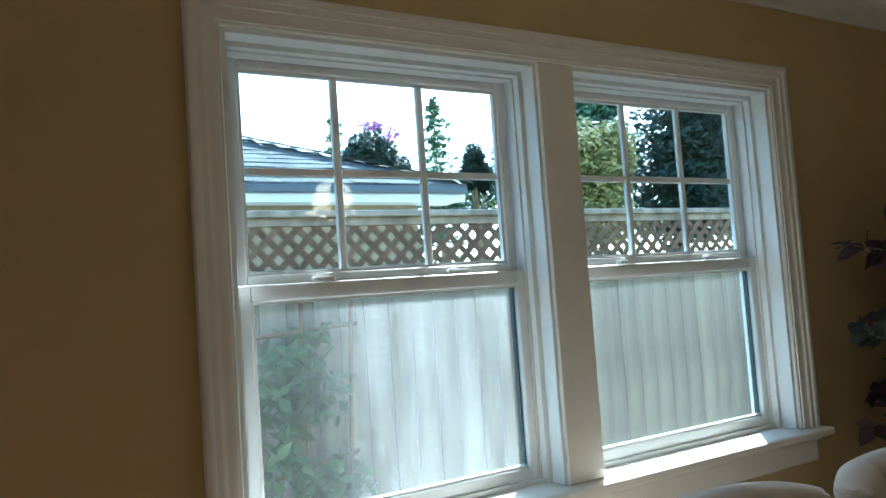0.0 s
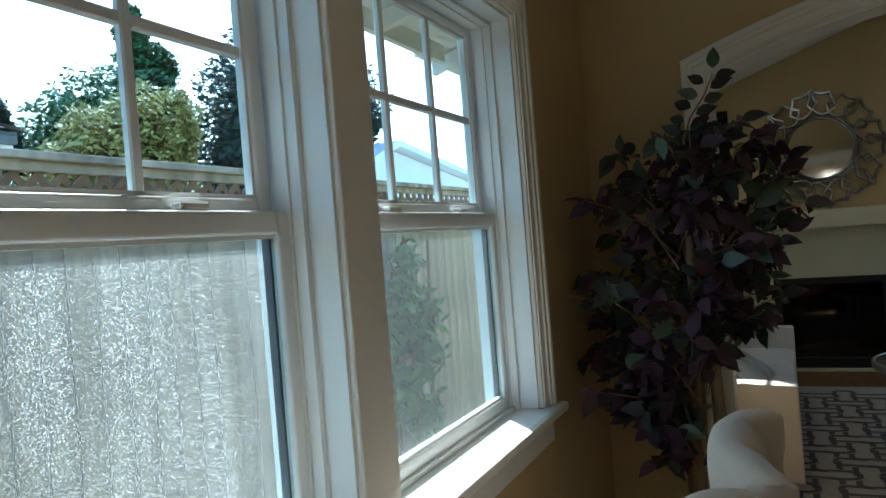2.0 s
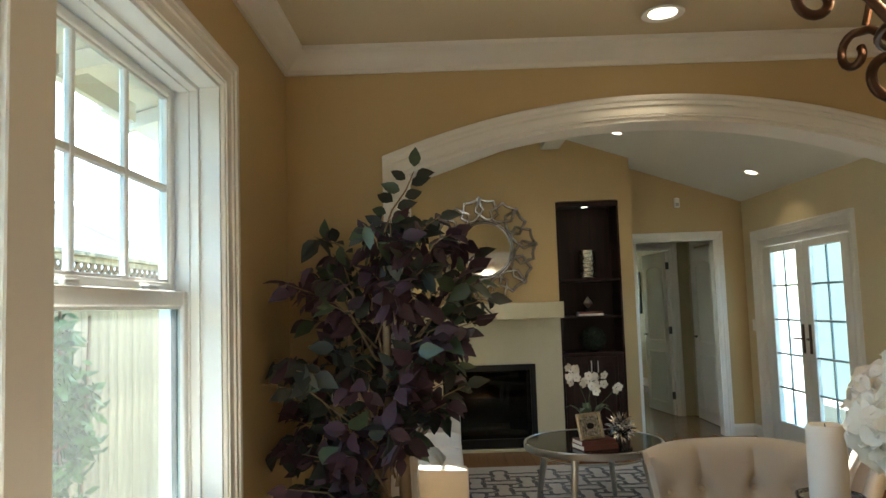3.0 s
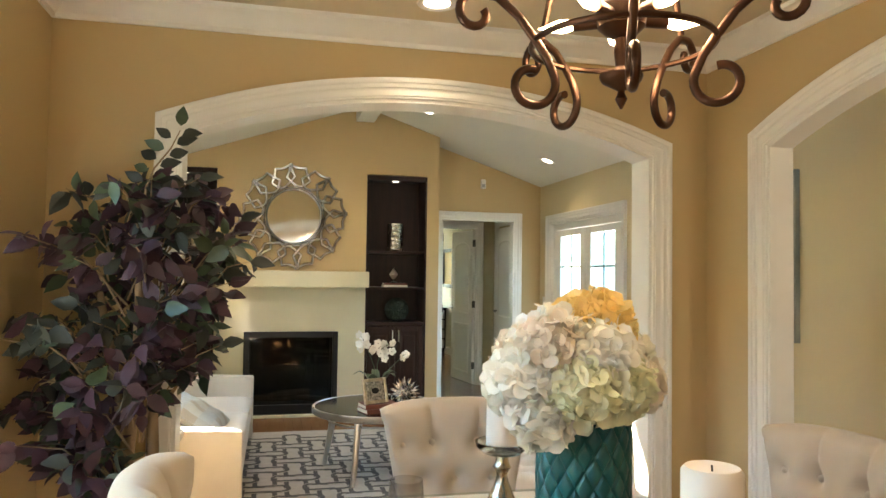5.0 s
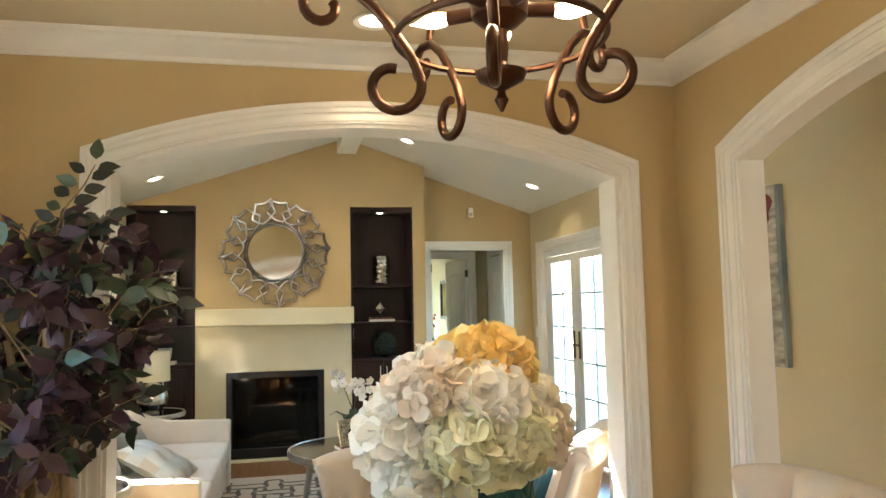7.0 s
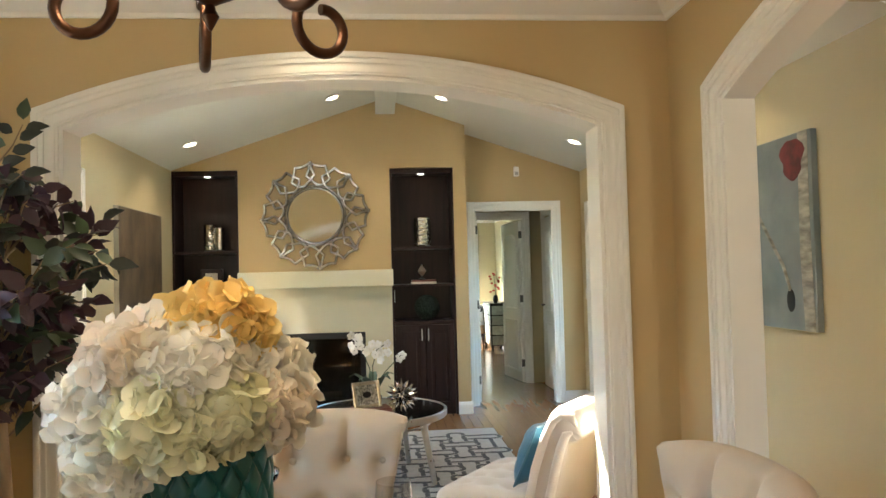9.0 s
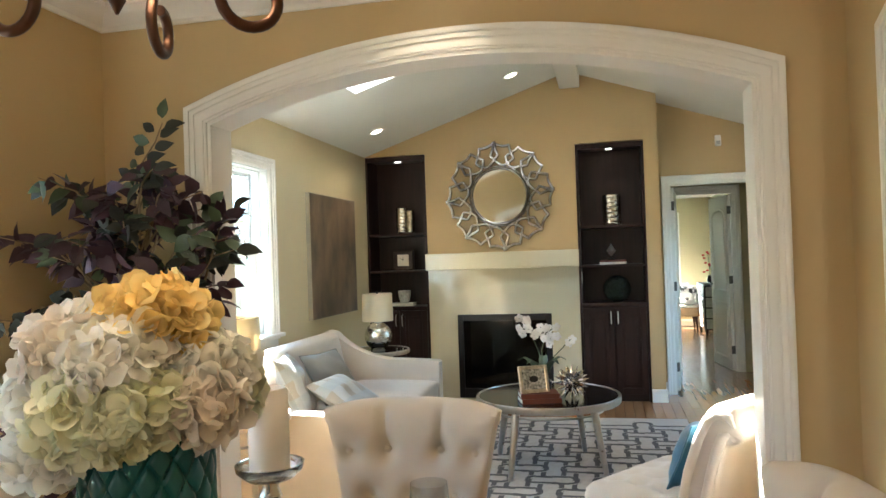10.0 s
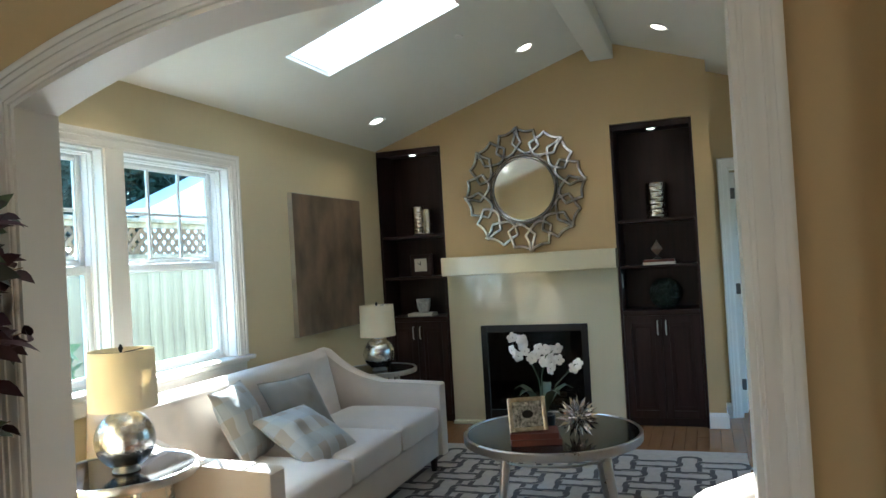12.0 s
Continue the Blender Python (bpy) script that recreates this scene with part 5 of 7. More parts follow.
# vase with hydrangeas
vs = thing("flower_vase", (1.70, 0.535, 0.76), "teal glazed vase with raised diamond lattice", "vase")
VR, VH = 0.0845, 0.440
bm = bmesh.new()
NA, NZ = 224, 110
rings = []
for j in range(NZ + 1):
    z = VH * j / NZ
    base = VR - 0.012 * max(0.0, 1 - z / 0.07) ** 2
    fade = min(1.0, z / 0.012, (VH - z) / 0.008)
    row = []
    for i in range(NA):
        a = 2 * math.pi * i / NA
        p, q = 8 * a + z * 58, 8 * a - z * 58
        h = 0.75 * min(1.0, abs(math.sin(p)) / 0.30) * min(1.0, abs(math.sin(q)) / 0.30) + 0.25 * abs(math.sin(p) * math.sin(q))
        r = base - 0.005 + 0.0075 * h * fade
        row.append(bm.verts.new((r * math.cos(a), r * math.sin(a), z)))
    rings.append(row)
inner = [[bm.verts.new(((VR - 0.013) * math.cos(2 * math.pi * i / NA), (VR - 0.013) * math.sin(2 * math.pi * i / NA), z)) for i in range(NA)] for z in (VH, VH - 0.08)]
for ra, rb in zip(rings, rings[1:] + inner[:1]):
    for i in range(NA):
        bm.faces.new((ra[i], ra[(i + 1) % NA], rb[(i + 1) % NA], rb[i]))
for i in range(NA):
    bm.faces.new((inner[0][i], inner[0][(i + 1) % NA], inner[1][(i + 1) % NA], inner[1][i]))
bm.faces.new(rings[0][::-1])
bm.faces.new(inner[1])
part("body", bm, TEAL, vs, "", True)
part("rim", lathe(bmesh.new(), [(VR - 0.013, VH - 0.004), (VR - 0.013, VH + 0.004), (VR - 0.008, VH + 0.007), (VR - 0.003, VH + 0.004), (VR - 0.003, VH - 0.004)], 64, (0, 0, 0), True), TEAL, vs, "", True)


def blossom_cluster(t, name, centre, R, material, n, seed, squash=0.85):
    """A mophead of small four-petalled florets."""
    rnd = random.Random(seed)
    bm = bmesh.new()
    for k in range(n):
        z = 1 - 2 * (k + 0.5) / n
        a = k * 2.39996 + rnd.uniform(-0.2, 0.2)
        d = Vector((math.sqrt(max(0, 1 - z * z)) * math.cos(a), math.sqrt(max(0, 1 - z * z)) * math.sin(a), z))
        c = Vector(centre) + Vector((d.x, d.y, d.z * squash)) * R * rnd.uniform(0.84, 1.04)
        nrm = (d + Vector((rnd.uniform(-.45, .45), rnd.uniform(-.45, .45), rnd.uniform(-.45, .45)))).normalized()
        s = nrm.orthogonal().normalized()
        s = (Matrix.Rotation(rnd.uniform(0, 6.28), 3, nrm) @ s)
        u = nrm.cross(s)
        L = rnd.uniform(0.021, 0.032)
        for q in range(4):
            an = q * math.pi / 2
            e, g = s * math.cos(an) + u * math.sin(an), -s * math.sin(an) + u * math.cos(an)
            cup = rnd.uniform(-0.25, 0.6)
            pv = [bm.verts.new(c + e * x * L + g * y * L + nrm * L * zz) for x, y, zz in
                  ((0.02, 0, 0), (0.25, -0.34, 0.03 + cup * .25), (0.55, -0.53, cup * .6 + 0.05), (0.86, -0.42, cup), (1.02, -0.14, cup * 1.15 - 0.08), (1.0, 0.18, cup * 1.2), (0.82, 0.46, cup - 0.05), (0.52, 0.53, 0.05 + cup * .55), (0.24, 0.34, 0.03 + cup * .25))]
            mid = bm.verts.new(c + e * 0.55 * L + nrm * L * (cup * .3 - 0.08))
            for j in range(9):
                bm.faces.new((pv[j], pv[(j + 1) % 9], mid))
    return part(name, bm, material, t, "", True)


fl = thing("hydrangea_bouquet", (1.70, 0.535, 1.145), "bouquet of white, lime and amber hydrangeas in vase", "flowers")
heads = [((0.0, 0.06, 0.125), 0.088, HYDW), ((-0.02, 0.145, 0.055), 0.075, HYDW), ((0.05, 0.115, 0.09), 0.07, HYDP), ((-0.06, 0.125, -0.012), 0.052, HYDW), ((-0.075, 0.045, 0.045), 0.075, HYDG), ((-0.075, -0.04, 0.05), 0.066, HYDG),
         ((0.02, -0.085, 0.085), 0.075, HYDW), ((-0.02, -0.108, 0.048), 0.058, HYDP), ((0.09, 0.0, 0.07), 0.08, HYDW), ((0.08, 0.07, 0.055), 0.072, HYDW), ((0.07, -0.08, 0.05), 0.065, HYDG),
         ((0.0, -0.035, 0.165), 0.066, HYDY), ((-0.01, 0.012, 0.172), 0.050, HYDY), ((-0.05, 0.10, 0.125), 0.062, HYDP), ((-0.055, 0.0, 0.105), 0.078, HYDW), ((-0.085, 0.005, 0.035), 0.055, HYDG)]
for i, (c, r, mt) in enumerate(heads):
    blossom_cluster(fl, "flower_head", (c[0] * 0.88, c[1] * 0.82 - 0.001, c[2] * 0.92 + 0.040), r * 0.79, mt, int(26500 * r * r), 30 + i)
rnd = random.Random(3)
for k in range(7):
    a = k * 0.9
    bm = bmesh.new()
    tube(bm, [(0.02 * math.cos(a), 0.02 * math.sin(a), -0.30), (0.03 * math.cos(a), 0.03 * math.sin(a), -0.05), (0.06 * math.cos(a), 0.06 * math.sin(a), 0.06)], 0.004, 5)
    part("stem", bm, LEAFG, fl)


def pillar_candle(place, r, h, holder_h, label):
    hd = thing("candle_holder", place, "mercury glass candle holder on glass table", "candle holder", "candle holders")
    prof = [(0.050, 0), (0.052, 0.004), (0.046, 0.02), (0.050, 0.05), (0.047, 0.085), (0.030, 0.13), (0.016, 0.16), (0.013, 0.175), (0.022, 0.19), (0.016, 0.20), (0.014, 0.215)]
    k = holder_h / 0.235
    part("stem", lathe(bmesh.new(), [(a, b * k) for a, b in prof], 28), HAMMER, hd, "", True)
    part("dish", lathe(bmesh.new(), [(0.012, 0.212 * k), (0.045, 0.218 * k), (0.062, 0.232 * k), (0.064, 0.242 * k), (0.060, 0.242 * k), (0.045, 0.226 * k), (0.01, 0.223 * k)], 32), GLASSW, hd, "clear glass dish", True)
    cd = thing("pillar_candle", (place[0], place[1], place[2] + 0.229 * k), label, "candle", "pillar candles")
    part("wax", lathe(bmesh.new(), [(r - 0.004, 0), (r, 0.004), (r, h - 0.006), (r - 0.005, h), (r - 0.012, h - 0.003), (0.004, h - 0.006)], 36), WAX, cd, "", True)
    bm = bmesh.new()
    tube(bm, [(0, 0, h - 0.007), (0.001, 0, h + 0.002)], 0.0013, 5)
    part("wick", bm, BLACK, cd)


pillar_candle((2.10, 0.56, 0.76), 0.0375, 0.155, 0.265, "ivory pillar candle on silver holder")
pillar_candle((1.32, 0.523, 0.76), 0.040, 0.155, 0.265, "ivory pillar candle on silver holder")


def wine_glass(place):
    g = thing("wine_glass", place, "clear stemmed wine glass on the table", "glass", "wine glasses")
    part("foot", lathe(bmesh.new(), [(0.034, 0), (0.034, 0.002), (0.006, 0.006), (0.004, 0.012), (0.0038, 0.085)], 28), GLASSW, g, "", True)
    part("bowl", lathe(bmesh.new(), [(0.004, 0.085), (0.022, 0.096), (0.038, 0.125), (0.041, 0.155), (0.036, 0.215), (0.0352, 0.215), (0.040, 0.155), (0.037, 0.126), (0.021, 0.0975), (0.002, 0.090)], 32), GLASSW, g, "", True)


wine_glass((2.20, 0.28, 0.76))
wine_glass((2.03, 0.80, 0.76))
pm = thing("place_mat", (2.42, 0.52, 0.7605), "white woven place mat on glass table", "place mat")
part("cloth", box(-0.16, 0.16, -0.22, 0.22, 0, 0.004, 0.001), mat("white_cotton", (0.74, 0.71, 0.65), 0.85, var=0.04, bump=0.4, bscale=300), pm)


# ---------------------------------------------------------------- chandelier
def chandelier():
    c = thing("chandelier", (1.62, 0.504, 1.715), "bronze scroll chandelier with lit candle bulbs", "chandelier")
    part("finial", lathe(bmesh.new(), [(0.002, 0), (0.007, 0.010), (0.011, 0.018), (0.007, 0.026), (0.006, 0.032), (0.016, 0.038), (0.034, 0.048), (0.038, 0.056), (0.038, 0.060), (0.016, 0.064), (0.010, 0.075)], 20), BRONZE, c, "", True)
    part("stem", lathe(bmesh.new(), [(0.010, 0.075), (0.013, 0.10), (0.011, 0.125), (0.028, 0.132), (0.042, 0.145), (0.044, 0.165), (0.034, 0.19), (0.014, 0.20), (0.010, 0.42), (0.016, 0.44), (0.010, 0.46), (0.008, 0.755)], 20), BRONZE, c, "", True)
    part("canopy", lathe(bmesh.new(), [(0.012, 0.735), (0.03, 0.738), (0.06, 0.75), (0.062, 0.759), (0.02, 0.759)], 24), BRONZE, c, "", True)
    bm = bmesh.new()
    tube(bm, [(0.158 * math.cos(a), 0.158 * math.sin(a), 0.112) for a in (2 * math.pi * k / 40 for k in range(41))], 0.0055, 7)
    part("hoop", bm, BRONZE, c, "", True)

    def spiral(cx, cz, r0, r1, a0, a1, n):
        return [(cx + (r0 + (r1 - r0) * k / n) * math.cos(a0 + (a1 - a0) * k / n), cz + (r0 + (r1 - r0) * k / n) * math.sin(a0 + (a1 - a0) * k / n)) for k in range(n + 1)]
    pi = math.pi
    for k in range(5):
        a = 2 * pi * k / 5 + 0.27
        ca, sa = math.cos(a), math.sin(a)
        # an S with one curl high outside and one low under the hoop
        s = spiral(0.262, 0.150, 0.014, 0.036, -pi * 1.15, pi * 0.5, 14) + [(0.225, 0.180), (0.188, 0.150), (0.158, 0.112), (0.136, 0.080), (0.124, 0.052)] + spiral(0.162, 0.034, 0.042, 0.026, pi * 0.90, pi * 2.55, 22)
        bm = bmesh.new()
        tube(bm, [(r * ca, r * sa, z) for r, z in s], 0.0078, 10)
        part("scroll_arm", bm, BRONZE, c, "", True)
        # long bow from the upper collar to the arm
        s = [(0.012, 0.45), (0.06, 0.47), (0.12, 0.43), (0.17, 0.35), (0.21, 0.26), (0.235, 0.19)]
        bm = bmesh.new()
        tube(bm, [(r * ca, r * sa, z) for r, z in s], 0.0065, 8)
        part("bow", bm, BRONZE, c, "", True)
        d = Vector((math.cos(a + pi / 5), math.sin(a + pi / 5), 0.03)).normalized()
        p = Vector((0, 0, 0.158))
        bm = bmesh.new()
        tube(bm, [p + d * 0.036, p + d * 0.085], 0.0115, 12)
        so = part("socket", bm, BRONZE, c, "", True)
        bm = bmesh.new()
        q0 = p + d * 0.085
        tube(bm, [q0, q0 + d * 0.010, q0 + d * 0.025, q0 + d * 0.04, q0 + d * 0.055, q0 + d * 0.068], 0.0125, 12, (0.6, 0.9, 1.0, 0.75, 0.3, 0.05))
        part("bulb", bm, BULB, so, "lit candle bulb", True)
    return c


chandelier()


# ---------------------------------------------------------------- ficus
def leaf_mesh(bm, c, d, nrm, L):
    """A pointed leaf folded along its midrib."""
    side = d.cross(nrm).normalized()
    row = ((0.0, 0.0), (0.18, 0.22), (0.42, 0.30), (0.70, 0.20), (1.0, 0.0))
    mid = [bm.verts.new(c + d * L * t - nrm * L * 0.22 * t * t) for t, w in row]
    for sg in (-1, 1):
        out = [mid[0]] + [bm.verts.new(c + d * L * t + side * sg * L * w + nrm * L * (0.07 - 0.22 * t * t)) for t, w in row[1:-1]] + [mid[-1]]
        for k in range(len(row) - 1):
            vs = [mid[k], mid[k + 1], out[k + 1], out[k]]
            vs = [v for i, v in enumerate(vs) if v not in vs[:i]]
            if len(vs) > 2:
                bm.faces.new(vs if sg > 0 else vs[::-1])


def ficus():
    t = thing("ficus_tree", (3.03, 1.50, 0), "artificial ficus tree with dark green and purple leaves", "plant")
    part("pot", lathe(bmesh.new(), [(0.13, 0), (0.15, 0.01), (0.175, 0.26), (0.185, 0.28), (0.185, 0.30), (0.165, 0.30), (0.16, 0.26)], 32), ESPRESSO, t, "", True)
    part("soil", lathe(bmesh.new(), [(0.159, 0.24), (0.150, 0.262), (0.001, 0.268)], 24), MOSS, t)
    rnd = random.Random(11)
    trunks = [[(0.02, 0.0, 0.26), (0.05, -0.03, 0.7), (0.01, -0.02, 1.05), (0.03, -0.02, 1.45)], [(-0.04, 0.03, 0.26), (-0.02, 0.05, 0.7), (-0.03, 0.01, 1.1), (-0.05, 0.02, 1.5)], [(0.0, 0.06, 0.26), (0.05, 0.06, 0.65), (0.06, 0.10, 1.0), (0.02, 0.14, 1.35)]]
    for tr in trunks:
        bm = bmesh.new()
        pts = [Vector(tr[0]).lerp(Vector(tr[1]), 0), *[Vector(p) + Vector((rnd.uniform(-.015, .015), rnd.uniform(-.015, .015), 0)) for p in tr[1:]]]
        tube(bm, pts, 0.022, 9, (1.1, 1.0, 0.8, 0.5))
        part("trunk", bm, BARK, t, "", True)
    lv = {0: bmesh.new(), 1: bmesh.new(), 2: bmesh.new()}
    twigs = []
    # branch tips inside the crown; the crown leans away from both walls
    for k in range(120):
        z = rnd.uniform(0.98, 1.72) if k % 6 else rnd.uniform(0.66, 0.98)
        full = 0.36 * (1 - abs((z - 1.33) / 0.74) ** 2.6) + 0.05
        a = rnd.uniform(0, 2 * math.pi)
        r = full * math.sqrt(rnd.uniform(0.15, 1)) * (0.74 if math.sin(a) < -0.3 else 1.0)
        if z < 1.02:
            a = rnd.uniform(1.5, 2.9)
        tip = Vector((0.02 + r * 1.12 * math.cos(a), 0.03 + r * 1.16 * math.sin(a), z))
        base = Vector(rnd.choice(trunks)[2]).lerp(tip, 0.25)
        base.z = max(0.62, z - 0.18)
        twigs.append((base, tip, rnd.randint(10, 15)))
    twigs += [(Vector((0.03, 0.0, 1.5)), Vector((0.03, 0.0, 1.74)), 9), (Vector((0.05, 0.0, 1.45)), Vector((0.03, -0.10, 1.74)), 10), (Vector((0.1, -0.2, 1.35)), Vector((0.16, -0.28, 1.60)), 11),
              (Vector((0.06, -0.15, 1.3)), Vector((0.10, -0.33, 1.46)), 10), (Vector((0.02, 0.0, 0.6)), Vector((-0.24, -0.06, 0.72)), 9), (Vector((-0.02, 0.02, 0.6)), Vector((-0.22, 0.14, 0.70)), 9)]
    for base, tip, n in twigs:
        for pt in (tip,):
            pt.x, pt.y = min(pt.x, 0.395), min(pt.y, 0.40)
        mid = base.lerp(tip, 0.55) + Vector((0, 0, 0.05))
        bm = bmesh.new()
        tube(bm, [base, mid, tip], 0.0032, 4, (1.4, 1, 0.5))
        part("twig", bm, BARK, t)
        kind = rnd.choices((0, 1, 2), (0.36, 0.55, 0.09))[0]
        for i in range(n):
            q = 0.35 + 0.65 * (i + 1) / n
            c = (base.lerp(mid, q / 0.55) if q < 0.55 else mid.lerp(tip, (q - 0.55) / 0.45))
            d = (tip - mid).normalized()
            out = Vector((rnd.uniform(-1, 1), rnd.uniform(-1, 1), rnd.uniform(-1.0, 0.4)))
            dd = (d * 0.5 + out.normalized()).normalized()
            nr = Vector((rnd.uniform(-1.3, 0.6), rnd.uniform(-1, 1), rnd.uniform(0.1, 1))).normalized()
            if abs(dd.dot(nr)) > 0.9:
                nr = dd.orthogonal()
            nr = (nr - dd * nr.dot(dd)).normalized()
            L = rnd.uniform(0.060, 0.094)
            e = c + dd * L
            if e.x > 0.412 or e.y > 0.42:
                continue
            k2 = kind if rnd.random() < 0.75 else rnd.choice((0, 1, 2))
            leaf_mesh(lv[k2], c + dd * 0.008, dd, nr, L)
    sprig = [Vector(p) for p in ((0.03, 0.02, 1.58), (0.04, 0.02, 1.70), (0.045, -0.005, 1.77), (0.05, -0.055, 1.84), (0.05, -0.085, 1.905))]
    bm = bmesh.new()
    tube(bm, sprig, 0.0034, 5, (1.3, 1.1, 1, 0.8, 0.5))
    part("twig", bm, BARK, t)
    for i in range(13):                      # stalked leaves to both sides of the topmost shoot
        q = 0.7 + 3.3 * i / 12
        a, b = sprig[min(3, int(q))], sprig[min(3, int(q)) + 1]
        c = a.lerp(b, q - min(3, int(q)))
        d = (b - a).normalized()
        out = Vector((rnd.uniform(-0.3, 0.3), -1 if i % 2 else 1, rnd.uniform(-0.1, 0.2)))
        dd = (d * (0.45 if i < 12 else 3) + out).normalized()
        nr = Vector((-1, rnd.uniform(-.3, .3), rnd.uniform(-.1, .5)))
        nr = (nr - dd * nr.dot(dd)).normalized()
        leaf_mesh(lv[0 if i % 4 else 2], c + dd * 0.016, dd, nr, rnd.uniform(0.058, 0.074))
    for k, (mt, lb) in enumerate(((LEAFD, "dark green leaves"), (LEAFP, "dull purple leaves"), (LEAFG, "mid green leaves"))):
        tagged(part("foliage", lv[k], mt, t, lb, True), kind="stuff")


ficus()

# outlets and switch plates of the dining room
ot = thing("wall_outlet", (3.28, -0.865, 0.30), "white wall outlet plate", "outlet")
part("plate", box(-0.035, 0.035, 0.001, 0.007, 0, 0.115, 0.002), WHITE, ot)
for z in (0.03, 0.07):
    part("socket", box(-0.015, 0.015, 0.0071, 0.009, z, z + 0.025, 0.001), WHITE, ot)

# ---------------------------------------------------------------- french doors
LEADING = mat("grey_blue_grid_bar", (0.30, 0.36, 0.38), 0.5, var=0.05, bump=0)


def french_leaf(x0, x1, hinge_left):
    d = thing("french_door", (x0, -1.90, 0.01), "white french door leaf with leaded grid glass, closed", "door", "french doors")
    W, H = x1 - x0, 1.905
    bm = bmesh.new()
    for a in ((0, 0.12, 0, H), (W - 0.12, W, 0, H), (0.12, W - 0.12, 0, 0.22), (0.12, W - 0.12, H - 0.065, H)):
        bx(bm, a[0], a[1], -0.02, 0.02, a[2], a[3], 0.006, 2)
    part("leaf_frame", bm, WHITE, d)
    g = part("pane", box(0.12, W - 0.12, -0.003, 0.003, 0.22, H - 0.065), PANE, d)
    g.visible_shadow = False
    x = W / 2
    part("muntin", box(x - 0.009, x + 0.009, -0.008, 0.008, 0.22, H - 0.065, 0.002), LEADING, d)
    for k in range(1, 5):
        z = 0.22 + (H - 0.285) * k / 5
        part("muntin", box(0.12, W - 0.12, -0.0095, 0.0095, z - 0.009, z + 0.009, 0.002), LEADING, d)
    hx = W - 0.06 if hinge_left else 0.06
    hp = part("handle_plate", box(hx - 0.022, hx + 0.022, 0.021, 0.028, 0.90, 1.16, 0.004), BRONZE, d, "dark bronze lock plate")
    bm = bmesh.new()
    s = -1 if hinge_left else 1
    tube(bm, [(hx, 0.028, 1.03), (hx, 0.06, 1.03), (hx + s * 0.03, 0.066, 1.03), (hx + s * 0.10, 0.066, 1.025)], 0.008, 8)
    part("lever", bm, BRONZE, hp, "", True)
    return d


fm = (FD0 + FD1) / 2
bm = bmesh.new()
sweep(bm, [(FD0, 0), (FD0, FDZ), (FD1, FDZ), (FD1, 0)], [(0, 0), (-0.088, 0), (-0.088, 0.10), (-0.022, 0.10), (-0.022, 0.135), (0, 0.135)], lambda u, v, w: (u, -1.985 + w, v))
structure("door_frame", bm, WHITE, "white painted french door frame", "trim")
french_leaf(FD0 + 0.090, fm - 0.002, True)
french_leaf(fm + 0.002, FD1 - 0.090, False)

# ---------------------------------------------------------------- passage and bedroom beyond the doorway
PASS = mat("straw_wall_paint", (0.50, 0.435, 0.27), 0.62, var=0.02, scale=1.3, bump=0.12, bscale=220)
structure("wall_passage_north", box(8.34, 9.55, -0.66, -0.56, 0, 2.45), PASS, "tan painted passage wall", "wall")
structure("wall_passage_south", box(8.34, 9.60, -1.98, -1.72, 0, 2.45), PASS, "tan painted passage wall", "wall")
structure("ceiling_passage", box(8.34, 15.0, -2.1, 1.2, 2.45, 2.55), CEIL, "pale flat passage ceiling", "ceiling")
bm = bmesh.new()
for a in ((-2.1, -1.50, 0), (-0.72, 1.2, 0), (-1.50, -0.72, 2.05)):
    bx(bm, 9.60, 9.72, a[0], a[1], a[2], 2.45)
structure("wall_bedroom_west", bm, PASS, "tan painted wall with bedroom doorway", "wall")
bm = bmesh.new()
sweep(bm, [(-1.50, 0), (-1.50, 2.05), (-0.72, 2.05), (-0.72, 0)], CASING, lambda u, v, w: (9.60 - w, u, v))
structure("door_trim", bm, WHITE, "white moulded bedroom door casing", "trim")
bm = bmesh.new()
sweep(bm, [(-1.50, 0), (-1.50, 2.05), (-0.72, 2.05), (-0.72, 0)], [(0, 0), (-0.014, 0), (-0.014, 0.12), (0, 0.12)], lambda u, v, w: (9.60 + w, u, v))
structure("door_lining", bm, WHITE, "white painted bedroom doorway lining", "trim")
BW0, BW1 = -1.35, -0.15        # bedroom window
bm = bmesh.new()
for a in ((-2.1, BW0, 0, 2.45), (BW1, 1.2, 0, 2.45), (BW0, BW1, 2.02, 2.45), (BW0, BW1, 0, 0.48)):
    bx(bm, 14.9, 15.0, a[0], a[1], a[2], a[3])
structure("wall_bedroom_east", bm, PASS, "straw painted bedroom wall with tall window", "wall")
bm = bmesh.new()
sweep(bm, [(BW0, 0.48), (BW0, 2.02), (BW1, 2.02), (BW1, 0.48)], CASING, lambda u, v, w: (14.9 - w, u, v), True)
structure("window_trim", bm, WHITE, "white moulded bedroom window casing", "trim")
bw = thing("window_5", (14.94, BW0, 0.48), "white framed bedroom window, sunlit", "window", "", "structure")
bm = bmesh.new()
for a in ((0, 0.05, 0, 1.54), (1.15, 1.20, 0, 1.54), (0.05, 1.15, 0, 0.05), (0.05, 1.15, 1.49, 1.54), (0.05, 1.15, 0.76, 0.80)):
    bx(bm, -0.02, 0.02, a[0], a[1], a[2], a[3], 0.004)
part("window_frame", bm, VINYL, bw)
for z0, z1 in ((0.05, 0.76), (0.80, 1.49)):
    p = part("pane", box(-0.003, 0.003, 0.05, 1.15, z0, z1), PANE, bw)
    p.visible_shadow = False
structure("wall_bedroom_south", box(9.72, 14.9, -2.1, -2.0, 0, 2.45), PASS, "straw painted bedroom wall", "wall")
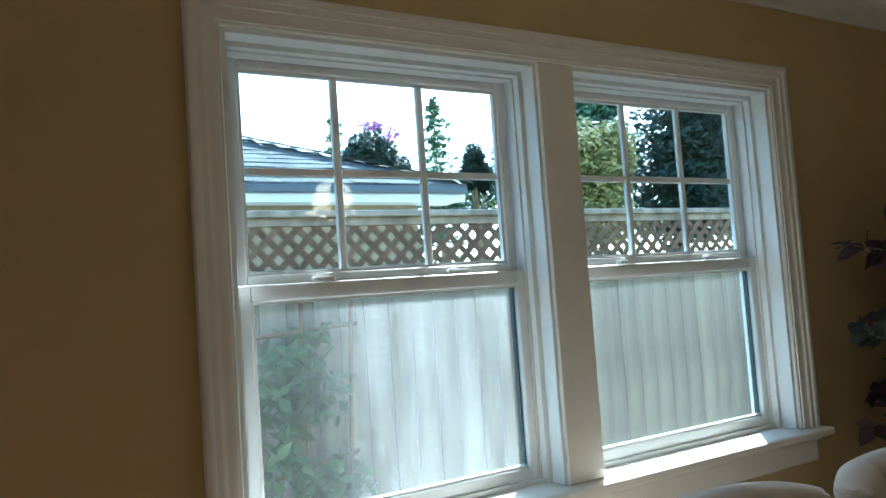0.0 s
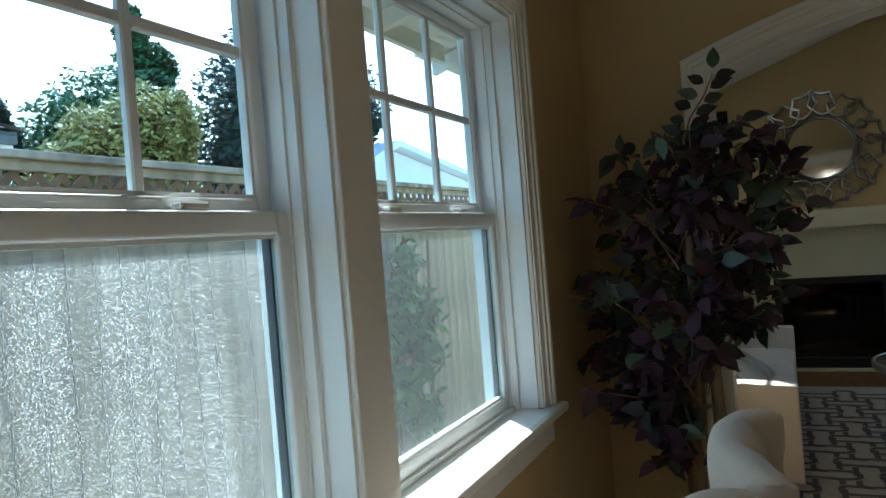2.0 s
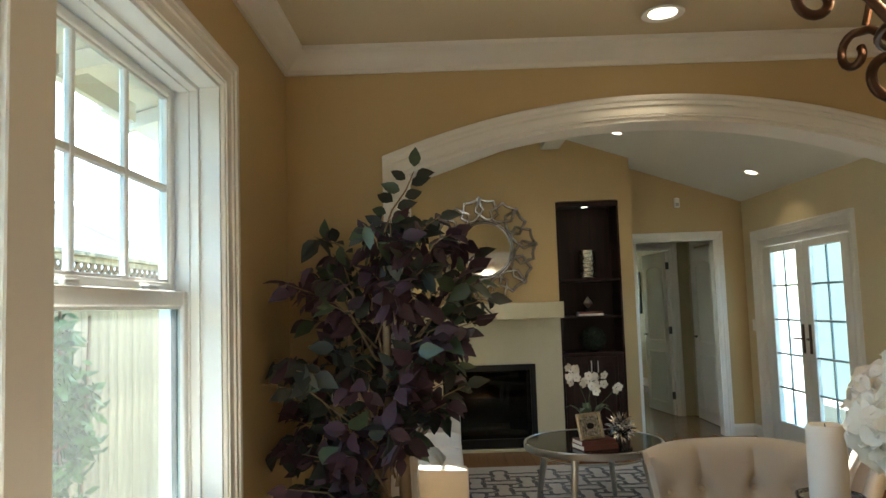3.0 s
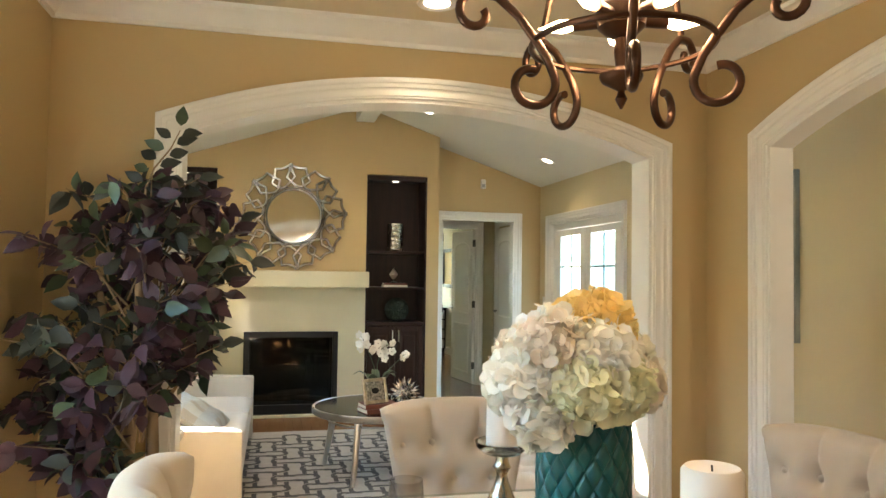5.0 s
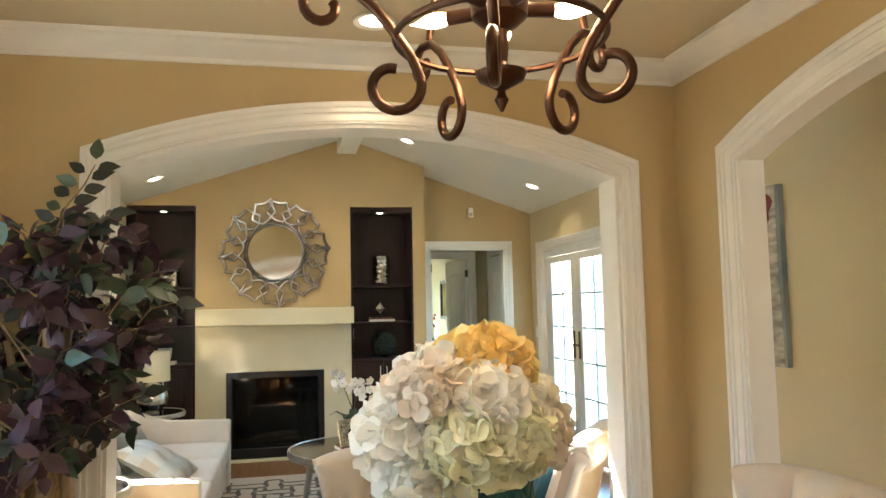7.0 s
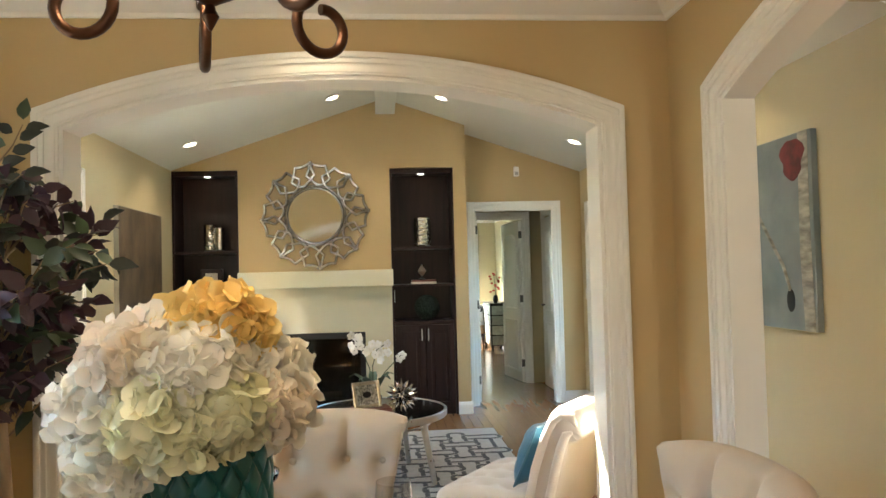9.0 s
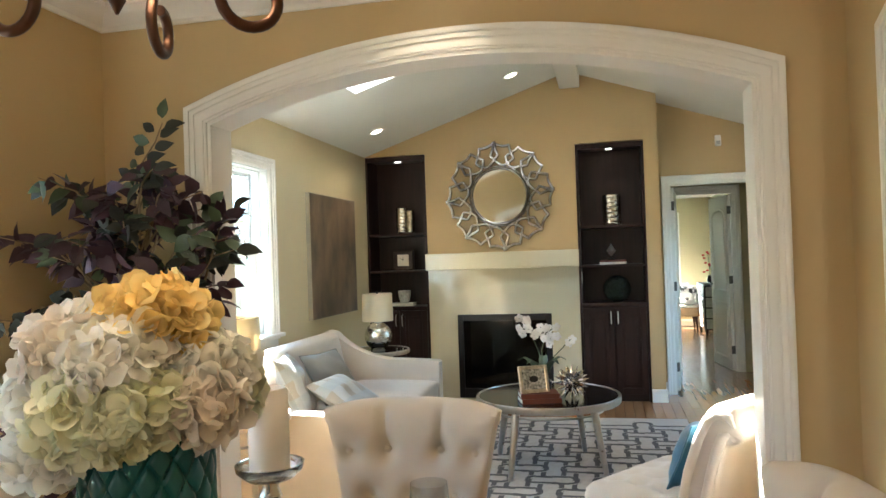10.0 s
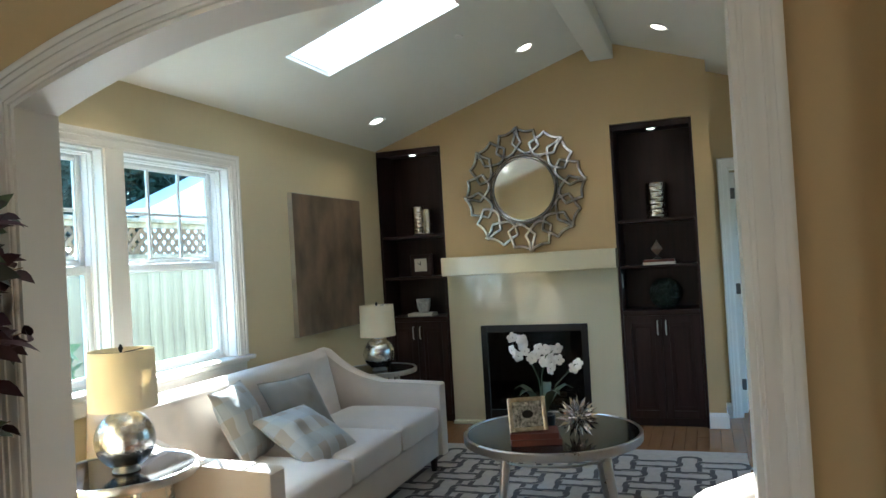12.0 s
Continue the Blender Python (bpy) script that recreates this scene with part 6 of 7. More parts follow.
structure("wall_bedroom_north", box(9.72, 14.9, 1.1, 1.2, 0, 2.45), PASS, "straw painted bedroom wall", "wall")
bm = bmesh.new()
sweep(bm, [(14.9, -2.0), (14.9, 1.1), (9.72, 1.1), (9.72, -2.0)], [(u, 2.355 + v) for u, v in CROWN], lambda u, v, w: (u, v, w), True)
structure("crown_moulding", bm, WHITE, "white bedroom crown moulding", "trim", True)
bm = bmesh.new()
sweep(bm, [(9.72, -2.0), (14.9, -2.0), (14.9, 1.1)], BASE, lambda u, v, w: (u, v, w))
structure("baseboard", bm, WHITE, "white painted bedroom baseboard", "baseboard")


PEWTER = mat("dark_pewter", (0.14, 0.135, 0.13), 0.38, 0.85, var=0.1, scale=20, bump=0.05)


def panel_door(name, place, W, rz, label):
    d = thing(name, place, label, "door", "white panel doors", rz=rz)
    H = 2.02
    part("slab", box(0, W, -0.017, 0.017, 0.008, H, 0.002), WHITE, d)
    for z0, z1, ar in ((0.12, 0.78, 0), (0.90, 1.78, 0.09)):
        for sg in (-1, 1):
            pth = [(0.11, z0), (W - 0.11, z0), (W - 0.11, z1)] + ([(W / 2 + (W / 2 - 0.11) * math.cos(a), z1 + ar * math.sin(a)) for a in (math.pi * k / 8 for k in range(1, 8))] if ar else []) + [(0.11, z1)]
            bm = bmesh.new()
            sweep(bm, pth, [(0, 0), (0, 0.008), (0.012, 0.010), (0.026, 0.004), (0.03, 0)], lambda u, v, w: (u, sg * (0.017 + w), v), True)
            part("panel_moulding", bm, WHITE, d)
    for z in (0.2, 1.0, 1.8):
        part("hinge", box(-0.012, 0.002, -0.02, 0.02, z, z + 0.09, 0.002), PEWTER, d)
    for sg in (-1, 1):
        bm = bmesh.new()
        tube(bm, [(W - 0.06, sg * 0.017, 0.98), (W - 0.06, sg * 0.06, 0.98), (W - 0.16, sg * 0.065, 0.975)], 0.009, 7)
        part("lever", bm, PEWTER, d, "", True)
    return d


panel_door("panel_door", (9.63, -1.462, 0), 0.72, 8, "white arched-panel door standing open to bedroom")
panel_door("panel_door", (8.37, -0.735, 0), 0.80, -7, "white panel door folded open against passage")
bm = bmesh.new()
sweep(bm, [(8.60, 0), (8.60, 2.05), (9.36, 2.05), (9.36, 0)], CASING, lambda u, v, w: (u, -1.72 + w, v))
structure("door_trim", bm, WHITE, "white moulded closet door casing", "trim")
panel_door("panel_door", (8.61, -1.695, 0), 0.74, 0, "white panel closet door, closed")

bn = thing("bedroom_bench", (14.28, -1.22, 0), "tan leather bench with tapered dark legs", "bench")
part("seat", pad(-0.26, 0.26, -0.46, 0.46, 0.24, 0.40, 0.02, 0.01), mat("tan_leather", (0.50, 0.33, 0.16), 0.5), bn, "", True)
part("throw", pad(-0.265, 0.265, -0.40, 0.30, 0.395, 0.44, 0.015, 0.004), bpy.data.materials["white_cotton"], bn, "folded white throw", True)
for x in (-0.20, 0.20):
    for y in (-0.36, 0.36):
        bm = bmesh.new()
        tube(bm, [(x * 1.05, y * 1.04, 0), (x, y, 0.245)], 0.028, 8, (0.5, 1))
        part("leg", bm, ESPRESSO, bn)
INKED = mat("white_cushion_black_print", (0.80, 0.79, 0.76), 0.8, var=0.3, scale=9, colour2=(0.05, 0.05, 0.05), bump=0.2, bscale=200)
INKED.node_tree.nodes["Color Ramp"].color_ramp.elements[0].position = 0.40
INKED.node_tree.nodes["Color Ramp"].color_ramp.elements[1].position = 0.44
throw_pillow("throw_pillow", (14.34, -1.30, 0.62), 0.40, bpy.data.materials["white_cotton"], "white throw pillow on bedroom bench", -14, 82)
throw_pillow("throw_pillow", (14.16, -1.46, 0.60), 0.38, INKED, "white pillow with black print on bedroom bench", -18, 64)
# silver fronts, the window's reflection put into the pale colour
SILVER_REFLECT = mat("silver_with_window_reflection", (0.70, 0.69, 0.66), 0.32, 0.5, var=0.12, scale=20, bump=0.1)
dr = thing("dresser", (13.75, -1.80, 0), "silver mirrored dresser with four drawers", "dresser")
part("carcass", box(-0.42, 0.42, -0.18, 0.17, 0.08, 0.80, 0.006), BLACK, dr)
part("top", box(-0.44, 0.44, -0.19, 0.19, 0.80, 0.83, 0.005), BLACK, dr)
for k in range(4):
    z = 0.10 + 0.175 * k
    dd = part("drawer", box(-0.40, 0.40, 0.171, 0.186, z, z + 0.155, 0.004), SILVER_REFLECT, dr, "silver drawer front, paled for the window's reflection")
    part("end_panel", box(-0.436, -0.421, -0.15, 0.15, z, z + 0.155, 0.004), SILVER_REFLECT, dr)
    for x in (-0.24, 0.24):
        part("knob", lathe(bmesh.new(), [(0.01, 0), (0.014, 0.02)], 10, (x, 0.20, z + 0.07)), NICKEL, dd)
for x in (-0.38, 0.38):
    for y in (-0.14, 0.14):
        part("foot", lathe(bmesh.new(), [(0.02, 0), (0.03, 0.081)], 10, (x, y, 0)), BLACK, dr)
wm = thing("wall_mirror", (13.24, -2.0, 1.20), "dark framed wall mirror above the dresser", "mirror")
bm = bmesh.new()
for a in ((-0.40, -0.34, 0, 0.70), (0.34, 0.40, 0, 0.70), (-0.34, 0.34, 0, 0.06), (-0.34, 0.34, 0.64, 0.70)):
    bx(bm, a[0], a[1], 0.001, 0.035, a[2], a[3], 0.006)
part("frame", bm, BLACK, wm)
part("mirror_glass", box(-0.34, 0.34, 0.005, 0.015, 0.06, 0.64), MIRROR, wm)
rf = thing("red_flowers", (13.42, -1.74, 0.83), "red orchid flowers in small dark vase", "flowers")
part("vase", lathe(bmesh.new(), [(0.03, 0), (0.05, 0.06), (0.03, 0.14), (0.025, 0.14)], 16), BLACK, rf, "", True)
rr = random.Random(8)
for k in range(14):
    c = Vector((rr.uniform(-.08, .08), rr.uniform(-.10, .10), 0.20 + 0.025 * k))
    bm = bmesh.new()
    bmesh.ops.create_icosphere(bm, subdivisions=1, radius=0.03, matrix=Matrix.Translation(c) @ Matrix.Diagonal((1, 0.9, 0.6, 1)))
    part("petal", bm, mat("red_petal", (0.45, 0.02, 0.02), 0.6) if k == 0 else bpy.data.materials["red_petal"], rf)
bm = bmesh.new()
tube(bm, [(0, 0, 0.1), (0.01, 0, 0.3), (0, 0.02, 0.5)], 0.005, 5)
part("stem", bm, LEAFG, rf)

# ---------------------------------------------------------------- outside
# ground made pale so it bounces sunlight onto the fence
GROUND = mat("bounce_garden_ground", (0.46, 0.42, 0.35), 0.95, var=0.2, scale=1.5, bump=0.5, bscale=20)
CEDAR = mat("weathered_cedar", (0.33, 0.295, 0.25), 0.85, var=0.26, scale=5, bump=0.35, bscale=40, stretch=(2.2, 2.2, 0.25), island=0.30)
CEDARB = mat("brown_lattice_cedar", (0.19, 0.125, 0.085), 0.85, var=0.2, scale=8, bump=0.3, bscale=40, island=0.2)
SHINGLE = mat("grey_roof_shingle", (0.15, 0.145, 0.14), 0.95, var=0.25, scale=7, bump=0.5, bscale=40, island=0.35, spec=0.1)
# ochre taken darker to hold the shade below the neighbour's eave
STUCCO = mat("shaded_ochre_stucco", (0.30, 0.24, 0.15), 0.9, var=0.06, scale=6, bump=0.3)
OUTW = mat("white_exterior_paint", (0.74, 0.76, 0.78), 0.6, var=0.04, scale=5, bump=0.1)
FOL1 = mat("garden_foliage", (0.10, 0.19, 0.06), 0.6, var=0.2, scale=10, bump=0, island=0.4)
FOL2 = mat("yellow_green_foliage", (0.36, 0.31, 0.09), 0.6, var=0.2, scale=10, bump=0, island=0.4)
FOL3 = mat("dark_tree_foliage", (0.022, 0.045, 0.025), 0.6, var=0.2, scale=10, bump=0, island=0.4)
PINK = mat("bougainvillea", (0.45, 0.10, 0.38), 0.6, var=0.1, scale=10, bump=0, island=0.2)

bm = bmesh.new()
for a in ((-400, 400, 2.5, 400), (-400, 400, -400, -2.0), (-400, -1.75, -2.0, 2.5), (15.05, 400, -2.0, 2.5)):
    bx(bm, a[0], a[1], a[2], a[3], -0.6, -0.35)
structure("ground", bm, GROUND, "bare garden ground, made pale to bounce light", "ground")
# eaves over the windows
bm = bmesh.new()
prism(bm, [(2.11, 2.42), (2.60, 2.33), (2.60, 2.47), (2.11, 2.56)], lambda u, v, w: (w, u, v), -2.2, 3.6)
prism(bm, [(2.46, 2.40), (2.76, 2.31), (2.76, 2.45), (2.46, 2.54)], lambda u, v, w: (w, u, v), 3.6, 9)
prism(bm, [(2.60, 2.25), (2.63, 2.25), (2.63, 2.50), (2.60, 2.50)], lambda u, v, w: (w, u, v), -2.2, 3.6)
structure("eave", bm, OUTW, "white painted roof eave above windows", "eave")
for k in range(9):
    x = -1.9 + 0.61 * k
    bm = bmesh.new()
    prism(bm, [(2.12, 2.345), (2.595, 2.26), (2.595, 2.327), (2.12, 2.414)], lambda u, v, w: (w, u, v), x, x + 0.045)
    structure("rafter_tail", bm, OUTW, "white painted rafter tail under eave", "eave")

for k in range(8):
    x = 3.75 + 0.61 * k
    bm = bmesh.new()
    prism(bm, [(2.461, 2.33), (2.74, 2.245), (2.74, 2.31), (2.461, 2.395)], lambda u, v, w: (w, u, v), x, x + 0.045)
    structure("rafter_tail", bm, OUTW, "white painted rafter tail under eave", "eave")

# fence: upright boards, rails, lattice and cap
FY, FT, FB = 3.98, 1.925, 1.60
fe = thing("garden_fence", (0, FY, -0.35), "weathered cedar board fence with lattice top", "fence", "", "structure")
rnd = random.Random(2)
bdm = {}
x = -2.6
while x < 13.0:
    wv = rnd.choice((0.138, 0.142, 0.145))
    if wv not in bdm:
        b0 = box(0, wv, 0, 0.018, 0, FB + 0.33, 0.002)
        o = part("board", b0, CEDAR, fe)
        bdm[wv] = o.data
        o.location = (x, rnd.uniform(0, 0.006), 0)
    else:
        o = new("board", bdm[wv])
        o.parent = fe
        o.location = (x, rnd.uniform(0, 0.006), 0)
    x += wv + rnd.uniform(0.001, 0.005)
part("rail", box(-2.6, 13, -0.02, 0.05, FB + 0.33, FB + 0.37, 0.003), CEDAR, fe)
part("cap", box(-2.6, 13, -0.045, 0.06, FT + 0.315, FT + 0.35, 0.004), CEDAR, fe)
part("rail", box(-2.6, 13, -0.012, 0.03, FT + 0.27, FT + 0.315, 0.003), CEDAR, fe)
for k in range(7):
    px = -1.97 + 2.46 * k
    part("post", box(px, px + 0.09, 0.022, 0.11, 0, FT + 0.34, 0.004), CEDARB, fe)
Z0, Z1 = FB + 0.37, FT + 0.27
hh = Z1 - Z0
for sg in (1, -1):
    bm = bmesh.new()
    xx = -2.9
    while xx < 13:
        y0 = 0.004 if sg > 0 else 0.013
        sx = 0.048
        prism(bm, [(xx, Z0), (xx + sx, Z0), (xx + sx + sg * hh, Z1), (xx + sg * hh, Z1)], lambda u, v, w: (u, w, v), y0, y0 + 0.008)
        xx += 0.108
    tagged(part("lattice", bm, CEDARB, fe, "brown diagonal lattice slats"), kind="stuff")


def leafy(bm, centre, rad, n, size, rnd):
    """Many small leaves filling an uneven crown."""
    c0 = Vector(centre)
    for k in range(n):
        d = Vector((rnd.gauss(0, 1), rnd.gauss(0, 1), rnd.gauss(0, 1))).normalized()
        q = rnd.uniform(0.02, 1) ** 0.42
        lump = 1 + 0.35 * noise.noise(d * 2.3 + c0)
        p = c0 + Vector((d.x * rad[0], d.y * rad[1], d.z * rad[2])) * q * lump
        a = Vector((rnd.uniform(-1, 1), rnd.uniform(-1, 1), rnd.uniform(-1, 1))).normalized()
        b = a.orthogonal().normalized()
        s = size * rnd.uniform(0.8, 1.7)
        v = [bm.verts.new(p + a * s * u + b * s * w) for u, w in ((-1, 0), (0, -0.45), (1, 0), (0, 0.45))]
        bm.faces.new(v)


def tree(name, place, h, crowns, material, n, size, label, seed, extra=None):
    t = thing(name, place, label, "tree")
    rnd = random.Random(seed)
    bm = bmesh.new()
    tube(bm, [(0, 0, -0.0), (0.05, 0.02, h * 0.4), (0.0, 0.05, h * 0.8)], 0.05 * h ** 0.7, 8, (1.2, 0.8, 0.3))
    for c, r in crowns:
        tube(bm, [(0.03, 0.02, h * 0.3), Vector((0.03, 0.02, h * 0.3)).lerp(Vector(c), 0.6) + Vector((0, 0, 0.1)), c], 0.022 * h ** 0.6, 6, (1.2, 0.7, 0.25))
    part("trunk", bm, BARK, t)
    bm = bmesh.new()
    for c, r in crowns:
        leafy(bm, c, r, int(n * 2.2), size, rnd)
    tagged(part("crown", bm, material, t), kind="stuff")
    if extra:
        bm = bmesh.new()
        for c, r in extra[1]:
            leafy(bm, c, r, extra[2], size, rnd)
        tagged(part("blossom", bm, extra[0], t), kind="stuff")
    return t


G = -0.35
tree("bougainvillea_tree", (5.15, 11, G), 4.2, [((0, 0, 4.1), (0.42, 0.5, 0.42)), ((-0.2, 0, 3.8), (0.35, 0.5, 0.4)), ((0.3, 0, 3.8), (0.35, 0.5, 0.4))], FOL3, 1500, 0.045, "dark bush with pink bougainvillea blossom", 1,
     (PINK, [((-0.1, -0.3, 4.5), (0.22, 0.2, 0.10)), ((0.25, -0.3, 4.35), (0.16, 0.2, 0.14))], 90))


def conifer(place, h, r, n, label, seed):
    """A slim open conifer: a straight stem with drooping tiers of short twigs."""
    t = thing("conifer_tree", place, label, "tree", "slim conifers")
    rnd = random.Random(seed)
    bm = bmesh.new()
    tube(bm, [(0, 0, 0), (0.02, 0, h * 0.5), (0, 0, h)], 0.07, 7, (1.2, 0.7, 0.12))
    part("trunk", bm, BARK, t)
    bm = bmesh.new()
    for k in range(n):
        q = (k + 0.5) / n
        z = h * (0.42 + 0.58 * q)
        a = k * 2.39996
        L = r * (1.1 - q) ** 0.8 * rnd.uniform(0.5, 1.15)
        for j in range(9):
            c = Vector((L * math.cos(a) * (j + 1) / 9, L * math.sin(a) * (j + 1) / 9, z - 0.18 * L * (j / 9) + rnd.uniform(-0.03, 0.03)))
            leafy(bm, c, (0.09, 0.09, 0.06), 8, 0.05, rnd)
    tagged(part("crown", bm, FOL1, t), kind="stuff")


conifer((6.12, 15, G), 5.85, 0.50, 46, "slim open conifer far behind the roofs", 31)
conifer((8.63, 15, G), 6.35, 1.0, 64, "taller open conifer far behind the roofs", 32)
tree("dark_tree", (9.68, 15, G), 5.3, [((0, 0, 4.95), (0.26, 0.3, 0.38)), ((-0.15, 0, 4.55), (0.28, 0.3, 0.35)), ((0.2, 0, 4.5), (0.26, 0.3, 0.4))], FOL3, 900, 0.05, "dark rounded tree behind neighbouring roof", 3)
tree("hedge_tree", (8.2, 15.4, G), 4.6, [((-0.9, 0, 4.35), (0.6, 0.5, 0.65)), ((0, 0, 4.15), (0.7, 0.5, 0.5)), ((1.0, 0, 3.9), (0.8, 0.5, 0.55)), ((2.1, 0, 4.1), (0.6, 0.5, 0.75)), ((2.9, 0, 4.0), (0.7, 0.5, 0.6))], FOL1, 900, 0.05, "row of green bushes beyond the neighbouring roof", 33)
tree("garden_tree", (12.7, 15.0, G), 6.6, [((0, 0, 5.4), (1.5, 1.3, 1.1)), ((-1.2, 0.1, 4.6), (1.2, 1.1, 1.1)), ((1.2, 0, 5.0), (1.2, 1.1, 1.2)), ((0.9, 0, 6.6), (0.8, 0.7, 0.6)), ((0, -0.1, 3.8), (2.1, 1.1, 1.0)), ((0.5, 0, 7.3), (0.35, 0.4, 0.7))], FOL1, 2600, 0.075, "broad green garden tree behind fence", 4)
tree("yellow_shrub", (10.4, 12.0, G), 4.2, [((-0.9, 0, 3.9), (0.7, 0.6, 0.8)), ((0.1, 0, 4.3), (0.75, 0.6, 0.9)), ((1.0, 0, 4.4), (0.5, 0.4, 0.9)), ((0, 0, 2.9), (1.6, 0.8, 0.8)), ((0.55, 0, 4.2), (0.4, 0.3, 0.9)), ((-1.5, 0, 3.3), (0.6, 0.6, 0.7))], FOL2, 1500, 0.06, "yellow-green shrub rising above fence", 5)
tree("shade_tree", (15.0, 11.7, G), 7.2, [((0, 0, 6.0), (1.8, 1.3, 1.5)), ((-1.5, 0, 5.1), (1.5, 1.2, 1.6)), ((1.8, 0, 5.4), (1.6, 1.2, 1.8)), ((0, 0, 3.9), (2.1, 1.2, 1.3)), ((-1.9, 0, 3.6), (1.2, 1.1, 1.3)), ((0.9, 0, 7.7), (1.5, 1.1, 1.2))], FOL3, 3800, 0.075, "large dark shade tree beyond the fence", 6)
tree("shade_tree", (17.6, 13.0, G), 8.0, [((0, 0, 7.0), (1.8, 1.3, 1.5)), ((-1.5, 0, 6.0), (1.3, 1.1, 1.5)), ((1.6, 0, 6.0), (1.3, 1.1, 1.5)), ((0, 0, 4.8), (2.2, 1.1, 1.3)), ((0.2, 0, 8.4), (1.2, 1.0, 0.9))], FOL3, 3000, 0.075, "large dark shade tree behind the white house", 7)


def climber(place, w, h, material, seed, label):
    t = thing("climbing_plant", place, label, "plant", "climbing plants")
    rnd = random.Random(seed)
    for k, (a, b) in enumerate((((-w * .3, 0, 0), (-w * .5, 0, h)), ((0, 0, 0), (0, 0, h * 1.02)), ((w * .3, 0, 0), (w * .5, 0, h)), ((-w * .5, 0.01, h * .5), (w * .5, 0.01, h * .55)), ((-w * .55, 0.01, h * .88), (w * .55, 0.01, h * .9)))):
        bm = bmesh.new()
        tube(bm, [a, b], 0.012, 5)
        part("trellis_bar", bm, CEDARB, t)
    bm = bmesh.new()
    for k in range(26):
        z = rnd.uniform(0.1, 0.95) * h
        leafy(bm, (rnd.gauss(0, w * 0.25), rnd.uniform(-0.06, 0.02), z), (0.16, 0.10, 0.16), 40, 0.046, rnd)
    tagged(part("foliage", bm, material, t), kind="stuff")


climber((1.50, 3.86, G), 0.55, 1.86, FOL1, 21, "green climber on fan trellis before fence")
climber((5.35, 3.84, G), 0.80, 1.80, FOL1, 22, "green climber on fan trellis before fence")

# neighbouring house and shed
nh = thing("neighbour_house", (0, 0, G), "neighbouring house with grey shingle hip roof", "house")
HX0, HX1, HY = -6.0, 3.95, 6.2
part("wall", box(HX0 + 0.3, HX1 - 0.35, HY + 0.35, HY + 6, 0, 2.66), STUCCO, nh, "ochre stucco wall, eave shade in its colour")
part("fascia", box(HX0, HX1, HY, HY + 0.03, 2.64, 2.75, 0.004), OUTW, nh, "white fascia board")
part("gutter", box(HX0, HX1, HY - 0.06, HY - 0.001, 2.715, 2.785, 0.01), mat("dark_gutter", (0.10, 0.11, 0.12), 0.6), nh)
part("soffit", box(HX0, HX1, HY + 0.03, HY + 0.4, 2.66, 2.69), OUTW, nh)
tt, ex = 0.46, 0.155
for k in range(25):                      # courses of overlapping shingles, hipped at the end
    y0, y1 = HY - 0.05 + ex * k, HY - 0.05 + ex * (k + 1) + 0.03
    z0, z1 = 2.79 + tt * ex * k, 2.79 + tt * ex * (k + 1) + tt * 0.03
    xr = HX1 - ex * k * 1.15
    bm = bmesh.new()
    xx = HX0 + (0.11 if k % 2 else 0)
    while xx < xr:
        e = min(xx + 0.22, xr)
        up = rnd.uniform(0.010, 0.020)
        bm.faces.new([bm.verts.new(p) for p in ((xx, y0, z0 + up), (e, y0, z0 + up), (e, y1, z1 + 0.004), (xx, y1, z1 + 0.004))])
        bm.faces.new([bm.verts.new(p) for p in ((xx, y0, z0 - 0.01), (e, y0, z0 - 0.01), (e, y0, z0 + up), (xx, y0, z0 + up))])
        xx += 0.22
    part("shingle_course", bm, SHINGLE, nh)
for k in range(15):                      # ridge shingles along the hip
    x, y, z = HX1 - 0.276 * k, HY - 0.03 + 0.24 * k, 2.82 + tt * 0.24 * k
    bm = bmesh.new()
    bm.faces.new([bm.verts.new(p) for p in ((x + 0.10, y + 0.02, z), (x - 0.20, y + 0.26, z + 0.11), (x - 0.30, y + 0.10, z + 0.10), (x - 0.02, y - 0.12, z))])
    bmesh.ops.solidify(bm, geom=bm.faces[:], thickness=0.03)
    part("hip_cap", bm, SHINGLE, nh)
bm = bmesh.new()
prism(bm, [(HX1 - 3.6, 2.78), (HX1 - 4.4, 4.5), (HX0, 4.5), (HX0, 2.6)], lambda u, v, w: (u, w, v), HY + 3.7, HY + 3.9)
part("roof", bm, SHINGLE, nh)
# the white wall and edges paint in the glare on this house's roof
wh = thing("white_house", (16.3, 10.0, G), "low-gabled house beyond the fence, white for roof glare", "house")
bm = bmesh.new()
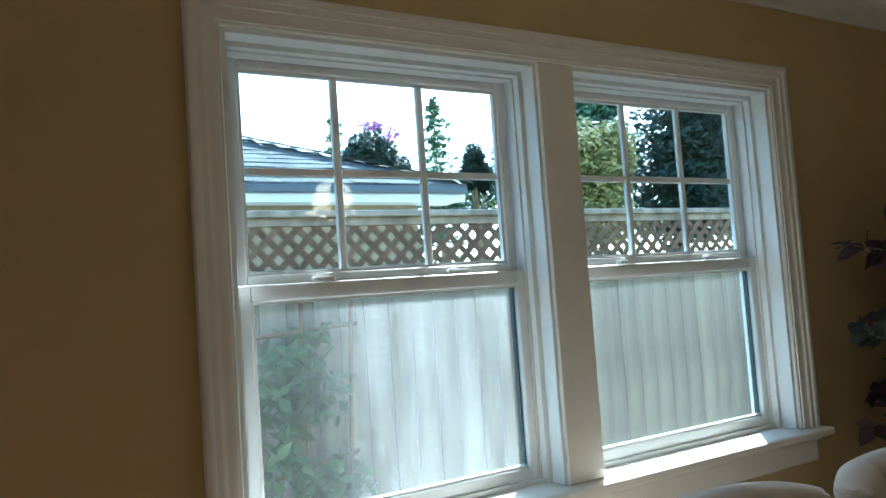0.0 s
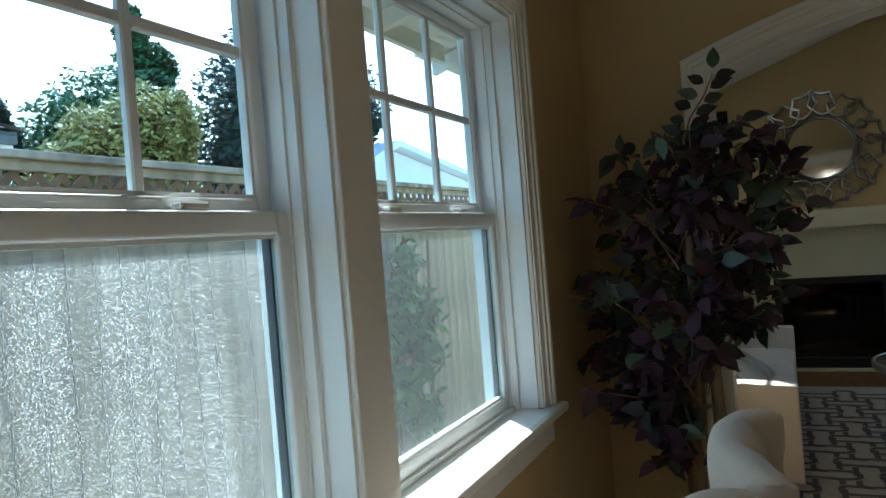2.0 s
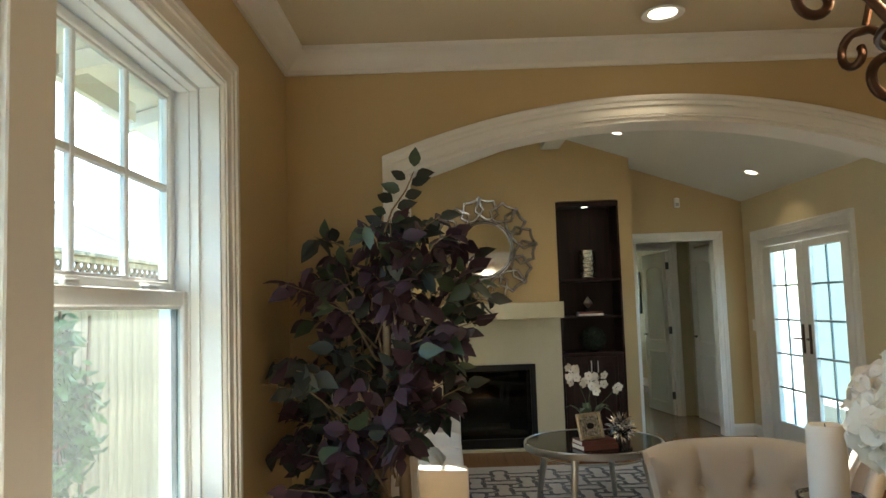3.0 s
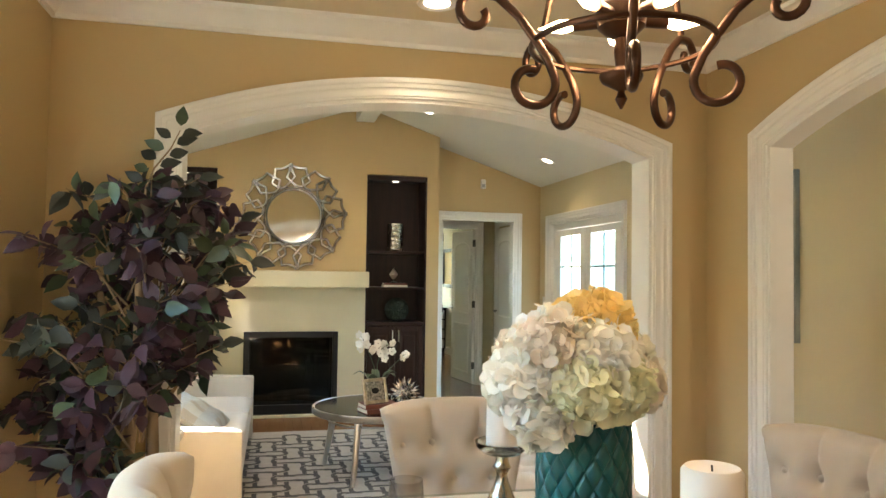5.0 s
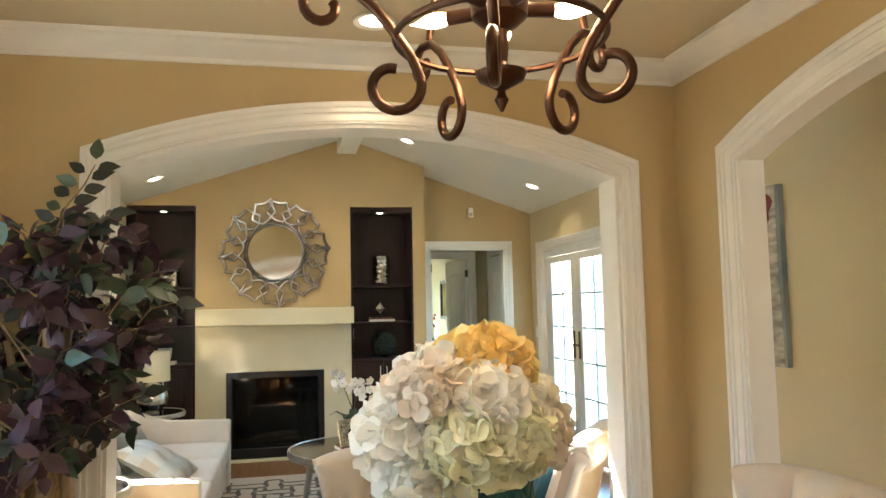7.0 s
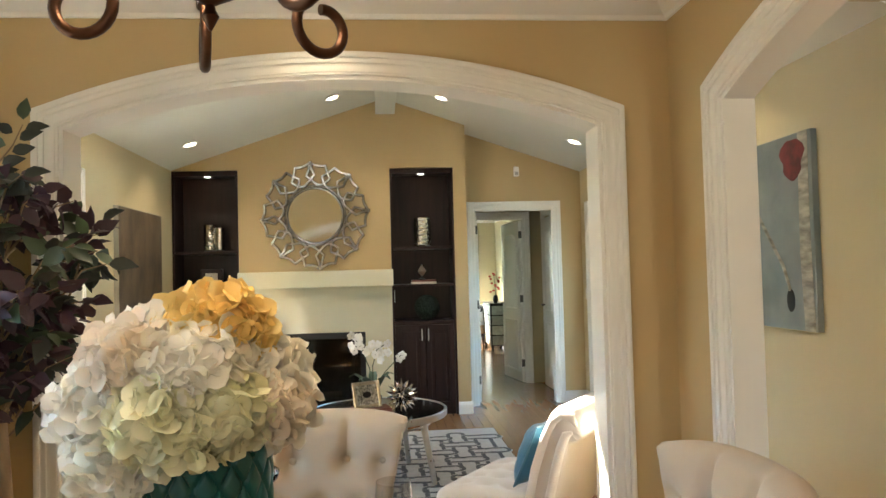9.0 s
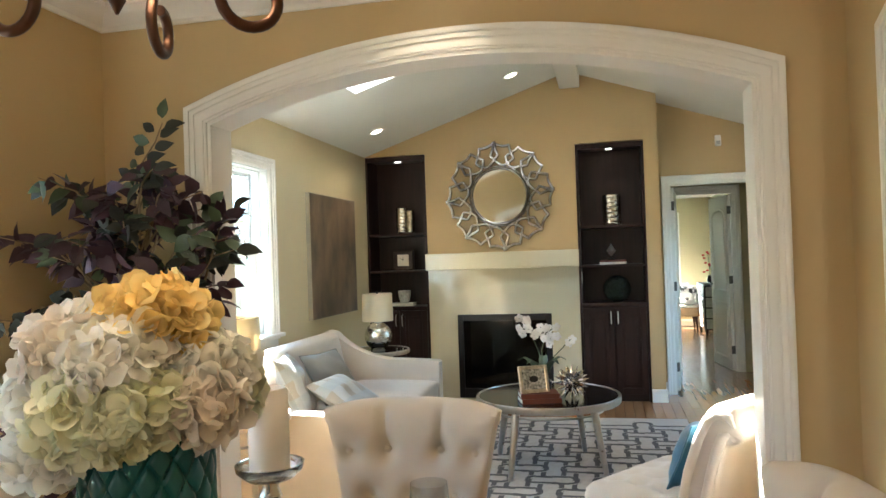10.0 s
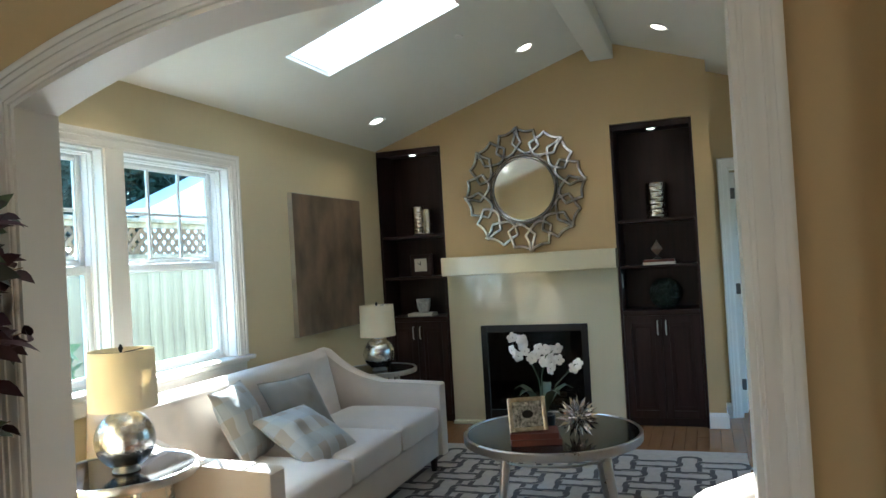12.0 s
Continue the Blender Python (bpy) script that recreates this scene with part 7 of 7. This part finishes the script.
prism(bm, [(-2.6, 0), (6.2, 0), (6.2, 3.45), (0, 4.20), (-2.6, 3.18)], lambda u, v, w: (u, w, v), 0, 0.4)
part("wall", bm, OUTW, wh)
for side, pts in (("left", [(-3.1, 3.0), (0, 4.22), (0, 4.38), (-3.1, 3.14)]), ("right", [(0, 4.22), (6.6, 3.42), (6.6, 3.56), (0, 4.38)])):
    bm = bmesh.new()
    prism(bm, pts, lambda u, v, w: (u, w, v), -0.35, 0.45)
    part("roof", bm, OUTW, wh, "verge board and roof edge, white for glare")

# a garden wall beyond the french doors, coloured dark so the panes don't burn out
structure("garden_wall", box(3, 14, -5.4, -5.2, -0.35, 2.3), mat("grey_green_stucco", (0.06, 0.082, 0.082), 0.9, var=0.1, scale=4, bump=0.3), "dark grey-green garden wall outside french doors", "wall")

# ---------------------------------------------------------------- oak floor boards
def boards():
    root = tagged(new("floor"), "narrow glossy oak strip floor", "floor", "", "structure")
    rnd = random.Random(9)
    meshes = {}
    near, far = 0, bmesh.new()
    W = 0.083
    y = -1.85
    while y < 2.28:
        x = -1.6 + rnd.uniform(-0.9, 0)
        while x < 8.22:
            L = rnd.choice((0.9, 1.2, 1.5))
            a, b = max(x, -1.6), min(x + L, 8.22)
            if b - a > 0.006:
                keep = 6.6 < b and a < 8.3 and y < 0.35 and near < 300
                if keep and a == x and b == x + L:
                    if L not in meshes:
                        o = part("floor_board", box(0, L - 0.002, 0, W - 0.0015, -0.012, 0, 0.0012), OAK, root)
                        meshes[L] = o.data
                    else:
                        o = new("floor_board", meshes[L])
                        o.parent = root
                    o.location = (a, y, 0)
                    near += 1
                else:
                    bx(far, a, b - 0.002, y, min(y + W - 0.0015, 2.28), -0.012, 0)
            x += L
        y += W
    tagged(part("floor_boards", far, OAK, root), kind="stuff")
    bm = bmesh.new()
    y = -2.0
    while y < 1.1:
        bx(bm, 8.221 if -1.72 < y < -0.66 else 9.6, 14.9, y, y + W - 0.0015, -0.0118, 0.0)
        y += W
    tagged(part("floor_boards", bm, OAK, root), kind="stuff")


boards()
